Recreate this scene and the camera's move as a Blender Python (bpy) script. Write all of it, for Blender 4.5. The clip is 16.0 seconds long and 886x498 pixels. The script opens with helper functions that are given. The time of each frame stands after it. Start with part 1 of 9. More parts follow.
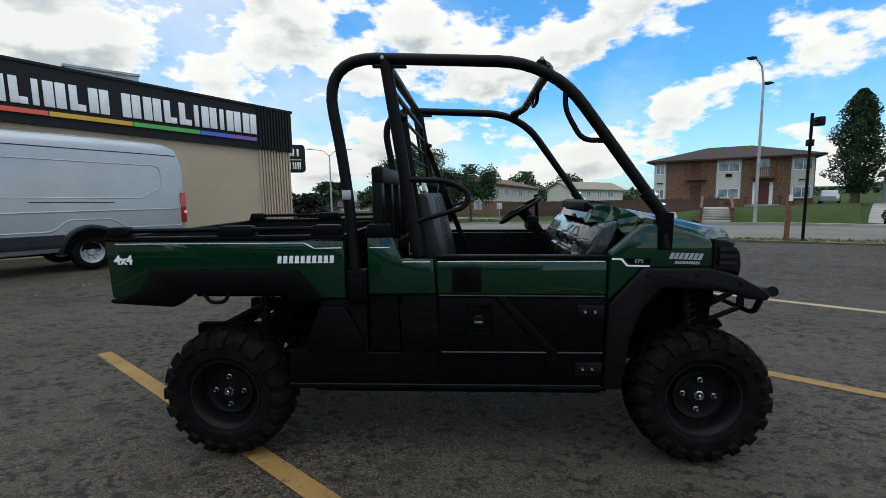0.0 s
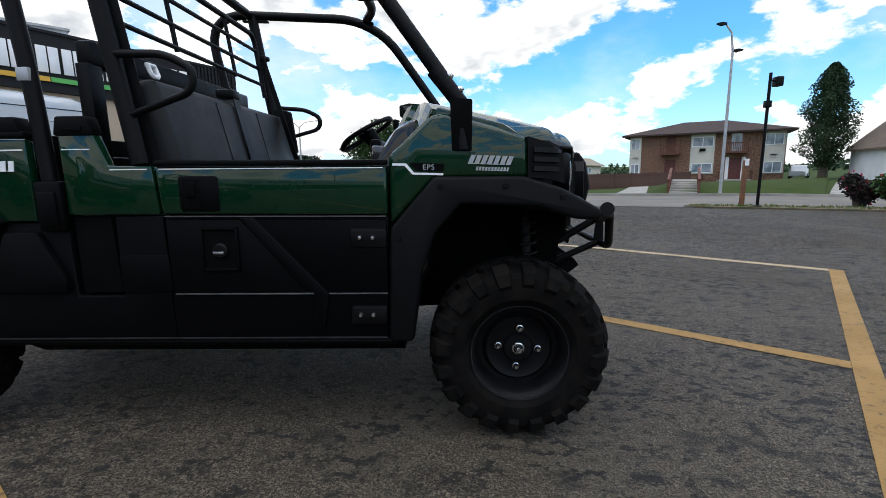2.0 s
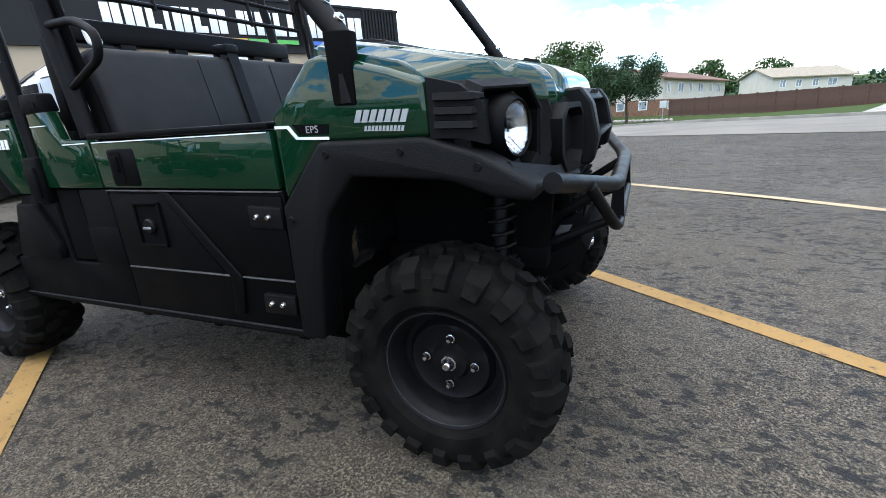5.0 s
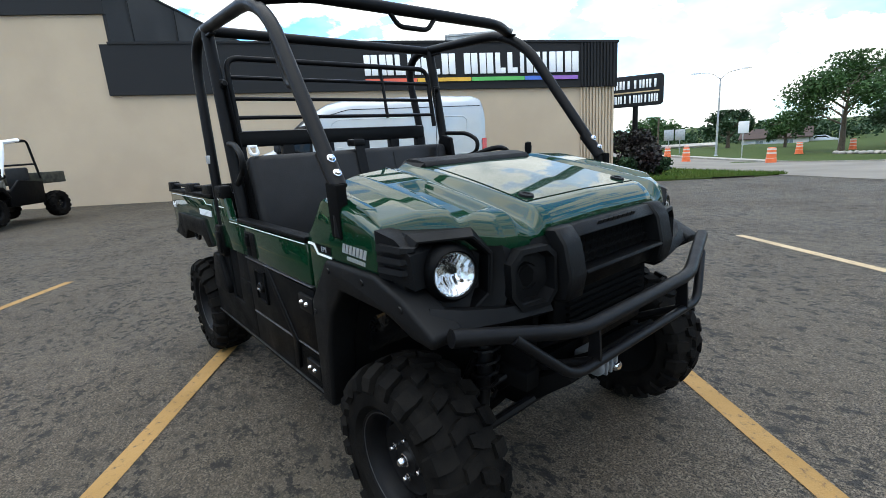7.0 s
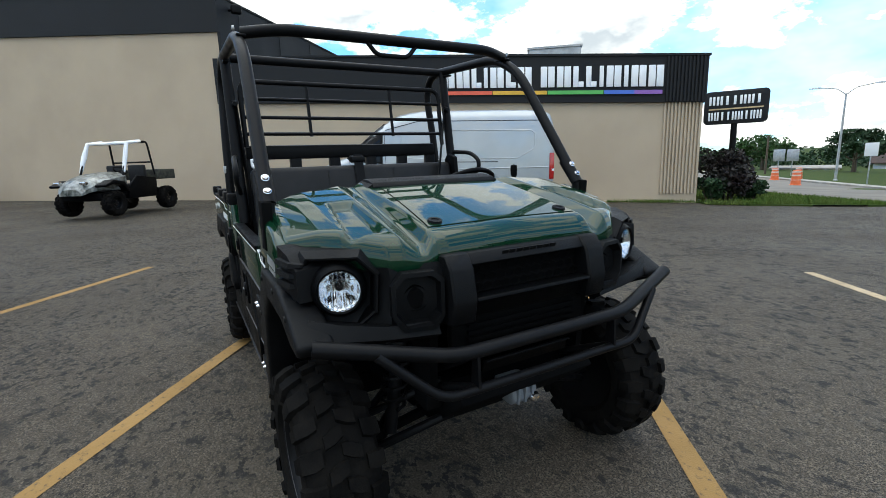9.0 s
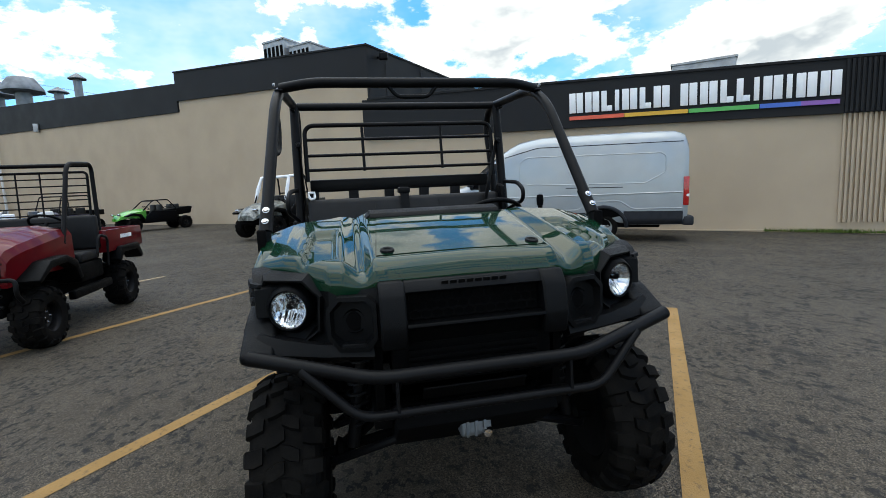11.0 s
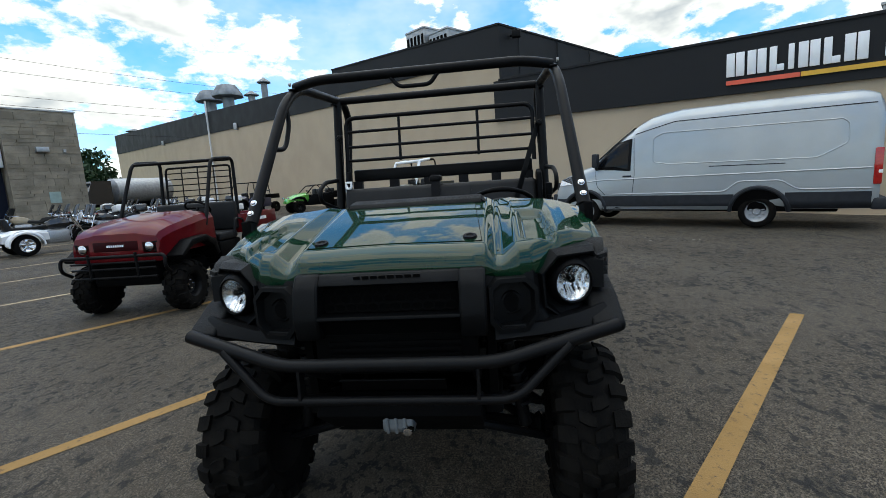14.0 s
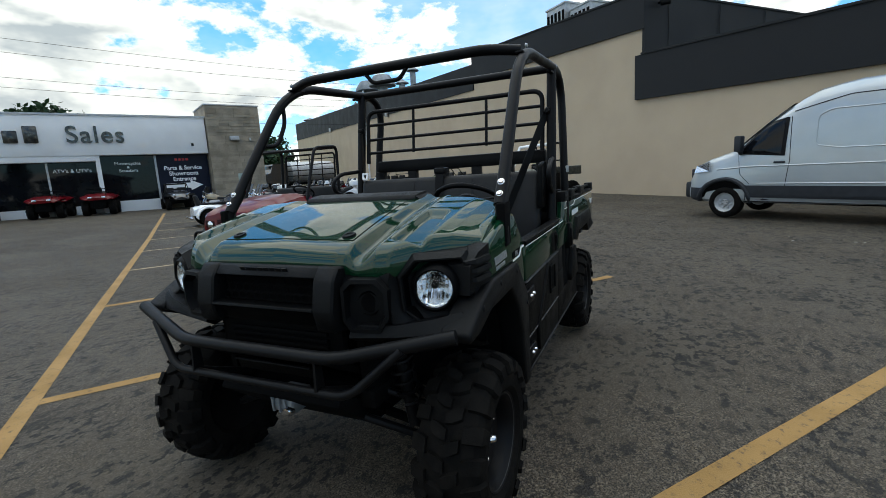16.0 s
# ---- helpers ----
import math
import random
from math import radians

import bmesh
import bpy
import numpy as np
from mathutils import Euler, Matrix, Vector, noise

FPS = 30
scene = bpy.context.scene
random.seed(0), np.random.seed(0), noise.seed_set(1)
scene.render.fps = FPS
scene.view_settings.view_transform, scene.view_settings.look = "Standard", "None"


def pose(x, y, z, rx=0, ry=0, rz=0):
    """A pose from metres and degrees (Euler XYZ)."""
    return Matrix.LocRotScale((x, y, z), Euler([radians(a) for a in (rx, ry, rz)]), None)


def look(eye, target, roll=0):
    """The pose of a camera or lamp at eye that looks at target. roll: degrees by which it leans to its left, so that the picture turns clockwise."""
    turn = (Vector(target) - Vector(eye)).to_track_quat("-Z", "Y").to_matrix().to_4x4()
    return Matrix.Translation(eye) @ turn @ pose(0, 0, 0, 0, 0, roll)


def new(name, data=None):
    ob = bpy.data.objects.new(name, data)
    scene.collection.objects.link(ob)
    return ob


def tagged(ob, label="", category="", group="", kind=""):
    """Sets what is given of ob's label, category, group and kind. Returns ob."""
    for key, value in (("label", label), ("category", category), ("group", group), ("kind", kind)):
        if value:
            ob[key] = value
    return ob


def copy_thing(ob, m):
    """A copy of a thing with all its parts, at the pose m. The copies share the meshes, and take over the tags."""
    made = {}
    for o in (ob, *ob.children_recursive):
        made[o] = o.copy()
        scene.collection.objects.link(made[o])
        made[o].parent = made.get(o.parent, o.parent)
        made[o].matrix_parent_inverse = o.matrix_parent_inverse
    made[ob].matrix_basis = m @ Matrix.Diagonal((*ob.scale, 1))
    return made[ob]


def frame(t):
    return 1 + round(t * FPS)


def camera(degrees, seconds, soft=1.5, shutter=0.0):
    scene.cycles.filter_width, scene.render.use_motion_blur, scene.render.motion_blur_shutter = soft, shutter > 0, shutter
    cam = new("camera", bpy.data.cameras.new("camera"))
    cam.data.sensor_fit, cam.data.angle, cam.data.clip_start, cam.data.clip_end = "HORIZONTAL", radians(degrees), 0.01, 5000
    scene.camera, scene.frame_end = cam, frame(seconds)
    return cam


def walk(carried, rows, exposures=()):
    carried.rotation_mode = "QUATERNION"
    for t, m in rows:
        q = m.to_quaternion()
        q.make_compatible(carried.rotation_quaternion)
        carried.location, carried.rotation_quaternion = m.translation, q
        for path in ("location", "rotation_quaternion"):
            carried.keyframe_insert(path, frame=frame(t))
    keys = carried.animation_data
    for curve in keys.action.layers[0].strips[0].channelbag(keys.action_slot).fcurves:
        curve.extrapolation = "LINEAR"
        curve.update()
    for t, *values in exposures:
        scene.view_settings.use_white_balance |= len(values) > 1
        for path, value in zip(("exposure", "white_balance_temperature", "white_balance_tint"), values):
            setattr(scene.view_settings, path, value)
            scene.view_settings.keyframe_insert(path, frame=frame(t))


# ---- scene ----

from mathutils import noise as mnoise

EXPO = [(0, -0.24, 6800, 5), (1.5, -0.14, 6800, 7), (2.2, 0.15, 6800, 10), (3, 0.50, 6800, 10), (5.5, 1.15, 6750, 7), (7, 0.76, 6750, 5), (9, 0.39, 6800, 4), (12.5, 0.08, 6850, 5), (16, 0.0, 6850, 2)]
cam = camera(88, 16.0, soft=0.6)
PATH = [
    (0, pose(-1.092, -2.914, 1.327, 82.97, 1.00, 3.44)),
    (0.5, pose(-0.908, -2.832, 1.312, 83.19, -0.73, 1.14)),
    (1, pose(-0.675, -2.651, 1.215, 81.51, 0.41, 0.04)),
    (1.5, pose(-0.442, -2.494, 1.110, 81.08, 0.42, 0.36)),
    (2, pose(-0.235, -2.347, 0.990, 80.08, 0.76, 1.26)),
    (2.5, pose(-0.090, -2.160, 0.890, 78.83, 1.33, 3.36)),
    (3, pose(0.029, -2.003, 0.799, 77.48, 2.07, 6.68)),
    (5.5, pose(0.640, -1.715, 1.122, 72.38, 4.70, 28.31)),
    (6, pose(0.831, -1.625, 1.219, 73.34, 4.64, 35.11)),
    (6.5, pose(1.019, -1.524, 1.286, 75.30, 4.55, 43.29)),
    (7, pose(1.116, -1.415, 1.313, 77.24, 3.92, 49.97)),
    (7.5, pose(1.172, -1.338, 1.326, 77.97, 3.08, 54.06)),
    (8, pose(1.234, -1.276, 1.328, 78.53, 2.90, 55.83)),
    (8.5, pose(1.380, -1.160, 1.343, 78.69, 1.80, 58.11)),
    (9, pose(1.497, -0.993, 1.339, 78.99, 1.89, 60.59)),
    (9.5, pose(1.572, -0.763, 1.377, 79.48, 1.14, 65.32)),
    (10, pose(1.666, -0.577, 1.373, 81.84, 1.67, 72.39)),
    (12.5, pose(1.835, -0.249, 1.283, 81.95, 3.31, 80.99)),
    (13, pose(1.828, -0.113, 1.281, 80.83, 2.65, 83.25)),
    (13.5, pose(1.807, 0.094, 1.321, 80.92, 2.82, 89.11)),
    (14, pose(1.777, 0.370, 1.339, 81.60, 3.80, 96.26)),
    (14.5, pose(1.733, 0.618, 1.330, 80.68, 4.91, 102.33)),
    (15, pose(1.646, 0.870, 1.320, 80.20, 5.57, 106.28)),
    (15.5, pose(1.576, 1.086, 1.328, 80.65, 4.57, 109.62)),
    (16, pose(1.524, 1.287, 1.341, 80.68, 3.46, 114.37)),
]
walk(cam, PATH, EXPO)

# ---- sky, sun ----
world = bpy.data.worlds.new("sky")
scene.world = world
world.use_nodes = True
wn, wl = world.node_tree.nodes, world.node_tree.links
wn.clear()
SUN_EL, SUN_AZ = 80.0, -120.0          # degrees; azimuth from +x towards +y
sky = wn.new("ShaderNodeTexSky")
sky.sky_type, sky.sun_disc = "NISHITA", False
sky.sun_elevation, sky.sun_rotation = radians(SUN_EL), radians(90 - SUN_AZ)
sky.air_density, sky.dust_density, sky.ozone_density = 1.0, 0.6, 1.5
wtc = wn.new("ShaderNodeTexCoord")
wsep = wn.new("ShaderNodeSeparateXYZ")
wl.new(wtc.outputs["Generated"], wsep.inputs[0])


def wmath(op, a, b=None, clamp=False):
    n = wn.new("ShaderNodeMath")
    n.operation, n.use_clamp = op, clamp
    for i, v in enumerate((a, b)):
        if v is None:
            continue
        if isinstance(v, (int, float)):
            n.inputs[i].default_value = v
        else:
            wl.new(v, n.inputs[i])
    return n.outputs[0]


def wramp(fac, lo, hi):
    n = wn.new("ShaderNodeMapRange")
    n.interpolation_type = "SMOOTHSTEP"
    wl.new(fac, n.inputs[0])
    n.inputs[1].default_value, n.inputs[2].default_value = lo, hi
    return n.outputs[0]


# clouds: heaps in the round sky, their undersides greyer than their tops
wco = wn.new("ShaderNodeCombineXYZ")
wl.new(wsep.outputs[0], wco.inputs[0]), wl.new(wsep.outputs[1], wco.inputs[1])
wl.new(wmath("MULTIPLY", wsep.outputs[2], 2.0), wco.inputs[2])


def wnoise(scale, detail, rough, off):
    n = wn.new("ShaderNodeTexNoise")
    m = wn.new("ShaderNodeMapping")
    m.inputs[1].default_value = off
    wl.new(wco.outputs[0], m.inputs[0])
    wl.new(m.outputs[0], n.inputs["Vector"])
    n.inputs["Scale"].default_value, n.inputs["Detail"].default_value, n.inputs["Roughness"].default_value = scale, detail, rough
    return n.outputs[0]


CLOUD = (5.3, 0.2, 2.2)
puff = wnoise(4.2, 14, 0.60, CLOUD)
higher = wnoise(4.2, 5, 0.52, (CLOUD[0], CLOUD[1], CLOUD[2] + 0.075))
here = wnoise(4.2, 5, 0.52, CLOUD)
veil = wnoise(1.3, 6, 0.62, (7.7, 2.2, 5.0))
cover = wramp(puff, 0.450, 0.520)
haze = wmath("MULTIPLY", wramp(veil, 0.40, 0.70), 0.55)
fill = wmath("MAXIMUM", cover, haze)
low = wmath("SUBTRACT", 1.0, wmath("MULTIPLY", wsep.outputs[2], 5.0), True)
fill = wmath("MAXIMUM", fill, wmath("MULTIPLY", low, 0.4))
under = wmath("MULTIPLY", wmath("ADD", wmath("SUBTRACT", higher, here), 0.035), 9.0, True)
thick = wramp(here, 0.47, 0.64)
ccol = wn.new("ShaderNodeMixRGB")
ccol.inputs[1].default_value, ccol.inputs[2].default_value = (1.0, 1.0, 1.0, 1), (0.46, 0.51, 0.57, 1)
wl.new(wmath("MULTIPLY", wmath("ADD", under, 0.25, True), thick, True), ccol.inputs[0])
bright = wn.new("ShaderNodeMixRGB")
bright.blend_type = "MULTIPLY"
bright.inputs[0].default_value = 1.0
wl.new(ccol.outputs[0], bright.inputs[1])
bright.inputs[2].default_value = (9.6, 9.7, 9.9, 1)
blue = wn.new("ShaderNodeMixRGB")
blue.blend_type = "MULTIPLY"
blue.inputs[0].default_value = 1.0
wl.new(sky.outputs[0], blue.inputs[1])
blue.inputs[2].default_value = (0.60, 1.45, 2.1, 1)
# the sky is brighter overhead than along the horizon
zen = wmath("ADD", wmath("MULTIPLY", wmath("POWER", wmath("MAXIMUM", wsep.outputs[2], 0.0), 1.4), 0.30), 1.0)
wmix = wn.new("ShaderNodeMixRGB")
wl.new(fill, wmix.inputs[0]), wl.new(blue.outputs[0], wmix.inputs[1]), wl.new(bright.outputs[0], wmix.inputs[2])
wbg = wn.new("ShaderNodeBackground")
wl.new(wmix.outputs[0], wbg.inputs["Color"])
wl.new(wmath("MULTIPLY", zen, 0.120), wbg.inputs["Strength"])
wout = wn.new("ShaderNodeOutputWorld")
wl.new(wbg.outputs[0], wout.inputs["Surface"])

sun = new("sun", bpy.data.lights.new("sun", "SUN"))
sun.data.energy, sun.data.angle, sun.data.color = 1.75, radians(80), (1.0, 0.96, 0.90)
e, a = radians(SUN_EL), radians(SUN_AZ)
sun.matrix_world = look((60 * math.cos(e) * math.cos(a), 60 * math.cos(e) * math.sin(a), 60 * math.sin(e)), (0, 0, 0))

# ---- materials ----
def pbr(name, c1, c2=None, scale=6.0, rough=0.5, rough2=None, metal=0.0, bump=0.0, bscale=60.0, coat=0.0, fine=0.25, spec=0.5, detail=5):
    """Two colours mixed by a coarse and a fine noise, with relief and gloss that vary."""
    m = bpy.data.materials.new(name)
    m.use_nodes = True
    n, l = m.node_tree.nodes, m.node_tree.links
    b = n["Principled BSDF"]
    c2 = c2 or tuple(v * 0.75 for v in c1)
    tc = n.new("ShaderNodeTexCoord")
    a = n.new("ShaderNodeTexNoise")
    a.inputs["Scale"].default_value, a.inputs["Detail"].default_value = scale, detail
    f = n.new("ShaderNodeTexNoise")
    f.inputs["Scale"].default_value, f.inputs["Detail"].default_value = bscale, 3
    l.new(tc.outputs["Object"], a.inputs["Vector"]), l.new(tc.outputs["Object"], f.inputs["Vector"])
    mm = n.new("ShaderNodeMath")
    mm.operation = "MULTIPLY_ADD"
    l.new(f.outputs[0], mm.inputs[0])
    mm.inputs[1].default_value = fine
    l.new(a.outputs[0], mm.inputs[2])
    r = n.new("ShaderNodeMapRange")
    r.inputs[1].default_value, r.inputs[2].default_value = 0.35 + fine * 0.5, 0.65 + fine * 0.5
    l.new(mm.outputs[0], r.inputs[0])
    mix = n.new("ShaderNodeMixRGB")
    mix.inputs[1].default_value, mix.inputs[2].default_value = (*c1, 1), (*c2, 1)
    l.new(r.outputs[0], mix.inputs[0])
    l.new(mix.outputs[0], b.inputs["Base Color"])
    rr = n.new("ShaderNodeMapRange")
    rr.inputs[3].default_value, rr.inputs[4].default_value = rough, rough2 if rough2 is not None else min(1, rough * 1.2)
    l.new(r.outputs[0], rr.inputs[0])
    l.new(rr.outputs[0], b.inputs["Roughness"])
    b.inputs["Metallic"].default_value = metal
    b.inputs["Coat Weight"].default_value = coat
    b.inputs["Coat Roughness"].default_value = 0.04
    b.inputs["Specular IOR Level"].default_value = spec
    if bump:
        bp = n.new("ShaderNodeBump")
        bp.inputs["Strength"].default_value, bp.inputs["Distance"].default_value = bump, 0.004
        l.new(f.outputs[0], bp.inputs["Height"])
        l.new(bp.outputs[0], b.inputs["Normal"])
    return m


def asphalt_mat():
    """Binder, stones of about a centimetre, dark worn spots, smoother pale patches."""
    m = pbr("asphalt", (0.100, 0.0790, 0.0545), (0.074, 0.0590, 0.0410), scale=0.45, rough=0.66, rough2=0.80, bump=0.0, spec=0.34)
    n, l = m.node_tree.nodes, m.node_tree.links
    b = n["Principled BSDF"]
    base = b.inputs["Base Color"].links[0].from_socket
    tc = n.new("ShaderNodeTexCoord")

    def noise(scale, detail, rough, stretch=None):
        q = n.new("ShaderNodeTexNoise")
        q.inputs["Scale"].default_value, q.inputs["Detail"].default_value, q.inputs["Roughness"].default_value = scale, detail, rough
        src = tc.outputs["Object"]
        if stretch:
            mp = n.new("ShaderNodeMapping")
            mp.inputs[2].default_value, mp.inputs[3].default_value = (0, 0, radians(52)), stretch
            l.new(src, mp.inputs[0])
            src = mp.outputs[0]
        l.new(src, q.inputs["Vector"])
        return q.outputs[0]

    def ramp(v, a, b_, c=0.0, d=1.0):
        q = n.new("ShaderNodeMapRange")
        q.interpolation_type = "SMOOTHSTEP"
        for k, w in enumerate((a, b_, c, d)):
            q.inputs[k + 1].default_value = w
        l.new(v, q.inputs[0])
        return q.outputs[0]

    def mix(f, a, col, how="MIX"):
        q = n.new("ShaderNodeMixRGB")
        q.blend_type = how
        l.new(f, q.inputs[0]) if not isinstance(f, float) else None
        if isinstance(f, float):
            q.inputs[0].default_value = f
        l.new(a, q.inputs[1])
        if isinstance(col, tuple):
            q.inputs[2].default_value = (*col, 1)
        else:
            l.new(col, q.inputs[2])
        return q.outputs[0]

    v = n.new("ShaderNodeTexVoronoi")
    v.inputs["Scale"].default_value = 108
    l.new(tc.outputs["Object"], v.inputs["Vector"])
    sel = n.new("ShaderNodeSeparateColor")
    l.new(v.outputs["Color"], sel.inputs[0])
    pits = noise(120, 4, 0.7)
    # stones of many greys, then pits between them
    stone = ramp(sel.outputs[0], 0.25, 1.0, 0.0, 0.75)
    c = mix(stone, base, (0.225, 0.184, 0.132))
    hole = ramp(pits, 0.48, 0.58, 0.0, 0.90)
    c = mix(hole, c, (0.012, 0.0112, 0.0105))
    # broad, smoother, dusty stretches
    dust = ramp(noise(0.55, 5, 0.62), 0.46, 0.64, 0.0, 0.62)
    c = mix(dust, c, (0.108, 0.090, 0.065))
    # dark bare spots, finger- to hand-sized, in loose drifts
    drift = ramp(noise(1.1, 5, 0.65), 0.44, 0.56)
    blot = ramp(noise(15.0, 6, 0.66, (1.0, 1.35, 1.0)), 0.525, 0.570, 0.0, 0.88)
    q = n.new("ShaderNodeMath")
    q.operation = "MULTIPLY"
    l.new(drift, q.inputs[0]), l.new(blot, q.inputs[1])
    c = mix(q.outputs[0], c, (0.0105, 0.0098, 0.0095))
    spots = ramp(noise(6.0, 9, 0.74, (1.0, 1.5, 1.0)), 0.545, 0.60, 0.0, 0.85)
    c = mix(spots, c, (0.0125, 0.0118, 0.0112))
    # older oil and tyre stains
    oil = ramp(noise(1.9, 9, 0.72, (1.0, 1.7, 1.0)), 0.55, 0.64, 0.0, 0.6)
    c = mix(oil, c, (0.015, 0.0138, 0.0122))
    l.new(c, b.inputs["Base Color"])
    bp = n.new("ShaderNodeBump")
    bp.inputs["Strength"].default_value, bp.inputs["Distance"].default_value = 0.9, 0.012
    hh = n.new("ShaderNodeMath")
    hh.operation = "SUBTRACT"
    l.new(stone, hh.inputs[0]), l.new(hole, hh.inputs[1])
    l.new(hh.outputs[0], bp.inputs["Height"])
    l.new(bp.outputs[0], b.inputs["Normal"])
    return m


def worn_paint(name, col, under=(0.045, 0.035, 0.028)):
    m = pbr(name, col, tuple(v * 0.8 for v in col), scale=2.5, rough=0.75, bump=0.5, bscale=140)
    n, l = m.node_tree.nodes, m.node_tree.links
    b = n["Principled BSDF"]
    base = b.inputs["Base Color"].links[0].from_socket
    tc = n.new("ShaderNodeTexCoord")
    q = n.new("ShaderNodeTexNoise")
    q.inputs["Scale"].default_value, q.inputs["Detail"].default_value, q.inputs["Roughness"].default_value = 22, 7, 0.75
    l.new(tc.outputs["Object"], q.inputs["Vector"])
    r = n.new("ShaderNodeMapRange")
    r.inputs[1].default_value, r.inputs[2].default_value = 0.55, 0.68
    l.new(q.outputs[0], r.inputs[0])
    x = n.new("ShaderNodeMixRGB")
    x.inputs[2].default_value = (*under, 1)
    l.new(r.outputs[0], x.inputs[0]), l.new(base, x.inputs[1])
    l.new(x.outputs[0], b.inputs["Base Color"])
    return m


def glass_mat(name, tint=(0.005, 0.006, 0.008), rough=0.02):
    return pbr(name, tint, tuple(v * 0.8 for v in tint), scale=3, rough=rough, rough2=rough * 2, spec=0.2)


M_ASPHALT = asphalt_mat()
M_YELLOW = worn_paint("yellow_line_paint", (0.30, 0.172, 0.050))
M_PALELINE = worn_paint("faded_line_paint", (0.42, 0.32, 0.19))
M_CONCRETE = pbr("concrete", (0.33, 0.31, 0.275), (0.23, 0.215, 0.19), scale=1.2, rough=0.85, bump=0.3, bscale=40)
M_GRASS = pbr("grass", (0.030, 0.054, 0.011), (0.052, 0.068, 0.020), scale=1.5, rough=0.9, bump=1.0, bscale=30, spec=0.1)
M_EARTH = pbr("dry_earth", (0.15, 0.105, 0.070), (0.060, 0.060, 0.028), scale=2.2, rough=0.95, bump=0.8, bscale=20)
M_STUCCO = pbr("tan_stucco", (0.48, 0.39, 0.285), (0.44, 0.355, 0.26), scale=0.6, rough=0.9, bump=0.35, bscale=70, spec=0.2)
M_FASCIA = pbr("black_fascia", (0.0135, 0.0142, 0.0158), (0.018, 0.0188, 0.0205), scale=0.7, rough=0.6, rough2=0.75, bump=0.1, bscale=30, spec=0.2)
M_WHITE = pbr("white_letter", (0.85, 0.86, 0.87), (0.78, 0.79, 0.8), scale=3, rough=0.4)
M_VAN = pbr("silver_paint", (0.38, 0.41, 0.43), (0.35, 0.38, 0.40), scale=2, rough=0.28, metal=0.35, coat=0.8)
M_GREEN = pbr("green_paint", (0.0020, 0.0245, 0.0100), (0.0016, 0.0205, 0.0084), scale=4, rough=0.35, coat=0.85, fine=0.1, spec=0.02)
M_GREEN.node_tree.nodes["Principled BSDF"].inputs["Coat IOR"].default_value = 1.52
M_GREEN.node_tree.nodes["Principled BSDF"].inputs["Coat Roughness"].default_value = 0.02
M_PLASTIC = pbr("black_plastic", (0.0020, 0.0022, 0.0026), (0.0015, 0.0017, 0.0020), scale=9, rough=0.40, rough2=0.52, bump=0.3, bscale=420, spec=0.07)
M_MOULD = pbr("textured_black_plastic", (0.0034, 0.0036, 0.0041), (0.0026, 0.0028, 0.0032), scale=9, rough=0.46, rough2=0.58, bump=0.35, bscale=380, spec=0.13)
M_STEEL = pbr("black_coated_steel", (0.004, 0.004, 0.0045), (0.006, 0.006, 0.0065), scale=14, rough=0.36, rough2=0.48, bump=0.1, bscale=160, spec=0.11)
M_RUBBER = pbr("tyre_rubber", (0.0036, 0.0034, 0.0033), (0.0095, 0.0086, 0.0076), scale=16, rough=0.7, rough2=0.85, bump=0.4, bscale=110, spec=0.05)
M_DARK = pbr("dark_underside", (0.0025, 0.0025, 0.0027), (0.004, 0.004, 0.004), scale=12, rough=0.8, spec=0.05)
M_VINYL = pbr("charcoal_vinyl", (0.013, 0.0132, 0.014), (0.010, 0.0102, 0.011), scale=10, rough=0.45, bump=0.3, bscale=260, spec=0.2)
M_CHROME = pbr("bright_metal", (0.75, 0.75, 0.76), (0.6, 0.6, 0.62), scale=30, rough=0.15, metal=1.0)
M_ALU = pbr("cast_aluminium", (0.42, 0.43, 0.44), (0.28, 0.28, 0.29), scale=30, rough=0.4, metal=0.9, bump=0.3)
M_GLASS = glass_mat("dark_glass")
M_RED = pbr("red_paint", (0.105, 0.0022, 0.0050), (0.085, 0.0018, 0.0042), scale=5, rough=0.3, coat=0.38, spec=0.05)
M_REDLENS = pbr("red_lens", (0.45, 0.015, 0.012), (0.35, 0.01, 0.01), scale=25, rough=0.12, coat=0.8)
M_BRICK = pbr("brown_brick", (0.115, 0.047, 0.030), (0.28, 0.175, 0.115), scale=6.5, rough=0.9, bump=0.6, bscale=14)
M_ROOF = pbr("brown_shingle", (0.055, 0.034, 0.028), (0.040, 0.027, 0.023), scale=3, rough=0.95, bump=0.7, bscale=9)
M_SIDING = pbr("pale_siding", (0.58, 0.55, 0.48), (0.52, 0.49, 0.43), scale=1.5, rough=0.8)
M_WOOD = pbr("brown_wood", (0.10, 0.055, 0.04), (0.075, 0.04, 0.03), scale=4, rough=0.8, bump=0.4, bscale=20)
M_BARK = pbr("bark", (0.11, 0.085, 0.06), (0.07, 0.055, 0.04), scale=6, rough=0.95, bump=1, bscale=18)
M_LEAF = pbr("leaf", (0.034, 0.082, 0.017), (0.021, 0.053, 0.012), scale=1.2, rough=0.6, spec=0.3)
M_LEAFD = pbr("dark_leaf", (0.021, 0.052, 0.017), (0.014, 0.036, 0.013), scale=1.2, rough=0.6, spec=0.3)
M_VENT = pbr("dull_galvanised", (0.26, 0.28, 0.30), (0.17, 0.185, 0.20), scale=1.5, rough=0.55, metal=0.55)
M_PURPLE = pbr("purple_leaf", (0.020, 0.011, 0.012), (0.012, 0.013, 0.009), scale=2, rough=0.6, spec=0.3)
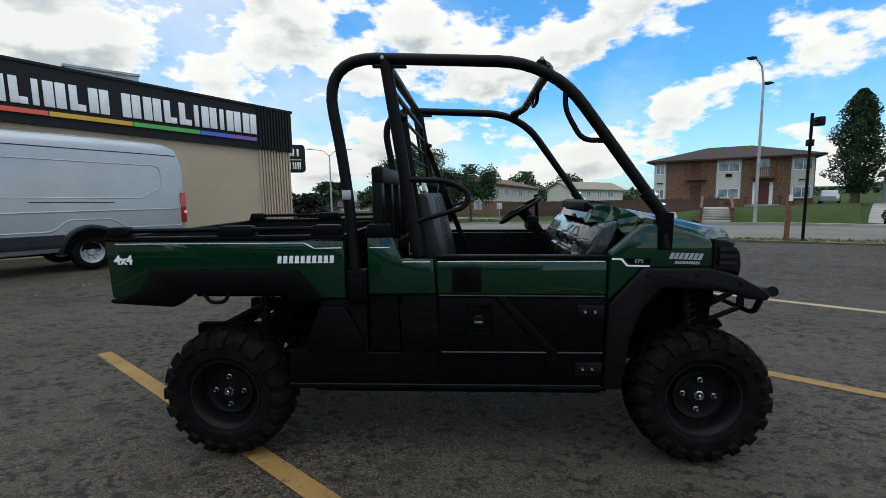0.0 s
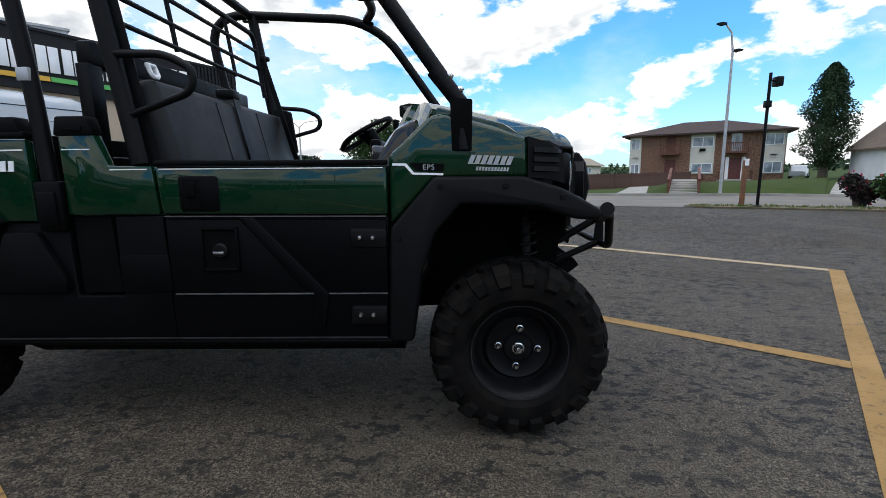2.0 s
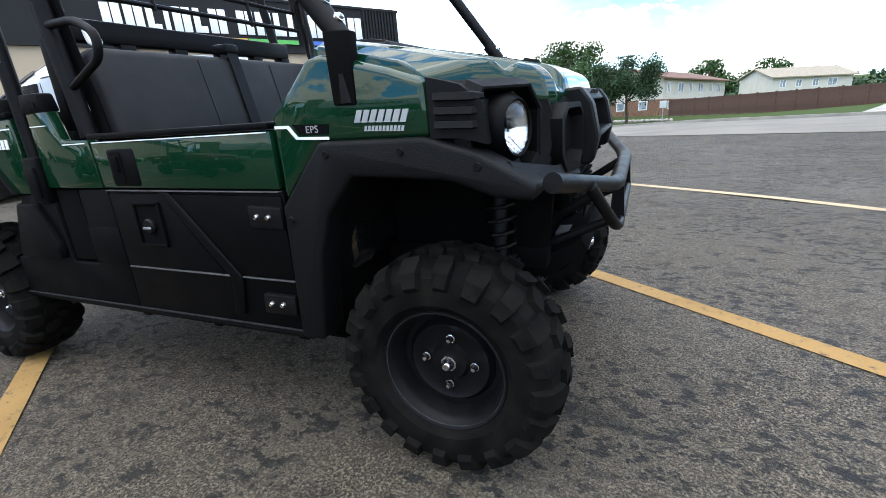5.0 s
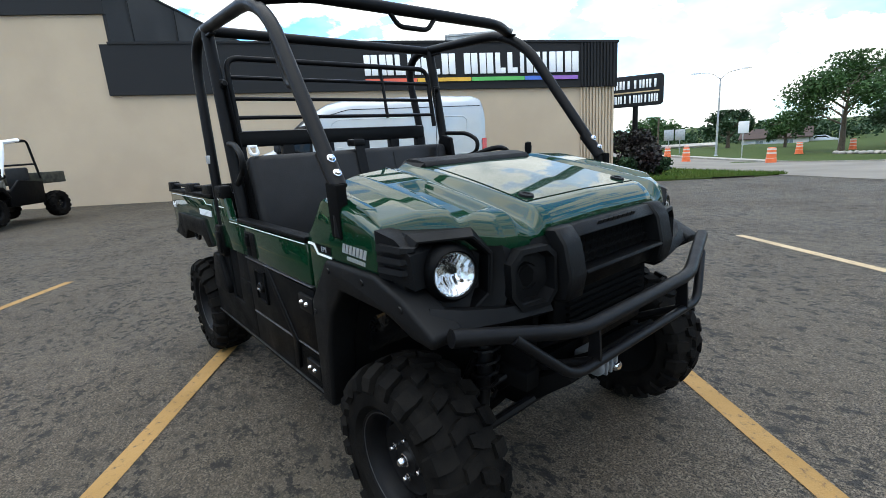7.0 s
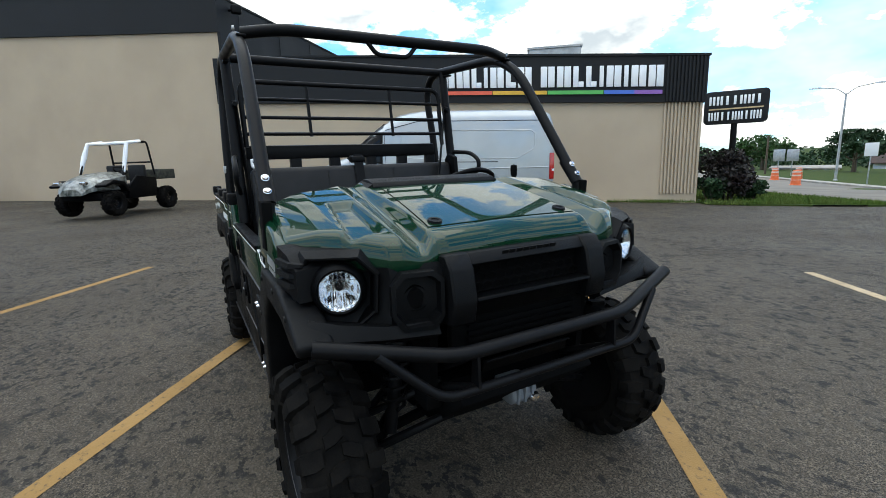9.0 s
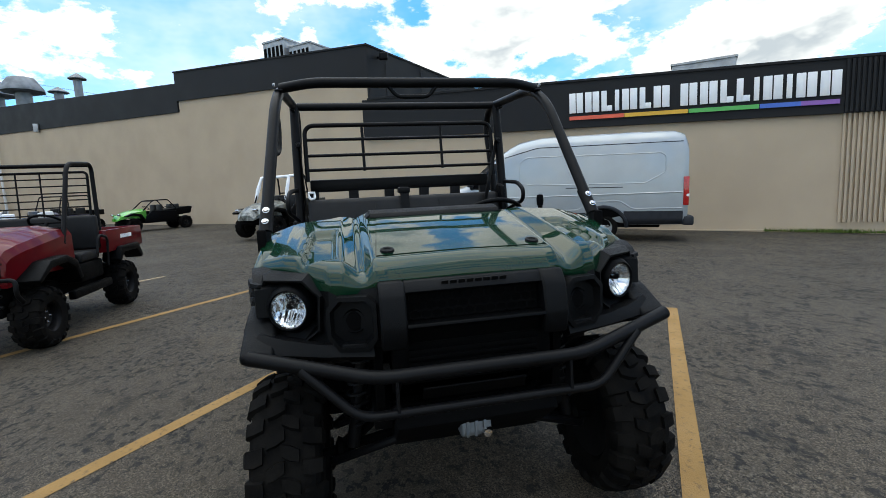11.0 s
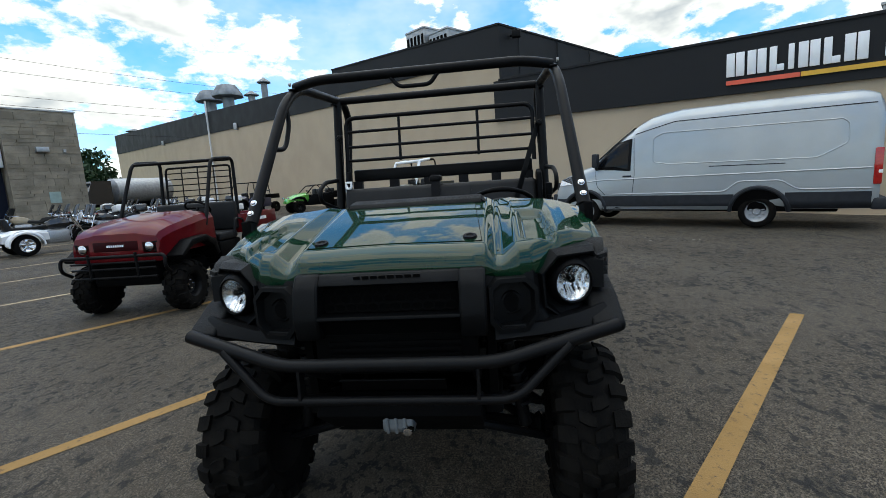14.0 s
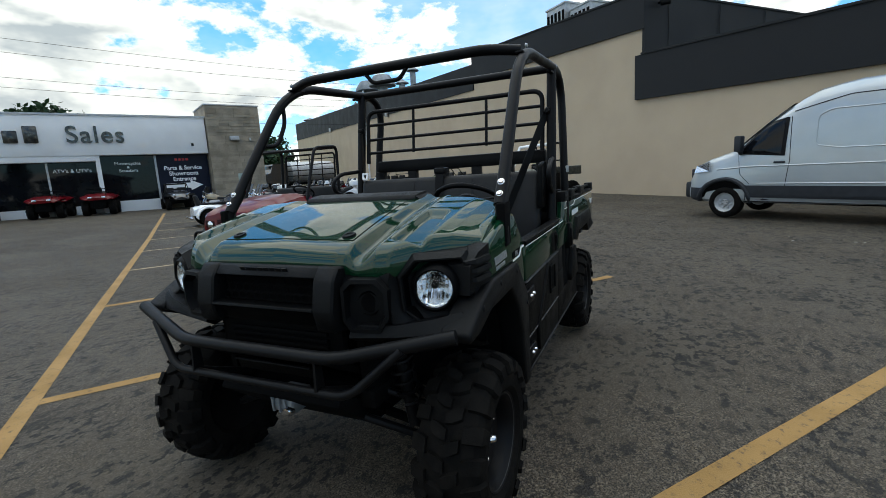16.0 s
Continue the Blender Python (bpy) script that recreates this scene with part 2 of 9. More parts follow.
M_GALV = pbr("galvanised_steel", (0.45, 0.46, 0.47), (0.36, 0.37, 0.38), scale=5, rough=0.5, metal=0.7)
M_ORANGE = pbr("orange_plastic", (0.75, 0.16, 0.05), (0.65, 0.13, 0.04), scale=6, rough=0.5)
# highlights along the door panels' edges, put in as a paler grey
M_EDGE_GLINT = pbr("highlit_plastic_edge", (0.085, 0.085, 0.088), (0.05, 0.05, 0.052), scale=20, rough=0.35)
# paler black: the sill's edge highlight as colour, and the rims' rolled edge
M_PALE_EDGE = pbr("paler_black_edge", (0.026, 0.026, 0.028), (0.012, 0.012, 0.013), scale=24, rough=0.35, spec=0.3)
M_BLOCK = pbr("weathered_block", (0.32, 0.275, 0.21), (0.18, 0.155, 0.12), scale=0.9, rough=0.95, bump=0.7, bscale=12)
M_WHITEWALL = pbr("white_panel", (0.70, 0.71, 0.72), (0.64, 0.65, 0.66), scale=0.8, rough=0.6)

# ---- shapes ----
def thing(name, m, label, category, group="", kind=""):
    ob = new(name)
    ob.empty_display_size = 0.2
    ob.matrix_world = m
    return tagged(ob, label, category, group, kind)


def meshed(name, bm, mat, angle=38):
    me = bpy.data.meshes.new(name)
    bmesh.ops.recalc_face_normals(bm, faces=bm.faces)
    bm.to_mesh(me)
    bm.free()
    for mt in mat if isinstance(mat, (list, tuple)) else (mat,):
        me.materials.append(mt)
    me.shade_smooth()
    me.set_sharp_from_angle(angle=radians(angle))
    return me


def part(name, bm, mat, parent=None, label="", angle=38):
    ob = new(name, meshed(name, bm, mat, angle))
    if parent is not None:
        ob.parent = parent
    if label:
        ob["label"] = label
    return ob


def share(name, me, parent, m=None, label=""):
    """Another object on a mesh that is there already."""
    ob = new(name, me)
    ob.parent = parent
    if m is not None:
        ob.matrix_local = m
    if label:
        ob["label"] = label
    return ob


def box(bm, lo, hi, bev=0.0, m=None, seg=2):
    r = bmesh.ops.create_cube(bm, size=1.0)
    vs = r["verts"]
    c, s = [(a + b) / 2 for a, b in zip(lo, hi)], [abs(b - a) for a, b in zip(lo, hi)]
    for v in vs:
        v.co = Vector((c[0] + v.co.x * s[0], c[1] + v.co.y * s[1], c[2] + v.co.z * s[2]))
    if bev > 0:
        es = list({e for v in vs for e in v.link_edges})
        r = bmesh.ops.bevel(bm, geom=es, offset=bev, segments=seg, profile=0.5, affect="EDGES")
        vs = list({v for f in r["faces"] for v in f.verts} | {v for v in vs if v.is_valid})
    if m is not None:
        bmesh.ops.transform(bm, matrix=m, verts=[v for v in vs if v.is_valid])
    return bm


def prism(bm, pts, axis, a, b, bev=0.0, seg=2, m=None):
    """A flat outline pushed along an axis from a to b. Outlines: y: (x, z), x: (y, z), z: (x, y)."""
    def at(p, q):
        return Vector((p[0], q, p[1])) if axis == "y" else Vector((q, p[0], p[1])) if axis == "x" else Vector((p[0], p[1], q))
    va, vb = [bm.verts.new(at(p, a)) for p in pts], [bm.verts.new(at(p, b)) for p in pts]
    fs = [bm.faces.new(va), bm.faces.new(vb[::-1])]
    k = len(pts)
    for i in range(k):
        fs.append(bm.faces.new((va[i], vb[i], vb[(i + 1) % k], va[(i + 1) % k])))
    vs = va + vb
    if bev > 0:
        es = list({e for f in fs for e in f.edges})
        bmesh.ops.recalc_face_normals(bm, faces=fs)
        r = bmesh.ops.bevel(bm, geom=es, offset=bev, segments=seg, profile=0.5, affect="EDGES", clamp_overlap=True)
        vs = list({v for f in r["faces"] for v in f.verts} | {v for v in vs if v.is_valid})
    if m is not None:
        bmesh.ops.transform(bm, matrix=m, verts=[v for v in vs if v.is_valid])
    return bm


def rounded(pts, fil, n=8):
    """The polyline with its inner corners rounded."""
    pts = [Vector(p) for p in pts]
    if fil <= 0 or len(pts) < 3:
        return pts
    out = [pts[0]]
    for a, b, c in zip(pts, pts[1:], pts[2:]):
        d = min(fil, (b - a).length * 0.48, (c - b).length * 0.48)
        p, q = b + (a - b).normalized() * d, b + (c - b).normalized() * d
        for i in range(n + 1):
            t = i / n
            out.append(p * (1 - t) ** 2 + b * 2 * t * (1 - t) + q * t * t)
    return out + [pts[-1]]


def tube(bm, pts, r, n=10, fil=0.0, closed=False, flat=1.0):
    """A round bar along points; flat squeezes it across."""
    pts = rounded(pts, fil)
    rings, k = [], len(pts)
    prev = None
    for i, p in enumerate(pts):
        if closed:
            t = (pts[(i + 1) % k] - pts[i - 1]).normalized()
        else:
            t = ((pts[min(i + 1, k - 1)] - pts[max(i - 1, 0)])).normalized()
        if prev is None:
            u = t.orthogonal().normalized() if abs(t.z) > 0.95 else t.cross(Vector((0, 0, 1))).normalized()
        else:
            u = (prev - t * prev.dot(t)).normalized()
        prev = u
        w = t.cross(u)
        rr = r[i] if isinstance(r, (list, tuple)) else r
        rings.append([bm.verts.new(p + (u * math.cos(2 * math.pi * j / n) + w * flat * math.sin(2 * math.pi * j / n)) * rr) for j in range(n)])
    for i in range(k if closed else k - 1):
        A, B_ = rings[i], rings[(i + 1) % k]
        for j in range(n):
            bm.faces.new((A[j], A[(j + 1) % n], B_[(j + 1) % n], B_[j]))
    if not closed:
        bm.faces.new(rings[0][::-1]), bm.faces.new(rings[-1])
    return bm


def lathe(bm, prof, c=(0, 0, 0), axis="y", n=32, cap=True):
    """Turns a profile of (radius, way along the axis)."""
    rings = []
    for r, h in prof:
        ring = []
        for j in range(n):
            a = 2 * math.pi * j / n
            p = (r * math.cos(a), h, r * math.sin(a)) if axis == "y" else (h, r * math.cos(a), r * math.sin(a)) if axis == "x" else (r * math.cos(a), r * math.sin(a), h)
            ring.append(bm.verts.new((c[0] + p[0], c[1] + p[1], c[2] + p[2])))
        rings.append(ring)
    for A, B_ in zip(rings, rings[1:]):
        for j in range(n):
            bm.faces.new((A[j], A[(j + 1) % n], B_[(j + 1) % n], B_[j]))
    for ring, (r, h) in ((rings[0], prof[0]), (rings[-1], prof[-1])):
        if r > 1e-4 and cap:
            bm.faces.new(ring)
    return bm


def loft(bm, rings, cap=True, closed=True):
    vs = [[bm.verts.new(p) for p in r] for r in rings]
    k = len(vs[0])
    for A, B_ in zip(vs, vs[1:]):
        for j in range(k if closed else k - 1):
            bm.faces.new((A[j], A[(j + 1) % k], B_[(j + 1) % k], B_[j]))
    if cap and closed:
        bm.faces.new(vs[0][::-1]), bm.faces.new(vs[-1])
    return bm


def BM():
    return bmesh.new()


def text_mesh(name, s, size, mat, parent, m, depth=0.004, label="", spacing=1.0, squeeze=1.0, bold=0.0):
    cu = bpy.data.curves.new(name, "FONT")
    cu.body, cu.size, cu.extrude, cu.space_character, cu.offset = s, size, depth, spacing, bold
    cu.align_x, cu.align_y = "CENTER", "CENTER"
    tmp = bpy.data.objects.new(name, cu)
    scene.collection.objects.link(tmp)
    me = bpy.data.meshes.new_from_object(tmp.evaluated_get(bpy.context.evaluated_depsgraph_get()))
    bpy.data.objects.remove(tmp)
    bpy.data.curves.remove(cu)
    me.name = name
    me.materials.clear()
    me.materials.append(mat)
    for v in me.vertices:
        v.co.x *= squeeze
    return share(name, me, parent, m, label)


# the lot's own axes: u runs along the long building towards the street, v towards its wall
TH = radians(49.4)


def lot(u, v, z=0.0):
    return Vector((u * math.cos(TH) - v * math.sin(TH), u * math.sin(TH) + v * math.cos(TH), z))


def tolot(x, y):
    return x * math.cos(TH) + y * math.sin(TH), -x * math.sin(TH) + y * math.cos(TH)


def ramped(t, q):
    """Straight stretches between the given places, level beyond the ends."""
    if q <= t[0][0]:
        return t[0][1]
    for (a, va), (b, vb) in zip(t, t[1:]):
        if q <= b:
            return va + (vb - va) * (q - a) / (b - a)
    return t[-1][1]


FOOT = [(-22.8, 0.16), (-9.2, -0.01), (5.45, -0.34), (25, -0.73), (60, -1.15)]


def gz(x, y):
    """Height of the ground: level round the bays, falling to the wall's street end and across the road."""
    u, v = tolot(x, y)
    s = min(max((v - 1) / 13.5, 0), 1 if u < 5 else 2)
    return ramped(FOOT, u) * s - 0.025 * min(max(u - 10, 0), 12) * max(0, 1 - s) + 0.018 * min(max(-y - 12, 0), 30)


def facing(x, y, az, z=None):
    """A pose on the ground whose +y axis points to az degrees."""
    return pose(x, y, gz(x, y) if z is None else z, 0, 0, az - 90)

# ---- ground, lines, roads ----
def sheet(name, x0, x1, y0, y1, nx, ny, dz, mat, label, cat="", rot=None):
    bm = BM()
    vs = {}
    for i in range(nx + 1):
        for j in range(ny + 1):
            x, y = x0 + (x1 - x0) * i / nx, y0 + (y1 - y0) * j / ny
            if rot:
                p = lot(x, y)
                x, y = p.x, p.y
            vs[i, j] = bm.verts.new((x, y, gz(x, y) + dz))
    for i in range(nx):
        for j in range(ny):
            bm.faces.new((vs[i, j], vs[i + 1, j], vs[i + 1, j + 1], vs[i, j + 1]))
    return tagged(part(name, bm, mat), label, cat or name, kind="structure")


def ground_sheet():
    bm = BM()
    rings = []
    for r in (14, 20, 30, 45, 70, 110, 200, 500, 1500, 4000):
        rings.append([bm.verts.new((r * math.cos(a * math.pi / 48), r * math.sin(a * math.pi / 48), gz(r * math.cos(a * math.pi / 48), r * math.sin(a * math.pi / 48)) - 0.06)) for a in range(96)])
    bm.faces.new(rings[0])
    for A, B_ in zip(rings, rings[1:]):
        for j in range(96):
            bm.faces.new((A[j], A[(j + 1) % 96], B_[(j + 1) % 96], B_[j]))
    return tagged(part("ground", bm, M_GRASS), "green grass ground reaching to the horizon", "ground", kind="structure")


ground_sheet()
sheet("parking_lot", -60, 18, -42, 26, 52, 45, 0.0, M_ASPHALT, "worn grey asphalt parking lot with dark stains", "parking lot", rot=True)


# the bays stand a little askew to the building
BAY = radians(53.6)


def bay(u, v):
    return Vector((u * math.cos(BAY) - v * math.sin(BAY), u * math.sin(BAY) + v * math.cos(BAY), 0))


def line(u0, v0, u1, v1, w, mat, label):
    a, b = bay(u0, v0), bay(u1, v1)
    d = (b - a).normalized()
    q = Vector((-d.y, d.x, 0)) * w / 2
    bm = BM()
    k = max(2, int((b - a).length / 0.5))
    prev = None
    for i in range(k + 1):
        p = a + (b - a) * i / k
        jit = 0.004 * mnoise.noise(p * 3)
        row = [bm.verts.new((r.x, r.y, gz(r.x, r.y) + 0.004)) for r in (p - q * (1 + jit), p + q * (1 - jit))]
        if prev:
            bm.faces.new((prev[0], row[0], row[1], prev[1]))
        prev = row
    return tagged(part("painted_line", bm, mat), label, "painted line", "bay lines", kind="structure")


BASE_V = -1.545
line(-26, BASE_V, 3.57, BASE_V, 0.11, M_YELLOW, "long yellow painted base line of the bays")
for u, far_u, far_v in ((3.53, 3.575, 3.77), (0.90, 0.925, 3.82), (-1.905, -1.92, 3.98), (-4.80, -4.845, 4.0)):
    line(u, BASE_V + 0.057, far_u, far_v, 0.105, M_YELLOW if u < 3 else M_PALELINE, "worn yellow painted bay line on asphalt")
for u in (-7.66, -10.5, -13.3, -16.1, -18.9):
    line(u, BASE_V + 0.057, u - 0.04, 3.9, 0.09, M_PALELINE, "faded pale bay line on asphalt")


# ---- the long building ----
WV = 14.72


# the building's levels climb slowly away from the street
def low_band(u):
    return 2.85 - 0.0517 * (u - 5.5)


def low_top(u):
    return 4.23 - 0.067 * (u - 5.5)


def tall_band(u):
    return 6.32 - 0.0587 * (u + 11.5)


def tall_top(u):
    return 7.60 - 0.0767 * (u + 11.5)


def far_band(u):
    return 6.50 - 0.0486 * (u + 24.8)


def far_top(u):
    return 8.06 - 0.0715 * (u + 24.8)


def wall_block(name, u0, u1, v0, v1, lo, hi, mat, parent, label="", bev=0.0):
    """A block in the lot's axes; lo and hi are heights, or levels that follow u."""
    bm = BM()
    vs = []
    for z in (lo, hi):
        for u, v in ((u0, v0), (u1, v0), (u1, v1), (u0, v1)):
            p = lot(u, v)
            vs.append(bm.verts.new((p.x, p.y, z(u) if callable(z) else z)))
    for f in ((0, 3, 2, 1), (4, 5, 6, 7), (0, 1, 5, 4), (1, 2, 6, 5), (2, 3, 7, 6), (3, 0, 4, 7)):
        bm.faces.new([vs[i] for i in f])
    if bev:
        bmesh.ops.bevel(bm, geom=bm.edges[:], offset=bev, segments=2, profile=0.5, affect="EDGES")
    return part(name, bm, mat, parent, label)


def raised(level, dz):
    return lambda u: level(u) + dz


def long_building():
    b = thing("body_shop_building", Matrix(), "long tan stucco building with a black top band", "building")
    # low end with the sign
    wall_block("wall", -11.5, 5.42, WV, WV + 16, -1.2, low_band, M_STUCCO, b)
    wall_block("fascia", -11.5, 5.48, WV - 0.12, WV + 16.05, low_band, low_top, M_FASCIA, b, "black metal fascia")
    wall_block("coping", -11.48, 5.52, WV - 0.16, WV + 16.1, low_top, raised(low_top, 0.07), M_FASCIA, b)
    # ribbed end of the wall
    for i in range(11):
        u = 4.27 + i * 0.106
        wall_block("rib", u, u + 0.055, WV - 0.065, WV - 0.002, 0.0, low_band, M_STUCCO, b)
        wall_block("fascia_rib", u, u + 0.055, WV - 0.175, WV - 0.122, raised(low_band, 0.02), raised(low_top, -0.02), M_FASCIA, b)
    # tall middle
    wall_block("wall", -24.8, -11.5, WV + 0.02, WV + 26, -1.0, tall_band, M_STUCCO, b)
    wall_block("fascia", -24.85, -11.42, WV - 0.07, WV + 26, tall_band, tall_top, M_FASCIA, b, "black metal fascia")
    wall_block("side_cladding", -11.5, -11.38, WV - 0.05, WV + 26, raised(low_top, 0.08), tall_band, M_FASCIA, b)
    wall_block("band_return", -11.80, -11.5, WV - 0.10, WV + 0.02, low_band, low_top, M_FASCIA, b)
    for i in range(6):
        wall_block("cladding_seam", -11.38, -11.36, WV + 1.2 + i * 3, WV + 1.25 + i * 3, raised(low_top, 0.09), raised(tall_top, -0.05), M_FASCIA, b)
    wall_block("coping", -24.88, -11.38, WV - 0.11, WV + 26.05, tall_top, raised(tall_top, 0.07), M_FASCIA, b)
    # lower far part
    wall_block("wall", -104, -24.8, WV + 0.02, WV + 26, -1.0, far_band, M_STUCCO, b)
    wall_block("fascia", -104, -24.85, WV - 0.05, WV + 26, far_band, far_top, M_FASCIA, b, "black metal fascia")
    # footing along the wall
    wall_block("footing", -104, 4.2, WV - 0.09, WV - 0.004, -0.8, raised(lambda u: ramped(FOOT, u), 0.09), M_STUCCO, b)
    # flood lamp on the corner
    lamp = BM()
    p = lot(-11.1, WV + 0.7)
    box(lamp, (p.x - 0.14, p.y - 0.18, 7.12), (p.x + 0.14, p.y + 0.18, 7.40), 0.03)
    tube(lamp, [(p.x, p.y, 7.26), lot(-11.45, WV + 0.7, 7.26)], 0.045)
    part("flood_lamp", lamp, M_STEEL, b)
    # thin post and small lamps on the far wall
    pm = BM()
    tube(pm, [lot(-49.4, WV - 0.22, 0.1), lot(-49.4, WV - 0.22, 10.9)], 0.09, 8)
    part("vent_pipe", pm, M_WHITEWALL, b)
    for u in (-68.6, -42):
        pm = BM()
        c = lot(u, WV - 0.15, far_band(u) + 0.1)
        box(pm, (c.x - 0.16, c.y - 0.16, c.z - 0.3), (c.x + 0.16, c.y + 0.16, c.z + 0.3), 0.02)
        part("wall_lamp", pm, M_GALV, b)
    return b


long_building()


def sign_letters():
    """The company's sign: plain white blocks over a colour bar."""
    s = thing("wall_sign", Matrix(), "white raised sign bars over a rainbow bar on black fascia", "sign")
    # two plain upright bars for each broad place, one for each narrow one
    places = "w w l n w l w _ w w l l n w n w w".split()
    wide = {"w": 1.0, "l": 0.74, "n": 0.36, "_": 0.34}
    u0, u1 = -2.97, 4.18
    k = (u1 - u0) / (sum(wide[q] for q in places) + 0.16 * (len(places) - 1))
    u = u0
    v = WV - 0.175
    lo, hi = raised(low_band, 0.475), raised(low_band, 1.125)
    for q in places:
        w = wide[q] * k
        if q == "n":
            wall_block("sign_bar", u + w * 0.10, u + w * 0.90, v, v + 0.05, lo, hi, M_WHITE, s, bev=0.012)
        elif q == "l":
            wall_block("sign_bar", u + w * 0.0, u + w * 0.50, v, v + 0.05, lo, hi, M_WHITE, s, bev=0.012)
            wall_block("sign_bar", u + w * 0.50, u + w * 1.0, v, v + 0.05, lo, raised(low_band, 0.65), M_WHITE, s, bev=0.012)
        elif q == "w":
            for a in (0.0, 0.535):
                wall_block("sign_bar", u + w * a, u + w * (a + 0.465), v, v + 0.05, lo, hi, M_WHITE, s, bev=0.012)
        u += w + 0.16 * k
    cols = ((0.80, 0.12, 0.06), (0.75, 0.42, 0.04), (0.10, 0.45, 0.10), (0.06, 0.16, 0.60), (0.28, 0.12, 0.45))
    ends = (0, 0.245, 0.5, 0.75, 0.88, 1.0)
    for i, c in enumerate(cols):
        a, b_ = u0 + (u1 - u0) * ends[i], u0 + (u1 - u0) * ends[i + 1] - (0.02 if i != 3 else 0)
        wall_block("colour_bar", a, b_, v, v + 0.04, raised(low_band, 0.25), raised(low_band, 0.37), pbr("sign_colour", c, tuple(q * 0.85 for q in c), scale=2, rough=0.4), s)
    return s


sign_letters()

# ---- the green utility vehicle; x forward, front axle over the origin ----
def lerp_table(t, q):
    for (a, va), (b, vb) in zip(t, t[1:]):
        if q <= b:
            k = (q - a) / (b - a) if b > a else 0
            return va + (vb - va) * max(0, min(1, k))
    return t[-1][1]


def tyre_mesh(R=0.33, W=0.115, rim=0.152, lugs=20, name="tyre"):
    """A knobbly tyre round the y axis: casing and staggered tread blocks."""
    bm = BM()
    k = R / 0.33
    half = [(rim, 0.80), (rim + 0.014 * k, 0.93), (0.205 * k, 1.03), (0.245 * k, 1.06), (0.280 * k, 1.0), (0.300 * k, 0.87), (0.311 * k, 0.6), (0.315 * k, 0.0)]
    prof = [(r, -h * W) for r, h in half] + [(r, h * W) for r, h in half[-2::-1]]
    prof.append(prof[0])
    rings = []
    n = 56
    for r, h in prof[:-1]:
        rings.append([bm.verts.new((r * math.cos(2 * math.pi * j / n), h, r * math.sin(2 * math.pi * j / n))) for j in range(n)])
    rings.append(rings[0])
    for A, B_ in zip(rings, rings[1:]):
        for j in range(n):
            bm.faces.new((A[j], A[(j + 1) % n], B_[(j + 1) % n], B_[j]))
    step = 2 * math.pi / lugs
    crown = rings[len(half) - 1]

    def lug(rows):
        """A tread block: rows of half width share, radius, height, angle, half angle and push outwards."""
        ring = []
        for h, r, top, a, hw, out in rows:
            y = h * W
            ring.append([bm.verts.new((rr * math.cos(aa), yy, rr * math.sin(aa))) for aa, rr, yy in (
                (a - hw, r * k - 0.006, y), (a - hw * 0.80, (r + top) * k, y + out), (a + hw * 0.80, (r + top) * k, y + out), (a + hw, r * k - 0.006, y))])
        for A, B_ in zip(ring, ring[1:]):
            for q in range(3):
                bm.faces.new((A[q], A[q + 1], B_[q + 1], B_[q]))
        bm.faces.new(ring[0]), bm.faces.new(ring[-1][::-1])
        # moulded on to the casing
        foot = ring[0][0]
        bm.edges.new((foot, min(crown, key=lambda w: (w.co - foot.co).length_squared)))

    for s in (-1, 1):
        for i in range(lugs):
            a = step * (i + (0.5 if s > 0 else 0))
            hw = step * (0.34 if i % 2 else 0.29)
            reach = 1.09 if i % 2 else 1.05
            # shoulder block that laps over the side
            lug([(s * 0.56, 0.312, 0.017, a + 0.05 * step, hw * 0.86, 0), (s * 0.80, 0.304, 0.018, a, hw, 0),
                 (s * 1.00, 0.287, 0.015, a, hw, s * 0.010), (s * reach, 0.255, 0.008, a, hw * 0.85, s * 0.012)])
            # slanted block on the crown
            lug([(s * -0.04, 0.315, 0.016, a + 0.62 * step, step * 0.20, 0), (s * 0.20, 0.315, 0.017, a + 0.52 * step, step * 0.27, 0), (s * 0.46, 0.313, 0.016, a + 0.40 * step, step * 0.22, 0)])
    return meshed(name, bm, M_RUBBER, 22)


def rim_mesh(mat, R=0.152, W=0.1):
    bm = BM()
    k, w = R / 0.152, W / 0.1
    lathe(bm, [(0.001, -0.050 * w), (0.045 * k, -0.050 * w), (0.052 * k, -0.038 * w), (0.085 * k, -0.034 * w), (0.105 * k, -0.046 * w), (0.118 * k, -0.028 * w), (0.132 * k, -0.030 * w),
               (0.140 * k, -0.070 * w), (0.150 * k, -0.094 * w), (0.164 * k, -0.104 * w), (0.168 * k, -0.096 * w), (0.154 * k, -0.080 * w), (0.150 * k, 0.08 * w), (0.166 * k, 0.10 * w), (0.12 * k, 0.08 * w), (0.05, 0.06 * w), (0.001, 0.06 * w)], n=40)
    return meshed("wheel", bm, mat, 35)


def rim_lip(r):
    """The thin rolled edge of a rim."""
    bm = BM()
    tube(bm, [(r * math.cos(a * math.pi / 24), 0, r * math.sin(a * math.pi / 24)) for a in range(48)], 0.0024, 6, closed=True)
    return meshed("rim_lip", bm, M_PALE_EDGE)


def wheel(parent, m, tyre, rim, nut, cap, lugs=4, r=0.074, y=-0.040):
    """rim under the vehicle, tyre and nuts under the rim; its outside looks to -y."""
    w = share("wheel", rim, parent, m)
    share("tyre", tyre, w)
    for i in range(lugs):
        a = 2 * math.pi * (i + 0.2) / lugs
        share("wheel_nut", nut, w, pose(r * math.cos(a), y, r * math.sin(a)), "bright wheel nut" if i == 0 else "")
    if cap:
        share("axle_nut", cap, w, pose(0, y - 0.01, 0))
    return w


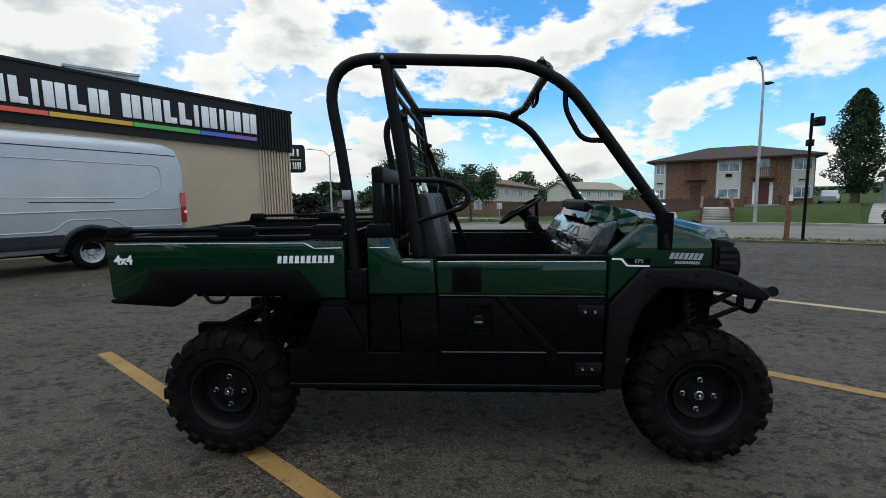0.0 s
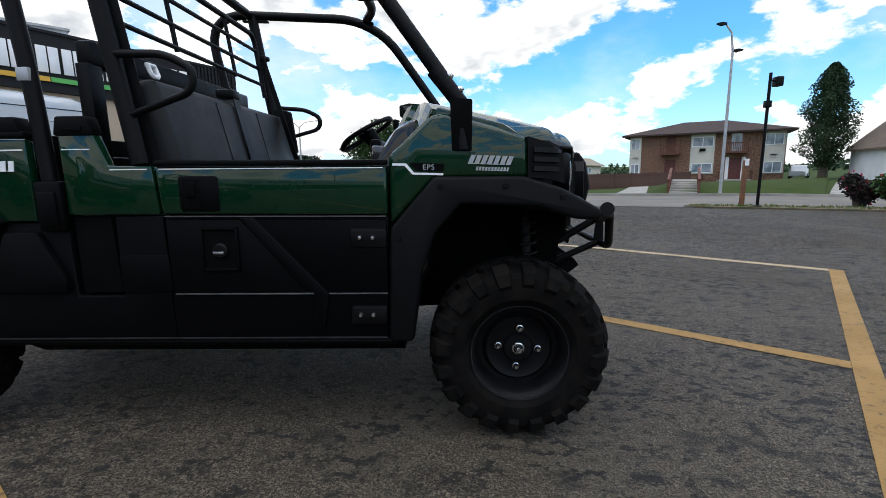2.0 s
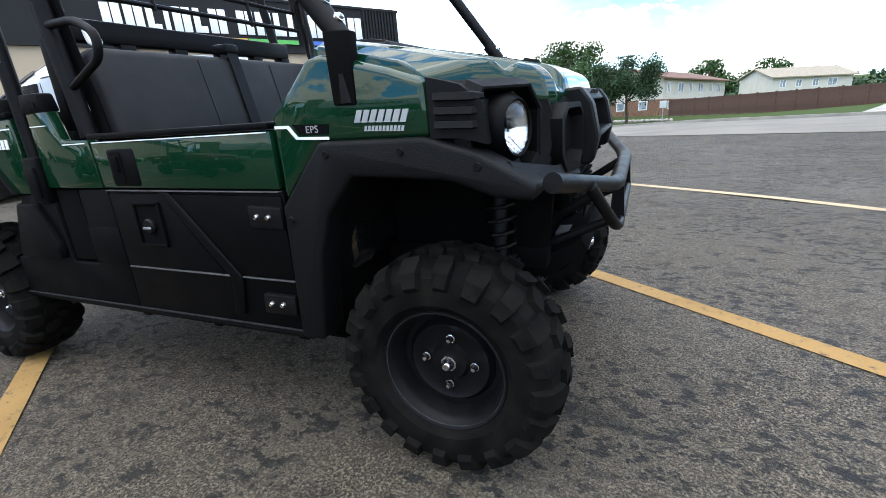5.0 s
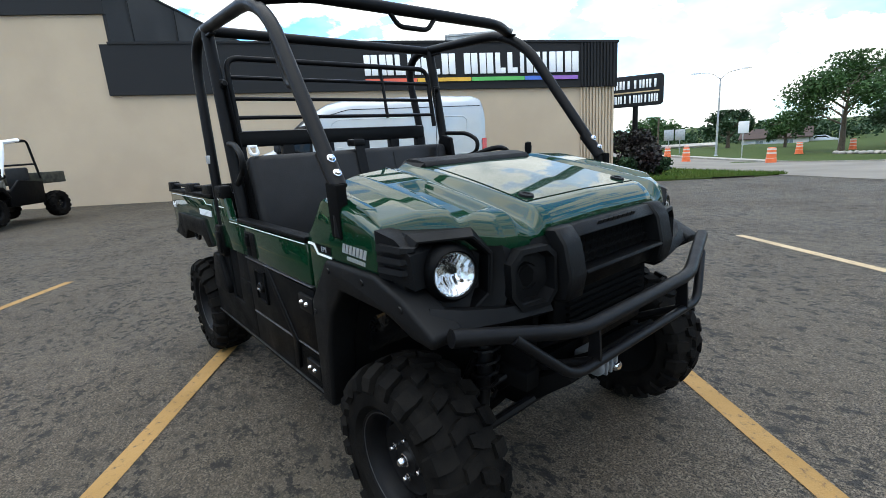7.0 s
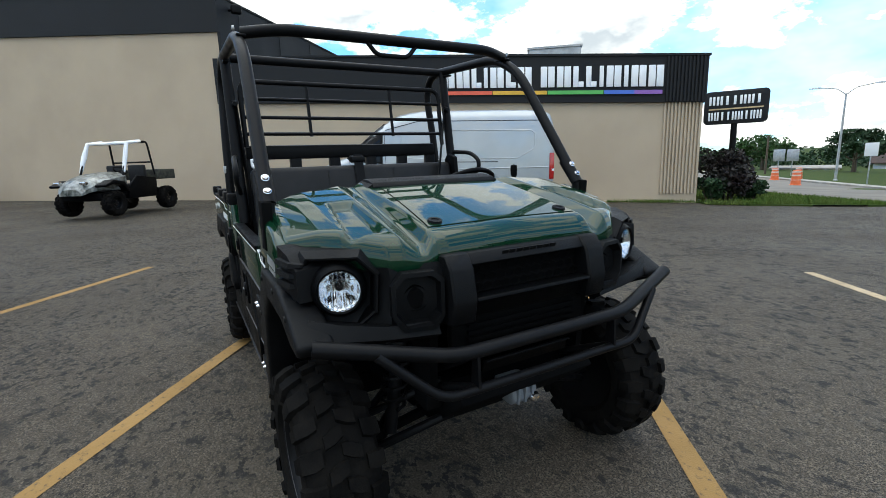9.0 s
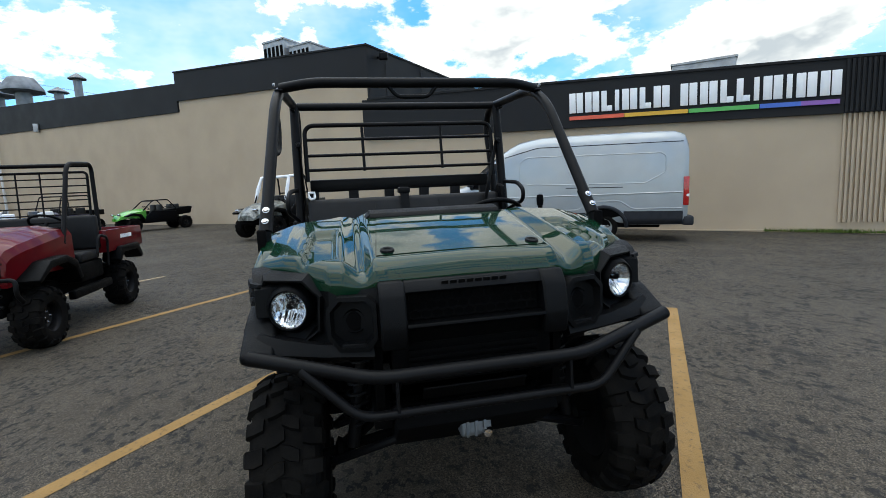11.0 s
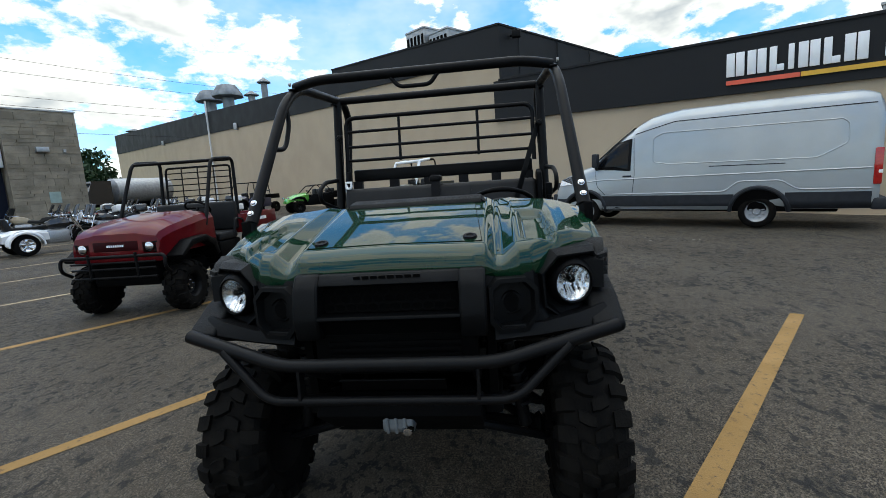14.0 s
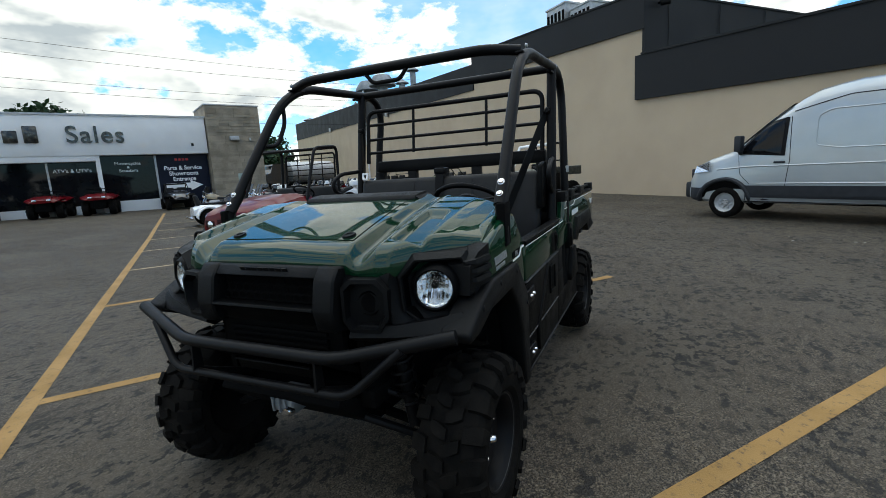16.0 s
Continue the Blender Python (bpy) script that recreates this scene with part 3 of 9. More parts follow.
def nut_mesh(r, h, name="wheel_nut"):
    bm = BM()
    lathe(bm, [(0.001, -h), (r * 0.55, -h), (r * 0.8, -h * 0.8), (r, -h * 0.3), (r * 1.25, -h * 0.25), (r * 1.25, 0)], n=8)
    return meshed(name, bm, M_CHROME)


def blocks(name, parent, x0, x1, z0, z1, y, n, mat, depth=0.003, slant=0.0, gap=0.24, label=""):
    """A mark as a row of plain blocks on a side panel, on one thin backing."""
    bm = BM()
    box(bm, (x0, y - 0.0002, z0 + 0.001), (x1, y + 0.0002, z0 + 0.003))
    first = part(name, bm, mat, parent, label)
    w = (x1 - x0) / (n + gap * (n - 1))
    s = -1 if y < 0 else 1
    for i in range(n):
        a = x0 + i * w * (1 + gap)
        bm = BM()
        prism(bm, [(a, z0), (a + w, z0), (a + w + slant, z1), (a + slant, z1)], "y", y, y + s * depth)
        part("mark_block", bm, mat, first)
    return first


XF = [(0, 0.228), (0.30, 0.235), (0.45, 0.222), (0.50, 0.205), (0.58, 0.14), (0.66, 0.06), (0.75, -0.03)]
ZL = [(0, 1.092), (0.30, 1.092), (0.42, 1.080), (0.50, 1.078), (0.58, 1.092), (0.66, 1.110), (0.75, 1.120)]
XR = [(0, -0.46), (0.40, -0.46), (0.5, -0.40), (0.75, -0.34)]
OFF = [(0, 0.004), (0.338, 0.0), (0.372, -0.034), (0.392, -0.034), (0.448, -0.004), (0.61, -0.010), (0.66, -0.022), (0.75, -0.062)]


def hood_top(x, a):
    s = (x + 0.46) / 0.69
    p = 1.250 - 0.205 * (x + 0.27) - 0.10 * max(0, x - 0.08) ** 2
    o = lerp_table(OFF, a)
    z = p + o * (0.65 + 0.75 * s)
    # pressed pocket on each shoulder
    def wall(q, lo, hi, r):
        t = max(0, min(1, (q - lo) / r)) * max(0, min(1, (hi - q) / r))
        return t
    return z - 0.026 * wall(a, 0.466, 0.585 + 0.10 * x, 0.016) * wall(x, -0.20, 0.13, 0.028)


def hood_z(x, y):
    """Height of the bonnet's skin, with the drop to its front lip."""
    a = abs(y)
    x0, x1 = lerp_table(XR, a), lerp_table(XF, a)
    return hood_point(max(0, min(1, (x - x0) / (x1 - x0))), y)[2]


def hood_point(s, y):
    a = abs(y)
    x0, x1 = lerp_table(XR, a), lerp_table(XF, a)
    x = x0 + (x1 - x0) * s
    z = hood_top(x, a)
    if s > 0.90:
        t = (s - 0.90) / 0.10
        k = 1 - math.sqrt(max(0.0, 1 - t ** 2.2))
        z = z * (1 - k) + (lerp_table(ZL, a) - 0.012) * k
    return (x, y, z)


def settle(m, wheels, fit):
    """Brings the parts of a vehicle, but for its wheels, to its true proportions."""
    keep = {o for w in wheels for o in (w, *w.children_recursive)}
    for ob in m.children_recursive:
        if ob in keep:
            continue
        if ob.matrix_basis.translation.length > 1e-6:
            ob.matrix_basis = Matrix.Translation(fit(ob.matrix_basis.translation) - ob.matrix_basis.translation) @ ob.matrix_basis
        else:
            for v in ob.data.vertices:
                v.co = fit(v.co)


def mule_fit(p):
    """The body sits forward on its axles, is narrower than the tyres, and its nose hangs a little low."""
    nose = ramped([(-0.75, 0.0), (-0.35, -0.013), (-0.1, -0.024), (0.15, -0.037)], p.x)
    cage = ramped([(-1.55, -0.010), (-0.78, -0.045), (-0.2, -0.042)], p.x)
    k = ramped([(1.16, 0.0), (1.32, 1.0)], p.z)
    low = ramped([(0.45, 0.0), (0.85, 1.0)], p.z)
    return Vector((p.x + 0.036 * ramped([(0.2, 0.3), (0.6, 1.0)], p.z), p.y * 0.972, p.z + low * (nose * (1 - k) + cage * k)))


def mule():
    m = thing("utility_vehicle", Matrix(), "dark green utility vehicle with black cargo bed and roll bars", "utility vehicle")
    ty, rm, lip = tyre_mesh(rim=0.177), rim_mesh(M_STEEL, 0.170), rim_lip(0.176)
    wheels = []
    nut, cap = nut_mesh(0.011, 0.022), nut_mesh(0.019, 0.03, "axle_nut")
    for x in (0.0, -2.345):
        wheels.append(wheel(m, pose(x, -0.672, 0.33, 0, 23 + 40 * x, 0), ty, rm, nut, cap))
        share("rim_lip", lip, wheels[-1], pose(0, -0.098, 0), "paler rim edge")
        wheels.append(wheel(m, pose(x, 0.672, 0.33, 0, 51 + 20 * x, 180), ty, rm, nut, cap))
        share("rim_lip", lip, wheels[-1], pose(0, -0.098, 0), "paler rim edge")

    # -- frame and running gear
    bm = BM()
    for y in (-0.34, 0.34):
        box(bm, (-2.75, y - 0.035, 0.50), (0.18, y + 0.035, 0.58), 0.01)
    for x in (-2.6, -1.9, -1.2, -0.5, 0.1):
        box(bm, (x - 0.03, -0.34, 0.50), (x + 0.03, 0.34, 0.57))
    part("frame", bm, M_DARK, m)
    bm = BM()
    box(bm, (-2.10, -0.33, 0.34), (-1.35, 0.33, 0.80), 0.05)
    box(bm, (-1.35, -0.25, 0.36), (-0.45, 0.25, 0.50), 0.03)
    part("engine", bm, M_DARK, m)
    bm = BM()
    prism(bm, [(-0.45, 0.36), (0.10, 0.38), (0.30, 0.56), (0.27, 0.60), (0.05, 0.45), (-0.45, 0.42)], "y", -0.30, 0.30, 0.008)
    part("skid_plate", bm, M_DARK, m)
    # added pan, hardly seen: blocks light that would pass under the vehicle
    bm = BM()
    prism(bm, [(-0.72, 0.362), (-0.60, 0.272), (0.60, 0.272), (0.72, 0.362), (0.72, 0.375), (-0.72, 0.375)], "x", -1.95, -0.45, 0.006)
    part("belly_pan", bm, M_DARK, m)
    bm = BM()
    box(bm, (0.20, -0.30, 0.70), (0.235, 0.30, 0.93), 0.01)
    rad = part("radiator", bm, M_DARK, m)
    for i in range(7):
        bm = BM()
        box(bm, (0.236, -0.24, 0.72 + i * 0.027), (0.25, 0.24, 0.732 + i * 0.027))
        part("fin", bm, M_DARK, rad)
    for s in (-1, 1):
        for x, z0 in ((0.0, 0.46), (-2.345, 0.46)):
            bm = BM()
            tube(bm, [(x + 0.16, s * 0.26, 0.45), (x + 0.02, s * 0.56, 0.30), (x - 0.16, s * 0.26, 0.45)], 0.018, 8, 0.04)
            part("lower_arm", bm, M_STEEL, m)
            bm = BM()
            tube(bm, [(x + 0.12, s * 0.28, 0.58), (x, s * 0.54, 0.44), (x - 0.12, s * 0.28, 0.58)], 0.015, 8, 0.04)
            part("upper_arm", bm, M_STEEL, m)
            bm = BM()
            tube(bm, [(x + 0.05, s * 0.46, 0.38), (x + 0.03, s * 0.38, 0.86)], 0.026, 10)
            hel = [(x + 0.045 - 0.014 * t / 60 + 0.045 * math.cos(t * 0.75), s * (0.445 - 0.055 * t / 60) + 0.045 * math.sin(t * 0.75), 0.48 + 0.32 * t / 60) for t in range(61)]
            tube(bm, hel, 0.007, 5)
            part("shock_absorber", bm, M_STEEL, m)
            bm = BM()
            tube(bm, [(x, s * 0.10, 0.42), (x, s * 0.60, 0.33)], 0.02, 8)
            lathe(bm, [(0.02, -0.03), (0.045, -0.02), (0.036, 0.0), (0.048, 0.02), (0.02, 0.04)], (x, s * 0.5, 0.35), "y", 12)
            part("drive_shaft", bm, M_DARK, m)
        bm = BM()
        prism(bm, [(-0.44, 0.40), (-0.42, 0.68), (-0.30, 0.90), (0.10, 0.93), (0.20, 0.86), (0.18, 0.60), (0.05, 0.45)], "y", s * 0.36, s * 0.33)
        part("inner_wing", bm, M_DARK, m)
        # added shell that keeps skylight out of the arch
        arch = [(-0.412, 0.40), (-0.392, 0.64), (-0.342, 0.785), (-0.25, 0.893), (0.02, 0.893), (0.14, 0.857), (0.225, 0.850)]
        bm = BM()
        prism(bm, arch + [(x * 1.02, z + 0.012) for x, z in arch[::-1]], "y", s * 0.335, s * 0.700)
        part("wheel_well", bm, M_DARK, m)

    # -- cargo bed
    for s in (-1, 1):
        o, i_ = s * 0.790, s * 0.752
        bm = BM()
        prism(bm, [(-2.925, 0.83), (-2.935, 1.115), (-1.738, 1.108), (-1.738, 0.825), (-1.87, 0.825), (-1.99, 0.955), (-2.70, 0.955), (-2.80, 0.83)], "y", i_, o, 0.009)
        part("bed_side", bm, M_GREEN, m, "dark green steel bed side")
        bm = BM()
        prism(bm, [(-2.925, 0.805), (-2.60, 0.785), (-2.49, 0.86), (-2.06, 0.86), (-1.97, 0.80), (-1.85, 0.822), (-1.975, 0.972), (-2.705, 0.972), (-2.80, 0.826), (-2.925, 0.828)], "y", s * 0.735, s * 0.806, 0.010)
        part("bed_arch", bm, M_PLASTIC, m, "black moulded arch trim")
        bm = BM()
        prism(bm, [(-2.86, 0.815), (-2.66, 0.80), (-2.59, 0.84), (-2.70, 0.93), (-2.79, 0.86)], "y", s * 0.800, s * 0.8065, 0.002)
        part("arch_panel", bm, M_PLASTIC, m)
        bm = BM()
        box(bm, (-2.94, s * 0.745, 1.112), (-1.735, s * 0.797, 1.135), 0.006)
        for x0, x1 in ((-2.93, -2.80), (-2.36, -2.17), (-1.90, -1.74)):
            prism(bm, [(x0, 1.13), (x0 + 0.02, 1.185), (x1 - 0.02, 1.185), (x1, 1.13)], "y", s * 0.735, s * 0.798, 0.007)
        tube(bm, [(-2.90, s * 0.765, 1.165), (-1.76, s * 0.765, 1.165)], 0.012, 8)
        part("bed_rail", bm, M_PLASTIC, m)
        bm = BM()
        prism(bm, [(-2.88, 1.100), (-1.93, 1.096), (-1.885, 1.070), (-1.75, 1.070), (-1.75, 1.075), (-1.88, 1.0735), (-1.925, 1.0995), (-2.88, 1.1035)], "y", o, o + s * 0.0025)
        part("pinstripe", bm, M_WHITE, m, "thin silver-white stripe")
        text_mesh("four_wheel_mark", "4x4", 0.062, M_WHITE, m, pose(-2.845, s * 0.7925, 1.02, 90, 0, 0 if s < 0 else 180), 0.0015, "white 4x4 lettering", bold=0.002)
        blocks("brand_mark", m, *((-2.065, -1.79) if s < 0 else (-2.065, -1.79)), 1.000, 1.036, s * 0.7915, 10, M_WHITE, gap=0.55, slant=0.004, label="white blocks of a brand mark")
        bm = BM()
        box(bm, (-2.90, s * 0.738, 0.888), (-1.78, s * 0.7505, 1.110), 0.003)
        part("bed_liner", bm, M_PLASTIC, m)
        # tie-down loop under the arch
        bm = BM()
        tube(bm, [(-2.47, s * 0.76, 0.86), (-2.44, s * 0.76, 0.80), (-2.36, s * 0.76, 0.80), (-2.33, s * 0.76, 0.86)], 0.010, 8, 0.03)
        part("tie_loop", bm, M_STEEL, m)
    bm = BM()
    box(bm, (-2.90, -0.75, 0.84), (-1.76, 0.75, 0.87))
    for i in range(9):
        box(bm, (-2.88, -0.66 + i * 0.16, 0.871), (-1.78, -0.60 + i * 0.16, 0.885), 0.004)
    part("bed_floor", bm, M_PLASTIC, m)
    bm = BM()
    box(bm, (-2.945, -0.745, 0.84), (-2.905, 0.745, 1.13), 0.008)
    for y in (-0.5, 0, 0.5):
        box(bm, (-2.955, y - 0.16, 0.88), (-2.944, y + 0.16, 1.08), 0.004)
    box(bm, (-2.965, -0.12, 1.05), (-2.944, 0.12, 1.10), 0.006)
    part("tailgate", bm, M_PLASTIC, m)
    bm = BM()
    box(bm, (-1.775, -0.75, 0.84), (-1.745, 0.75, 1.13), 0.006)
    part("bed_front", bm, M_PLASTIC, m)
    bm = BM()
    box(bm, (-1.62, -0.66, 1.385), (-1.56, 0.66, 1.470), 0.012)
    hb = part("headboard", bm, M_STEEL, m, "black headboard frame with openings")
    for y in (-0.64, -0.36, -0.10, 0.16, 0.40, 0.63):
        bm = BM()
        box(bm, (-1.615, y - 0.035, 1.02), (-1.565, y + 0.035, 1.39), 0.006)
        part("headboard_upright", bm, M_STEEL, hb)
    bm = BM()
    box(bm, (-1.62, -0.68, 0.98), (-1.56, 0.68, 1.05), 0.01)
    part("headboard_rail", bm, M_STEEL, hb)
    bm = BM()
    prism(bm, [(-2.35, 0.42), (-2.15, 0.84), (-2.05, 0.84), (-2.22, 0.40)], "y", -0.50, -0.46)
    prism(bm, [(-2.35, 0.42), (-2.15, 0.84), (-2.05, 0.84), (-2.22, 0.40)], "y", 0.46, 0.50)
    box(bm, (-2.7, -0.45, 0.76), (-1.80, 0.45, 0.84), 0.01)
    part("bed_subframe", bm, M_DARK, m)

    # -- cab sides
    for s in (-1, 1):
        o = s * 0.788
        bm = BM()
        prism(bm, [(-1.625, 0.845), (-1.625, 1.125), (-1.500, 1.125), (-1.462, 1.015), (-1.310, 1.012), (-1.298, 0.845)], "y", s * 0.745, o, 0.008)
        part("rear_corner_panel", bm, M_GREEN, m, "dark green corner panel")
        bm = BM()
        prism(bm, [(-1.635, 1.118), (-1.62, 1.185), (-1.515, 1.185), (-1.495, 1.118)], "y", s * 0.735, s * 0.796, 0.008)
        box(bm, (-1.60, s * 0.742, 1.135), (-1.53, s * 0.800, 1.15))
        part("corner_cap", bm, M_PLASTIC, m)
        for x0, x1, z in ((-1.615, -1.515, 1.070), (-1.455, -1.325, 1.000)):
            bm = BM()
            box(bm, (x0, o - s * 0.001, z), (x1, o + s * 0.0025, z + 0.0035))
            part("pinstripe", bm, M_WHITE, m)
        # foot of the rear post
        bm = BM()
        box(bm, (-1.728, s * 0.735, 0.79), (-1.632, s * 0.802, 0.965), 0.010)
        box(bm, (-1.712, s * 0.79, 0.81), (-1.648, s * 0.812, 0.93), 0.006)
        part("post_foot", bm, M_PLASTIC, m)
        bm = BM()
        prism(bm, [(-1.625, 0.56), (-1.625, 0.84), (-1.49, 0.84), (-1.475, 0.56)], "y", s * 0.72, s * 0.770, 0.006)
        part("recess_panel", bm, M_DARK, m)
        bm = BM()
        prism(bm, [(-2.035, 0.375), (-2.035, 0.55), (-1.96, 0.555), (-1.86, 0.82), (-1.64, 0.82), (-1.64, 0.55), (-1.47, 0.55), (-1.47, 0.84), (-1.296, 0.842), (-1.282, 0.375)], "y", s * 0.70, s * 0.778, 0.007)
        part("lower_rear_panel", bm, M_PLASTIC, m, "black moulded lower panel")
        bm = BM()
        prism(bm, [(-1.95, 0.565), (-1.86, 0.79), (-1.74, 0.79), (-1.655, 0.62), (-1.655, 0.565)], "y", s * 0.75, s * 0.808, 0.014)
        part("air_duct", bm, M_PLASTIC, m)
        bm = BM()
        prism(bm, [(-1.47, 0.562), (-1.47, 0.70), (-1.29, 0.70), (-1.285, 0.562)], "y", s * 0.77, s * 0.783, 0.004)
        part("step_panel", bm, M_PLASTIC, m)
        # door
        bm = BM()
        prism(bm, [(-1.283, 0.385), (-1.290, 0.838), (-0.499, 0.838), (-0.499, 0.385)], "y", s * 0.745, s * 0.778, 0.006)
        door = part("door", bm, M_PLASTIC, m, "half-height door, green above, black below")
        bm = BM()
        prism(bm, [(-1.290, 0.846), (-1.300, 1.004), (-0.499, 1.010), (-0.499, 0.844)], "y", s * 0.748, o + s * 0.002, 0.010)
        part("door_skin", bm, M_GREEN, door, "dark green door skin")
        bm = BM()
        box(bm, (-1.298, s * 0.728, 0.445), (-0.502, s * 0.744, 1.011), 0.004)
        part("door_liner", bm, M_PLASTIC, door)
        bm = BM()
        box(bm, (-1.300, s * 0.742, 1.012), (-0.499, s * 0.796, 1.032), 0.006)
        part("door_cap", bm, M_PLASTIC, door)
        bm = BM()
        prism(bm, [(-1.285, 1.000), (-0.51, 1.003), (-0.51, 1.0065), (-1.285, 1.0035)], "y", o + s * 0.002, o + s * 0.0045)
        part("pinstripe", bm, M_WHITE, door, "thin silver-white stripe")
        bm = BM()
        prism(bm, [(-1.280, 0.562), (-1.285, 0.825), (-1.02, 0.825), (-0.80, 0.562)], "y", s * 0.77, s * 0.784, 0.005)
        part("door_pad", bm, M_PLASTIC, door)
        bm = BM()
        prism(bm, [(-0.98, 0.825), (-0.505, 0.825), (-0.505, 0.562), (-0.76, 0.562)], "y", s * 0.77, s * 0.786, 0.005)
        part("door_pad", bm, M_PLASTIC, door)
        bm = BM()
        prism(bm, [(-1.02, 0.832), (-0.97, 0.832), (-0.715, 0.555), (-0.73, 0.42), (-0.775, 0.42), (-0.765, 0.55)], "y", s * 0.77, s * 0.792, 0.005)
        part("door_ridge", bm, M_PLASTIC, door)
        # edge highlights as thin grey strips; the door has no seams here
        bm = BM()
        box(bm, (-1.275, s * 0.772, 0.553), (-0.505, s * 0.7865, 0.558), 0.0015)
        part("door_seam", bm, M_EDGE_GLINT, door)
        bm = BM()
        box(bm, (-1.285, s * 0.772, 0.836), (-0.505, s * 0.791, 0.840), 0.001)
        part("door_seam", bm, M_EDGE_GLINT, door)
        # highlight on the sill's edge, drawn as a paler strip
        bm = BM()
        box(bm, (-2.03, s * 0.774, 0.386), (-0.50, s * 0.7865, 0.390), 0.001)
        part("sill_edge", bm, M_PALE_EDGE, m)
        bm = BM()
        box(bm, (-1.225, s * 0.775, 0.850), (-1.078, s * 0.7935, 0.980), 0.012)
        part("latch_plate", bm, M_PLASTIC, door)
        bm = BM()
        box(bm, (-1.205, s * 0.792, 0.862), (-1.150, s * 0.796, 0.968), 0.003)
        box(bm, (-1.192, s * 0.792, 0.905), (-1.160, s * 0.806, 0.955), 0.005)
        part("door_handle", bm, M_DARK, door)
        bm = BM()
        for x0, x1, z0, z1 in ((-1.165, -1.030, 0.640, 0.652), (-1.165, -1.030, 0.788, 0.798), (-1.165, -1.155, 0.64, 0.798), (-1.040, -1.030, 0.64, 0.798)):
            box(bm, (x0, s * 0.778, z0), (x1, s * 0.794, z1), 0.003)
        part("pocket_frame", bm, M_PLASTIC, door)
        bm = BM()
        box(bm, (-1.156, s * 0.776, 0.652), (-1.039, s * 0.7855, 0.789))
        part("pocket", bm, M_DARK, door)
        if s < 0:
            bm = BM()
            lathe(bm, [(0.001, -0.016), (0.022, -0.016), (0.027, -0.010), (0.027, 0.0)], (-1.095, s * 0.786, 0.715), "y", 18)
            cap_ = part("fuel_cap", bm, M_STEEL, door, "dark fuel cap in its pocket")
            bm = BM()
            box(bm, (-1.118, s * 0.800, 0.704), (-1.078, s * 0.806, 0.714), 0.003)
            part("cap_grip", bm, M_ALU, cap_)
        for z in (0.762, 0.478):
            bm = BM()
            box(bm, (-0.632, s * 0.775, z - 0.036), (-0.505, s * 0.797, z + 0.032), 0.006)
            h = part("hinge", bm, M_STEEL, door)
            for x in (-0.598, -0.553):
                bm = BM()
                lathe(bm, [(0.001, s * 0.012), (0.006, s * 0.011), (0.009, s * 0.005), (0.010, 0.0)], (x, s * 0.797, z), "y", 12)
                part("hinge_bolt", bm, M_CHROME, h)
        bm = BM()
        tube(bm, [(-2.03, s * 0.76, 0.372), (-0.47, s * 0.765, 0.372)], 0.016, 8)
        for x in (-1.75, -1.28, -0.9, -0.52):
            box(bm, (x - 0.02, s * 0.70, 0.345), (x + 0.02, s * 0.765, 0.38), 0.004)
        part("sill", bm, M_PLASTIC, m)
    # cab floor, seats
    bm = BM()
    box(bm, (-1.62, -0.735, 0.40), (-0.44, 0.735, 0.44), 0.005)
    for i in range(16):
        box(bm, (-0.74, -0.70 + i * 0.09, 0.44), (-0.46, -0.65 + i * 0.09, 0.448))
    part("cab_floor", bm, M_PLASTIC, m)
    bm = BM()
    box(bm, (-1.55, -0.70, 0.44), (-0.86, 0.70, 0.70), 0.02)
    part("seat_pedestal", bm, M_PLASTIC, m)
    bm = BM()
    box(bm, (-1.32, -0.66, 0.70), (-0.80, 0.66, 0.83), 0.045, seg=3)
    part("seat_cushion", bm, M_VINYL, m, "charcoal vinyl bench cushion")
    bm = BM()
    lean = Matrix.Translation((-1.29, 0, 0.82)) @ Matrix.Rotation(radians(-12), 4, "Y")
    box(bm, (-0.055, -0.67, 0.0), (0.055, 0.67, 0.53), 0.035, lean, 3)
    for y in (-0.22, 0.22):
        box(bm, (0.05, y - 0.004, 0.03), (0.058, y + 0.004, 0.50), 0.0, lean)
    part("seat_back", bm, M_VINYL, m, "charcoal vinyl bench back")
    for s in (-1, 1):
        if s > 0:
            bm = BM()
            prism(bm, [(-1.42, 1.10), (-1.43, 1.36), (-1.39, 1.40), (-1.30, 1.38), (-1.27, 1.10)], "y", s * 0.665, s * 0.70, 0.012)
            part("hip_guard", bm, M_PLASTIC, m)
        # belts
        bm = BM()
        a, b_ = (Vector((-1.465, 0.70, 1.70)), Vector((-1.14, 0.40, 0.86))) if s > 0 else (Vector((-1.455, -0.70, 1.69)), Vector((-1.36, -0.675, 0.95)))
        prism(bm, [(-0.024, 0), (0.024, 0), (0.024, (b_ - a).length), (-0.024, (b_ - a).length)], "x", -0.0015, 0.0015, m=Matrix.Translation(a) @ (b_ - a).to_track_quat("Z", "Y").to_matrix().to_4x4())
        part("seat_belt", bm, M_STEEL, m, "black seat belt webbing")
        bm = BM()
        box(bm, (-1.485, s * 0.69, 1.68), (-1.445, s * 0.725, 1.72), 0.008)
        lathe(bm, [(0.001, 0.06), (0.012, 0.06), (0.016, 0.05), (0.016, 0.03)], (-1.485, s * 0.705, 1.70), "x", 10)
        part("belt_anchor", bm, M_STEEL, m)
    bm = BM()
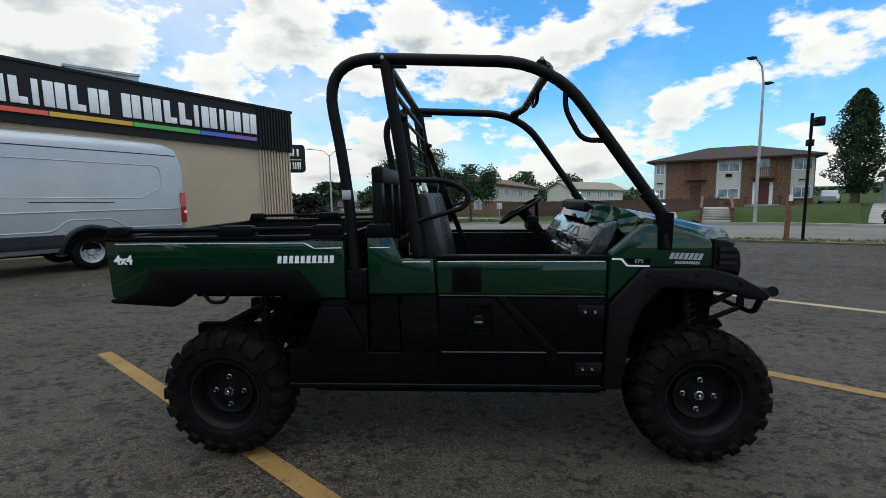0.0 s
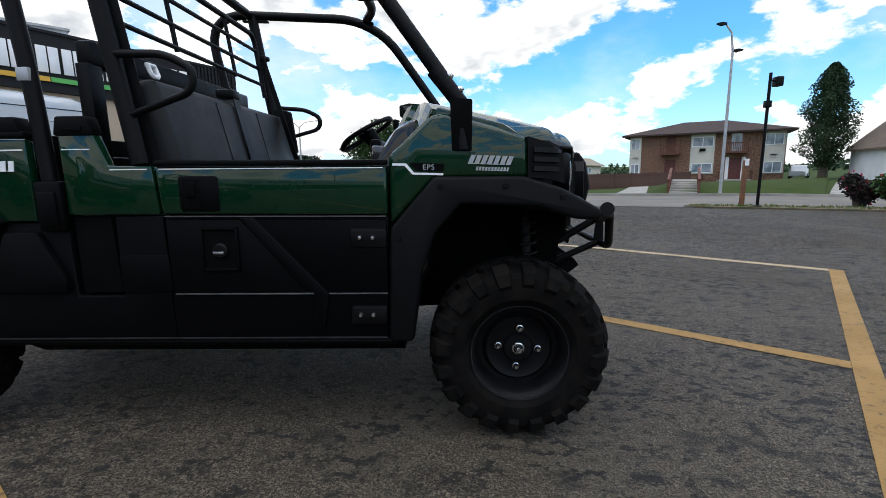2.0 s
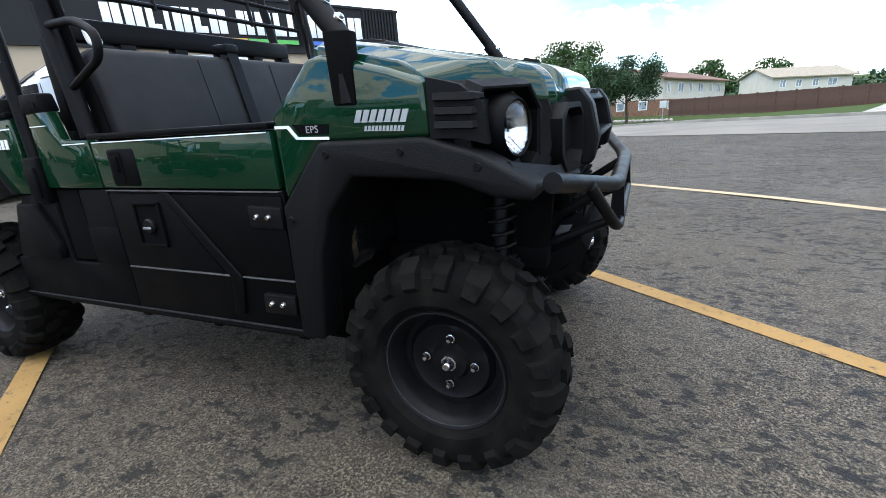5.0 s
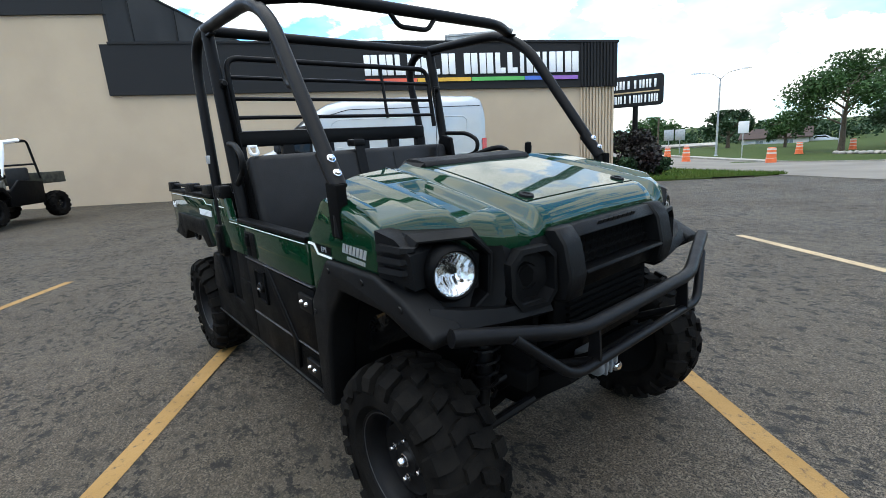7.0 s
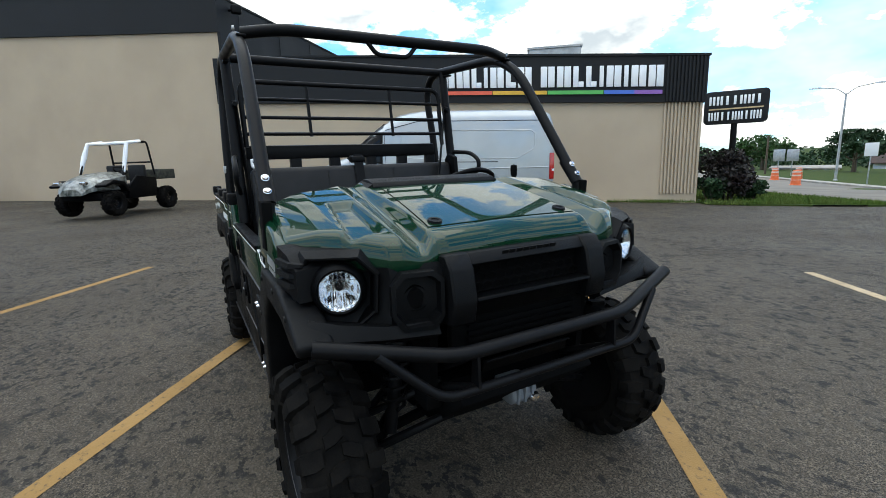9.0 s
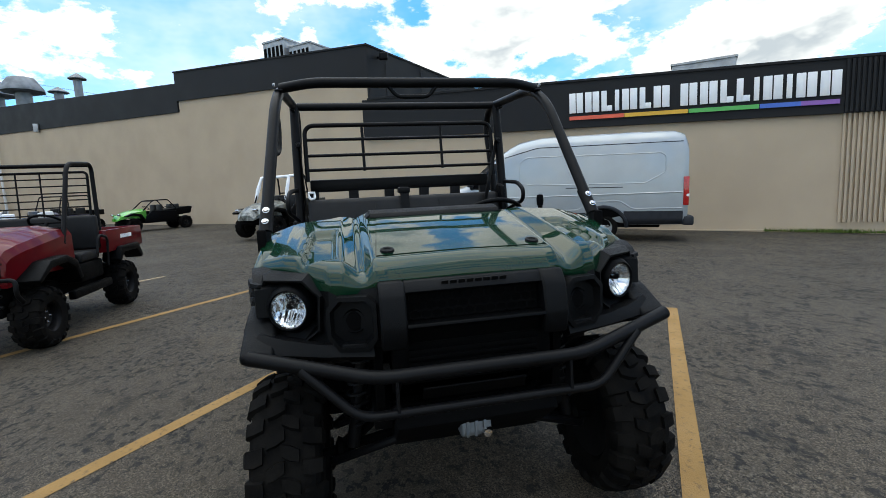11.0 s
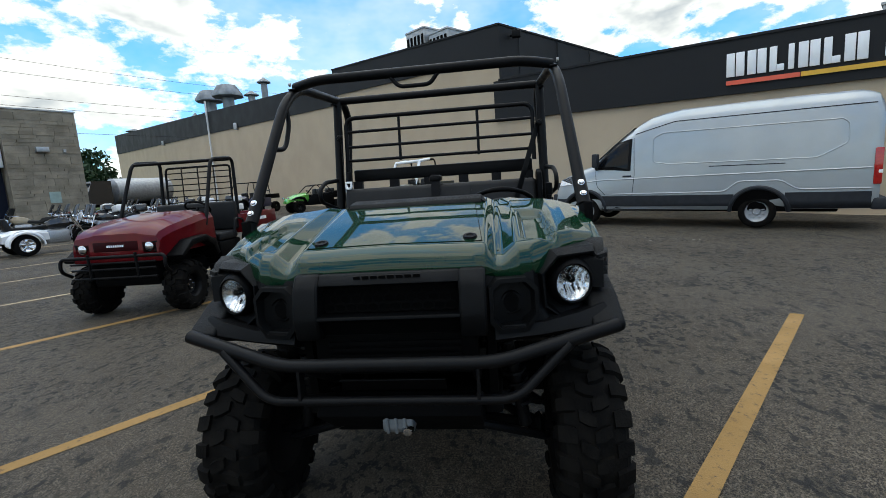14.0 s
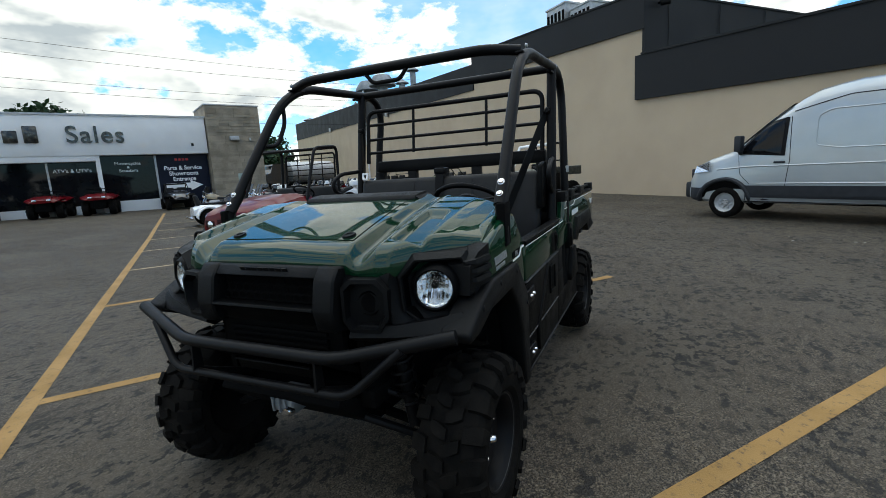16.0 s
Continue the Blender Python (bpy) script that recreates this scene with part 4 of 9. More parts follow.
    prism(bm, [(-0.030, 0), (0.030, 0), (0.030, 0.56), (-0.030, 0.56)], "x", 0.0, 0.004, m=Matrix.Translation((-1.235, -0.02, 0.86)) @ Matrix.Rotation(radians(-12), 4, "Y"))
    box(bm, (-1.42, -0.06, 1.36), (-1.33, 0.02, 1.40), 0.01)
    part("middle_belt", bm, M_STEEL, m)
    bm = BM()
    tube(bm, [(-1.362, -0.660, 1.39), (-1.35, -0.655, 1.35), (-1.348, -0.62, 1.35), (-1.36, -0.622, 1.39)], 0.009, 8, 0.015, True)
    part("belt_tongue", bm, M_WHITE, m, "white belt tongue wrap")

    # -- dash and wheel
    bm = BM()
    prism(bm, [(-0.60, 0.90), (-0.565, 1.03), (-0.49, 1.145), (-0.40, 1.20), (-0.36, 0.60), (-0.44, 0.50), (-0.50, 0.78)], "y", -0.64, 0.64, 0.03)
    part("dashboard", bm, M_GLOSS, m, "black moulded dashboard")
    M_SATIN = pbr("satin_grey_plastic", (0.03, 0.031, 0.033), scale=9, rough=0.2, coat=0.6)
    for y0, y1 in ((-0.62, -0.40), (-0.34, -0.10), (-0.04, 0.14)):
        for k in (0, 1):
            bm = BM()
            box(bm, (-0.606 + 0.03 * k, y0, 0.955 + 0.075 * k), (-0.56 + 0.04 * k, y1, 1.01 + 0.075 * k), 0.01)
            part("dash_pocket_lid", bm, M_SATIN, m)
    bm = BM()
    box(bm, (-0.735, 0.26, 1.05), (-0.67, 0.54, 1.16), 0.02)
    part("instrument_pod", bm, M_PLASTIC, m)
    tilt_m = Matrix.Translation((-0.775, 0.41, 1.215)) @ Matrix.Rotation(radians(52), 4, "Y")
    bm = BM()
    ring = [tilt_m @ Vector((0, 0.175 * math.cos(t * math.pi / 16), 0.175 * math.sin(t * math.pi / 16))) for t in range(32)]
    tube(bm, ring, 0.0155, 10, closed=True)
    for t in (0.1, math.pi - 0.1, -math.pi / 2):
        tube(bm, [tilt_m @ Vector((0.02, 0, 0)), tilt_m @ Vector((0, 0.172 * math.cos(t), 0.172 * math.sin(t)))], 0.014, 8, flat=0.6)
    bmesh.ops.recalc_face_normals(bm, faces=bm.faces)
    part("steering_wheel", bm, M_PLASTIC, m, "black three-spoke steering wheel")
    bm = BM()
    lathe(bm, [(0.001, -0.02), (0.05, -0.02), (0.06, 0.0), (0.05, 0.03), (0.03, 0.22), (0.001, 0.22)], (0, 0, 0), "x", 18)
    bmesh.ops.transform(bm, matrix=tilt_m, verts=bm.verts)
    part("steering_column", bm, M_PLASTIC, m)
    bm = BM()
    tube(bm, [(-0.62, 0.66, 1.02), (-0.63, 0.66, 1.28)], 0.014, 8)
    lathe(bm, [(0.001, -0.045), (0.018, -0.04), (0.02, 0.0), (0.018, 0.03), (0.001, 0.035)], (-0.63, 0.66, 1.31), "z", 12)
    part("gear_lever", bm, M_PLASTIC, m)

    # -- bonnet
    bm = BM()
    ny, nx = 220, 76
    g = [[bm.verts.new(hood_point(i / nx, -0.75 + 1.5 * j / ny)) for j in range(ny + 1)] for i in range(nx + 1)]
    for i in range(nx):
        for j in range(ny):
            bm.faces.new((g[i][j], g[i + 1][j], g[i + 1][j + 1], g[i][j + 1]))
    rim_v = [g[0][j] for j in range(ny + 1)] + [g[i][ny] for i in range(1, nx + 1)] + [g[nx][j] for j in range(ny - 1, -1, -1)] + [g[i][0] for i in range(nx - 1, 0, -1)]
    lows = [bm.verts.new(v.co + (Vector((-0.045, 0, -0.11)) if v.co.x < -0.335 and abs(v.co.y) < 0.74 else Vector((-0.006, 0, -0.022)))) for v in rim_v]
    k = len(rim_v)
    for i in range(k):
        bm.faces.new((rim_v[i], rim_v[(i + 1) % k], lows[(i + 1) % k], lows[i]))
    hood = part("bonnet", bm, M_GREEN, m, "glossy dark green moulded bonnet", 50)
    # raised hatch with a dark seam under it
    def hatch(x0, x1, ya, yb, dz, th):
        b2 = BM()
        n1, n2 = 20, 24
        gg = [[None] * (n2 + 1) for _ in range(n1 + 1)]
        for i in range(n1 + 1):
            for j in range(n2 + 1):
                x = x0 + (x1 - x0) * i / n1
                w = ya + (yb - ya) * i / n1
                y = -w + 2 * w * j / n2
                gg[i][j] = b2.verts.new((x, y, hood_z(x, y) + dz))
        for i in range(n1):
            for j in range(n2):
                b2.faces.new((gg[i][j], gg[i + 1][j], gg[i + 1][j + 1], gg[i][j + 1]))
        rv = [gg[0][j] for j in range(n2 + 1)] + [gg[i][n2] for i in range(1, n1 + 1)] + [gg[n1][j] for j in range(n2 - 1, -1, -1)] + [gg[i][0] for i in range(n1 - 1, 0, -1)]
        lw = [b2.verts.new(v.co - Vector((0, 0, th))) for v in rv]
        for i in range(len(rv)):
            b2.faces.new((rv[i], rv[(i + 1) % len(rv)], lw[(i + 1) % len(rv)], lw[i]))
        return b2
    part("hatch_seam", hatch(-0.3445, 0.1555, 0.2885, 0.3285, 0.0008, 0.004), M_DARK, hood)
    hp = part("bonnet_hatch", hatch(-0.342, 0.153, 0.286, 0.326, 0.0028, 0.004), M_GREEN, hood, "glossy green access hatch", 50)
    for y in (-0.283, 0.283):
        bm = BM()
        lathe(bm, [(0.001, 0.004), (0.012, 0.004), (0.014, 0.007), (0.024, 0.007), (0.027, 0.0)], (0, 0, 0), "z", 18)
        bmesh.ops.transform(bm, matrix=Matrix.Translation((0.118, y, hood_z(0.118, y) + 0.003)) @ Matrix.Rotation(radians(12), 4, "Y"), verts=bm.verts)
        part("hatch_latch", bm, M_PLASTIC, hp)
    bm = BM()
    prism(bm, [(-0.346, 1.270), (-0.362, 1.292), (-0.41, 1.304), (-0.46, 1.310), (-0.50, 1.298), (-0.50, 1.24), (-0.36, 1.23)], "y", -0.318, 0.318, 0.006)
    for s in (-1, 1):
        bm2 = [(-0.356, s * 0.316, 1.286), (-0.49, s * 0.316, 1.300), (-0.465, s * 0.372, 1.262), (-0.37, s * 0.360, 1.250)]
        lo = [bm.verts.new(p) for p in bm2]
        hi = [bm.verts.new((p[0], p[1], p[2] - 0.05)) for p in bm2]
        bm.faces.new(lo), bm.faces.new(hi)
        for i in range(4):
            bm.faces.new((lo[i], lo[(i + 1) % 4], hi[(i + 1) % 4], hi[i]))
    part("cowl", bm, M_MOULD, m, "matt black cowl strip")

    for s in (-1, 1):
        o = s * 0.787
        # wing under the bonnet's edge
        bm = BM()
        prism(bm, [(-0.492, 0.80), (-0.335, 0.972), (-0.015, 0.984), (-0.020, 1.118), (-0.12, 1.150), (-0.30, 1.198), (-0.35, 1.185), (-0.425, 1.105), (-0.492, 1.045)], "y", s * 0.735, o, 0.022, 3)
        part("front_wing", bm, M_GREEN, m, "glossy dark green front wing")
        bm = BM()
        prism(bm, [(-0.340, 1.16), (-0.325, 1.225), (-0.10, 1.165), (-0.03, 1.125), (-0.03, 1.10)], "y", s * 0.70, s * 0.757, 0.01)
        part("wing_shoulder", bm, M_GREEN, m)
        bm = BM()
        prism(bm, [(-0.478, 1.020), (-0.430, 1.020), (-0.405, 0.990), (-0.305, 0.990), (-0.305, 0.983), (-0.410, 0.983), (-0.437, 1.012), (-0.478, 1.012)], "y", o, o + s * 0.0025)
        part("pinstripe", bm, M_WHITE, m)
        bm = BM()
        prism(bm, [(-0.42, 1.022), (-0.30, 1.022), (-0.305, 0.996), (-0.395, 0.996)], "y", o, o + s * 0.0015)
        part("decal", bm, M_DARK, m)
        text_mesh("steering_mark", "EPS", 0.026, M_GALV, m, pose(-0.355, o + s * 0.0025, 1.008, 90, 0, 0 if s < 0 else 180), 0.0006, "small grey EPS lettering", 1.1)
        blocks("model_mark", m, -0.222, -0.078, 1.024, 1.054, o + s * 0.0005, 7, M_GALV, 0.002, 0.012, 0.35, "silver slanted blocks of a model mark")
        blocks("model_mark", m, -0.195, -0.085, 1.003, 1.016, o + s * 0.0005, 11, M_GALV, 0.002, 0.003, 0.5)
        # wheel-arch flare
        bm = BM()
        prism(bm, [(-0.492, 0.375), (-0.492, 0.795), (-0.338, 0.978), (-0.03, 0.990), (0.10, 0.955), (0.195, 0.905), (0.238, 0.880), (0.228, 0.845), (0.14, 0.852), (0.02, 0.888), (-0.245, 0.888), (-0.335, 0.78), (-0.385, 0.64), (-0.405, 0.375)], "y", s * 0.69, s * 0.802, 0.014, 3)
        fl = part("arch_flare", bm, M_MOULD, m, "black moulded wheel-arch flare")
        for x, z in ((-0.315, 0.945), (-0.095, 0.955), (0.10, 0.925), (-0.465, 0.76)):
            bm = BM()
            lathe(bm, [(0.001, s * 0.004), (0.009, s * 0.004), (0.011, 0.0)], (x, s * 0.802, z), "y", 12)
            part("clip", bm, M_STEEL, fl)
        # louvred panel beside the lamp
        bm = BM()
        loft(bm, [[(x, s * (0.785 - 0.25 * max(0, x + 0.0)), z) for x, z in ((-0.018, 0.985), (0.050, 0.985), (0.115, 0.97), (0.105, 1.065), (0.055, 1.105), (-0.02, 1.122))],
                  [(x, s * 0.66, z) for x, z in ((-0.018, 0.985), (0.045, 0.985), (0.105, 0.97), (0.095, 1.07), (0.05, 1.108), (-0.02, 1.122))]])
        lou = part("louvre_panel", bm, M_MOULD, m)
        for z in (1.005, 1.036, 1.067):
            bm = BM()
            loft(bm, [[(0.0, s * 0.778, z), (0.0, s * 0.800, z + 0.004), (0.0, s * 0.796, z + 0.020), (0.0, s * 0.778, z + 0.022)],
                      [(0.085, s * 0.755, z), (0.085, s * 0.778, z + 0.004), (0.085, s * 0.774, z + 0.020), (0.085, s * 0.755, z + 0.022)],
                      [(0.102, s * 0.735, z + 0.004), (0.104, s * 0.745, z + 0.008), (0.104, s * 0.742, z + 0.016), (0.102, s * 0.73, z + 0.018)]])
            part("slat", bm, M_MOULD, lou)
        # lamp pod: recess, brow, bowl, lens
        lm = Matrix.Translation((0.150, s * 0.642, 1.000)) @ Matrix.Rotation(radians(s * 16), 4, "Z")
        # six-sided recess round the lamp
        bm = BM()
        hexa = [(-0.125, 0.020), (-0.085, 0.088), (0.055, 0.092), (0.108, 0.040), (0.100, -0.070), (0.045, -0.112), (-0.070, -0.108), (-0.118, -0.060)]
        ring = []
        for dx, f in ((-0.09, 1.10), (0.000, 1.10), (0.010, 1.05), (0.006, 1.0), (-0.060, 0.86)):
            ring.append([bm.verts.new(lm @ Vector((dx - 0.45 * max(0, -y) * (dx > -0.05), -s * y * f, z * f))) for y, z in hexa])
        for A, B_ in zip(ring, ring[1:]):
            for i in range(8):
                bm.faces.new((A[i], A[(i + 1) % 8], B_[(i + 1) % 8], B_[i]))
        bm.faces.new(ring[-1])
        part("lamp_recess", bm, M_PLASTIC, m, "", 20)
        # chamfered brow over the recess
        bm = BM()
        rows = []
        for i in (6, 7, 0, 1, 2, 3, 4):
            y, z = hexa[i]
            o_ = 1.30 if z > 0 else 1.18
            back = 0.45 * max(0, -y)
            rows.append([lm @ Vector((dx - back, -s * y * f, z * f)) for dx, f in ((0.012, 1.05), (0.013, 1.11), (-0.022, o_), (-0.085, o_), (-0.085, 1.05))])
        loft(bm, rows)
        part("lamp_brow", bm, M_MOULD, m, "", 15)
        lm = lm @ Matrix.Scale(0.86, 4)
        bm = BM()
        lathe(bm, [(0.074, 0.008), (0.080, 0.012), (0.088, 0.004), (0.098, -0.015), (0.098, -0.08), (0.074, -0.03), (0.074, 0.008)], (0, 0, 0), "x", 28, False)
        bmesh.ops.transform(bm, matrix=lm, verts=bm.verts)
        hl = part("headlight", bm, M_PLASTIC, m, "round headlight in a black bezel")
        bm = BM()
        lathe(bm, [(0.010, -0.055), (0.018, -0.054), (0.026, -0.050), (0.034, -0.044), (0.042, -0.037), (0.050, -0.029), (0.057, -0.020), (0.064, -0.011), (0.070, -0.003), (0.076, 0.004)], (0, 0, 0), "x", 64, False)
        # upright flutes, crossed by two steps
        for v in bm.verts:
            if v.co.x < 0:
                v.co.x += 0.0036 * math.sin(v.co.y * 2 * math.pi / 0.0185) + (0.005 if abs(v.co.z) > 0.034 else 0.0)
        bmesh.ops.transform(bm, matrix=lm, verts=bm.verts)
        part("reflector", bm, M_MIRROR, hl, "bright fluted reflector", 45)
        bm = BM()
        lathe(bm, [(0.001, -0.006), (0.013, -0.008), (0.017, -0.016), (0.017, -0.045)], (0, 0, 0.012), "x", 14)
        bmesh.ops.transform(bm, matrix=lm, verts=bm.verts)
        part("bulb_shield", bm, M_STEEL, hl)
        bm = BM()
        lathe(bm, [(0.001, 0.020), (0.03, 0.018), (0.055, 0.012), (0.075, 0.002), (0.075, -0.001), (0.055, 0.009), (0.03, 0.015), (0.001, 0.017)], (0, 0, 0), "x", 28)
        bmesh.ops.transform(bm, matrix=lm, verts=bm.verts)
        ln = part("lens", bm, M_CLEAR, hl, "clear lens")
        ln.visible_shadow = False
        # fog lamp pod
        bm = BM()
        fm = Matrix.Translation((0.247, s * 0.425, 0.957)) @ Matrix.Rotation(radians(s * 12), 4, "Z")
        octo = [(0.072, -0.035), (0.072, 0.045), (0.04, 0.078), (-0.045, 0.078), (-0.072, 0.055), (-0.072, -0.045), (-0.045, -0.078), (0.04, -0.078)]
        outer = [bm.verts.new(fm @ Vector((0.016, y * s * 1.18, z * 1.18))) for y, z in octo]
        inner = [bm.verts.new(fm @ Vector((0.018, y * s, z))) for y, z in octo]
        deep = [bm.verts.new(fm @ Vector((-0.05, y * s * 0.8, z * 0.8))) for y, z in octo]
        back = [bm.verts.new(fm @ Vector((-0.06, y * s * 1.18, z * 1.18))) for y, z in octo]
        for A, B_ in ((outer, inner), (inner, deep), (back, outer)):
            for i in range(8):
                bm.faces.new((A[i], A[(i + 1) % 8], B_[(i + 1) % 8], B_[i]))
        bm.faces.new(deep)
        fg = part("fog_pod", bm, M_MOULD, m)
        bm = BM()
        lathe(bm, [(0.001, -0.02), (0.028, -0.022), (0.036, -0.03), (0.040, -0.02), (0.044, -0.03), (0.044, -0.05)], (0, 0, 0), "x", 20)
        bmesh.ops.transform(bm, matrix=fm, verts=bm.verts)
        part("fog_blank", bm, M_DARK, fg)
        # lower corner below the lamp
        bm = BM()
        loft(bm, [[(0.255, s * 0.36, 0.885), (0.275, s * 0.36, 0.845), (0.24, s * 0.36, 0.82), (0.05, s * 0.36, 0.84)],
                  [(0.235, s * 0.53, 0.890), (0.245, s * 0.53, 0.852), (0.22, s * 0.53, 0.835), (0.02, s * 0.53, 0.86)],
                  [(0.205, s * 0.66, 0.912), (0.225, s * 0.67, 0.868), (0.21, s * 0.66, 0.85), (0.0, s * 0.66, 0.88)],
                  [(0.160, s * 0.745, 0.930), (0.205, s * 0.785, 0.880), (0.20, s * 0.77, 0.85), (-0.02, s * 0.74, 0.90)]])
        part("corner_trim", bm, M_MOULD, m)
        # grille uprights
        bm = BM()
        prism(bm, [(0.215, 1.086), (0.268, 1.090), (0.302, 1.045), (0.322, 0.945), (0.305, 0.868), (0.18, 0.855), (0.15, 1.05)], "y", s * 0.246, s * 0.335, 0.007, 1)
        part("grille_upright", bm, M_MOULD, m)
    # fascia body
    bm = BM()
    st = [(0.0, 0.215, 1.085, 0.225, 0.228, 0.25), (0.26, 0.215, 1.085, 0.225, 0.228, 0.25), (0.30, 0.215, 1.084, 0.268, 0.28, 0.25), (0.42, 0.210, 1.078, 0.215, 0.22, 0.22),
          (0.50, 0.200, 1.075, 0.215, 0.225, 0.20), (0.555, 0.15, 1.085, 0.115, 0.125, 0.19), (0.66, 0.06, 1.105, 0.085, 0.095, 0.15), (0.735, -0.02, 1.118, 0.04, 0.055, 0.10)]
    rings = []
    for q in [*[(-a, *r) for a, *r in st[::-1]], *st[1:]]:
        y, xt, zt, xu, xm, xb = q
        rings.append([(xt, y, zt), (xu, y, 1.03), (xm, y, 0.94), (xb, y, 0.865), (-0.05, y, 0.88), (-0.05, y, zt - 0.02)])
    loft(bm, rings)
    part("front_fascia", bm, M_MOULD, m, "black moulded front fascia")
    bm = BM()
    prism(bm, [(0.215, 1.084), (0.262, 1.088), (0.288, 1.052), (0.27, 1.046), (0.23, 1.05)], "y", -0.248, 0.248, 0.006)
    tb = part("grille_bar", bm, M_MOULD, m)
    bm = BM()
    for i in range(8):
        box(bm, (-0.002, -0.118 + i * 0.030, -0.010), (0.0012, -0.094 + i * 0.030, 0.012), 0.0, Matrix.Translation((0.276, 0, 1.071)) @ Matrix.Rotation(radians(25), 4, "Y"))
    part("brand_mark", bm, M_MOULD, tb)
    bm = BM()
    prism(bm, [(0.26, 0.950), (0.318, 0.952), (0.324, 0.942), (0.296, 0.928), (0.27, 0.875), (0.25, 0.87)], "y", -0.248, 0.248, 0.003)
    part("grille_chin", bm, M_PLASTIC, m)
    # honeycomb grille
    bm = BM()
    for i in range(12):
        for j in range(4):
            y, z = -0.215 + i * 0.039, 0.970 + j * 0.028
            if j % 2:
                y += 0.0195
            if abs(y) > 0.232:
                continue
            x = 0.272 - (z - 0.95) * 0.22
            pts = [(x, y + 0.0205 * math.cos(k * math.pi / 3 + math.pi / 6), z + 0.0165 * math.sin(k * math.pi / 3 + math.pi / 6)) for k in range(6)]
            tube(bm, [Vector(p) for p in pts], 0.0024, 4, closed=True)
    part("grille_mesh", bm, M_DARK, m, "black honeycomb grille")
    bm = BM()
    box(bm, (0.232, -0.246, 0.945), (0.240, 0.246, 1.06))
    part("grille_back", bm, M_DARK, m)

    # -- bumper
    bm = BM()
    tube(bm, [(0.262, -0.765, 0.882), (0.375, -0.36, 0.805), (0.375, 0.36, 0.805), (0.262, 0.765, 0.882)], 0.0245, 14, 0.07)
    bp = part("front_bumper", bm, M_STEEL, m, "black tubular steel bumper")
    bm = BM()
    tube(bm, [(0.325, -0.60, 0.845), (0.385, -0.42, 0.675), (0.385, 0.42, 0.675), (0.325, 0.60, 0.845)], 0.0165, 12, 0.06)
    part("lower_bar", bm, M_STEEL, bp)
    for s in (-1, 1):
        bm = BM()
        tube(bm, [(0.37, s * 0.30, 0.80), (0.27, s * 0.29, 0.73), (0.10, s * 0.28, 0.62)], 0.018, 10, 0.04)
        part("stay", bm, M_STEEL, bp)
        bm = BM()
        tube(bm, [(0.38, s * 0.30, 0.68), (0.14, s * 0.29, 0.56)], 0.016, 10)
        part("stay", bm, M_STEEL, bp)
        bm = BM()
        prism(bm, [(0.355, 0.665), (0.40, 0.675), (0.395, 0.80), (0.365, 0.80)], "y", s * 0.295, s * 0.305)
        part("stay_plate", bm, M_STEEL, bp)

    # bright gear case and cross plate seen under the bumper
    bm = BM()
    prism(bm, [(0.15, 0.466), (0.255, 0.462), (0.275, 0.487), (0.265, 0.542), (0.23, 0.556), (0.15, 0.55)], "y", -0.066, 0.048, 0.010, 2)
    for y in (-0.05, -0.018, 0.014):
        box(bm, (0.23, y, 0.474), (0.281, y + 0.010, 0.542), 0.002)
    gc = part("gear_case", bm, M_VENT, m, "cast aluminium front gear case")
    bm = BM()
    lathe(bm, [(0.001, 0.018), (0.016, 0.016), (0.022, 0.006), (0.022, -0.01)], (0.272, 0.028, 0.486), "x", 14)
    part("filler_plug", bm, M_CHROME, gc)
    bm = BM()
    prism(bm, [(0.262, 0.655), (0.268, 0.70), (0.292, 0.708), (0.294, 0.702), (0.276, 0.694), (0.270, 0.655)], "y", -0.20, 0.18, 0.002)
    part("cross_plate", bm, M_PLASTIC, m)

    # -- roll cage
    for s in (-1, 1):
        bm = BM()
        tube(bm, [(-1.690, s * 0.762, 0.90), (-1.715, s * 0.755, 1.40), (-1.815, s * 0.725, 1.965), (-0.745, s * 0.728, 1.952), (-0.245, s * 0.762, 1.235)], 0.0265, 14, 0.25)
        hoop = part("side_hoop", bm, M_STEEL, m, "black bent roll-cage tube")
        d = Vector((0.5, s * 0.034, -0.717)).normalized()
        for q in (0.045, 0.105):
            p = Vector((-0.245, s * 0.762, 1.235)) - d * q
            bm = BM()
            lathe(bm, [(0.001, 0.042), (0.009, 0.041), (0.012, 0.034), (0.015, 0.033), (0.015, 0.026)], (0, 0, 0), "x", 12)
            bmesh.ops.transform(bm, matrix=Matrix.Translation(p) @ Matrix.Rotation(radians(-34.9), 4, "Y"), verts=bm.verts)
            part("cage_bolt", bm, M_CHROME, hoop, "bright bolt")
        bm = BM()
        tube(bm, [(-0.33, s * 0.757, 1.357), (-0.245, s * 0.762, 1.235)], 0.0295, 14)
        tube(bm, [(-0.247, s * 0.762, 1.24), (-0.236, s * 0.775, 1.07)], 0.024, 12)
        part("hoop_foot", bm, M_STEEL, m)
        # raised black slab whose darkness stands in for a shaded hollow
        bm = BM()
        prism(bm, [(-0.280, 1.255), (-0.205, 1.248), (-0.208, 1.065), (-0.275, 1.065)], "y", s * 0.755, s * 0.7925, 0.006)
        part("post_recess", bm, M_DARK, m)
        bm = BM()
        tube(bm, [(-1.520, s * 0.722, 1.952), (-1.385, s * 0.728, 1.02)], 0.030, 14)
        part("middle_post", bm, M_STEEL, m)
        for lo, hi in (((-1.58, s * 0.712, 1.920), (-1.42, s * 0.742, 1.932)), ((-0.87, s * 0.70, 1.928), (-0.76, s * 0.742, 1.938))):
            bm = BM()
            box(bm, lo, hi, 0.004)
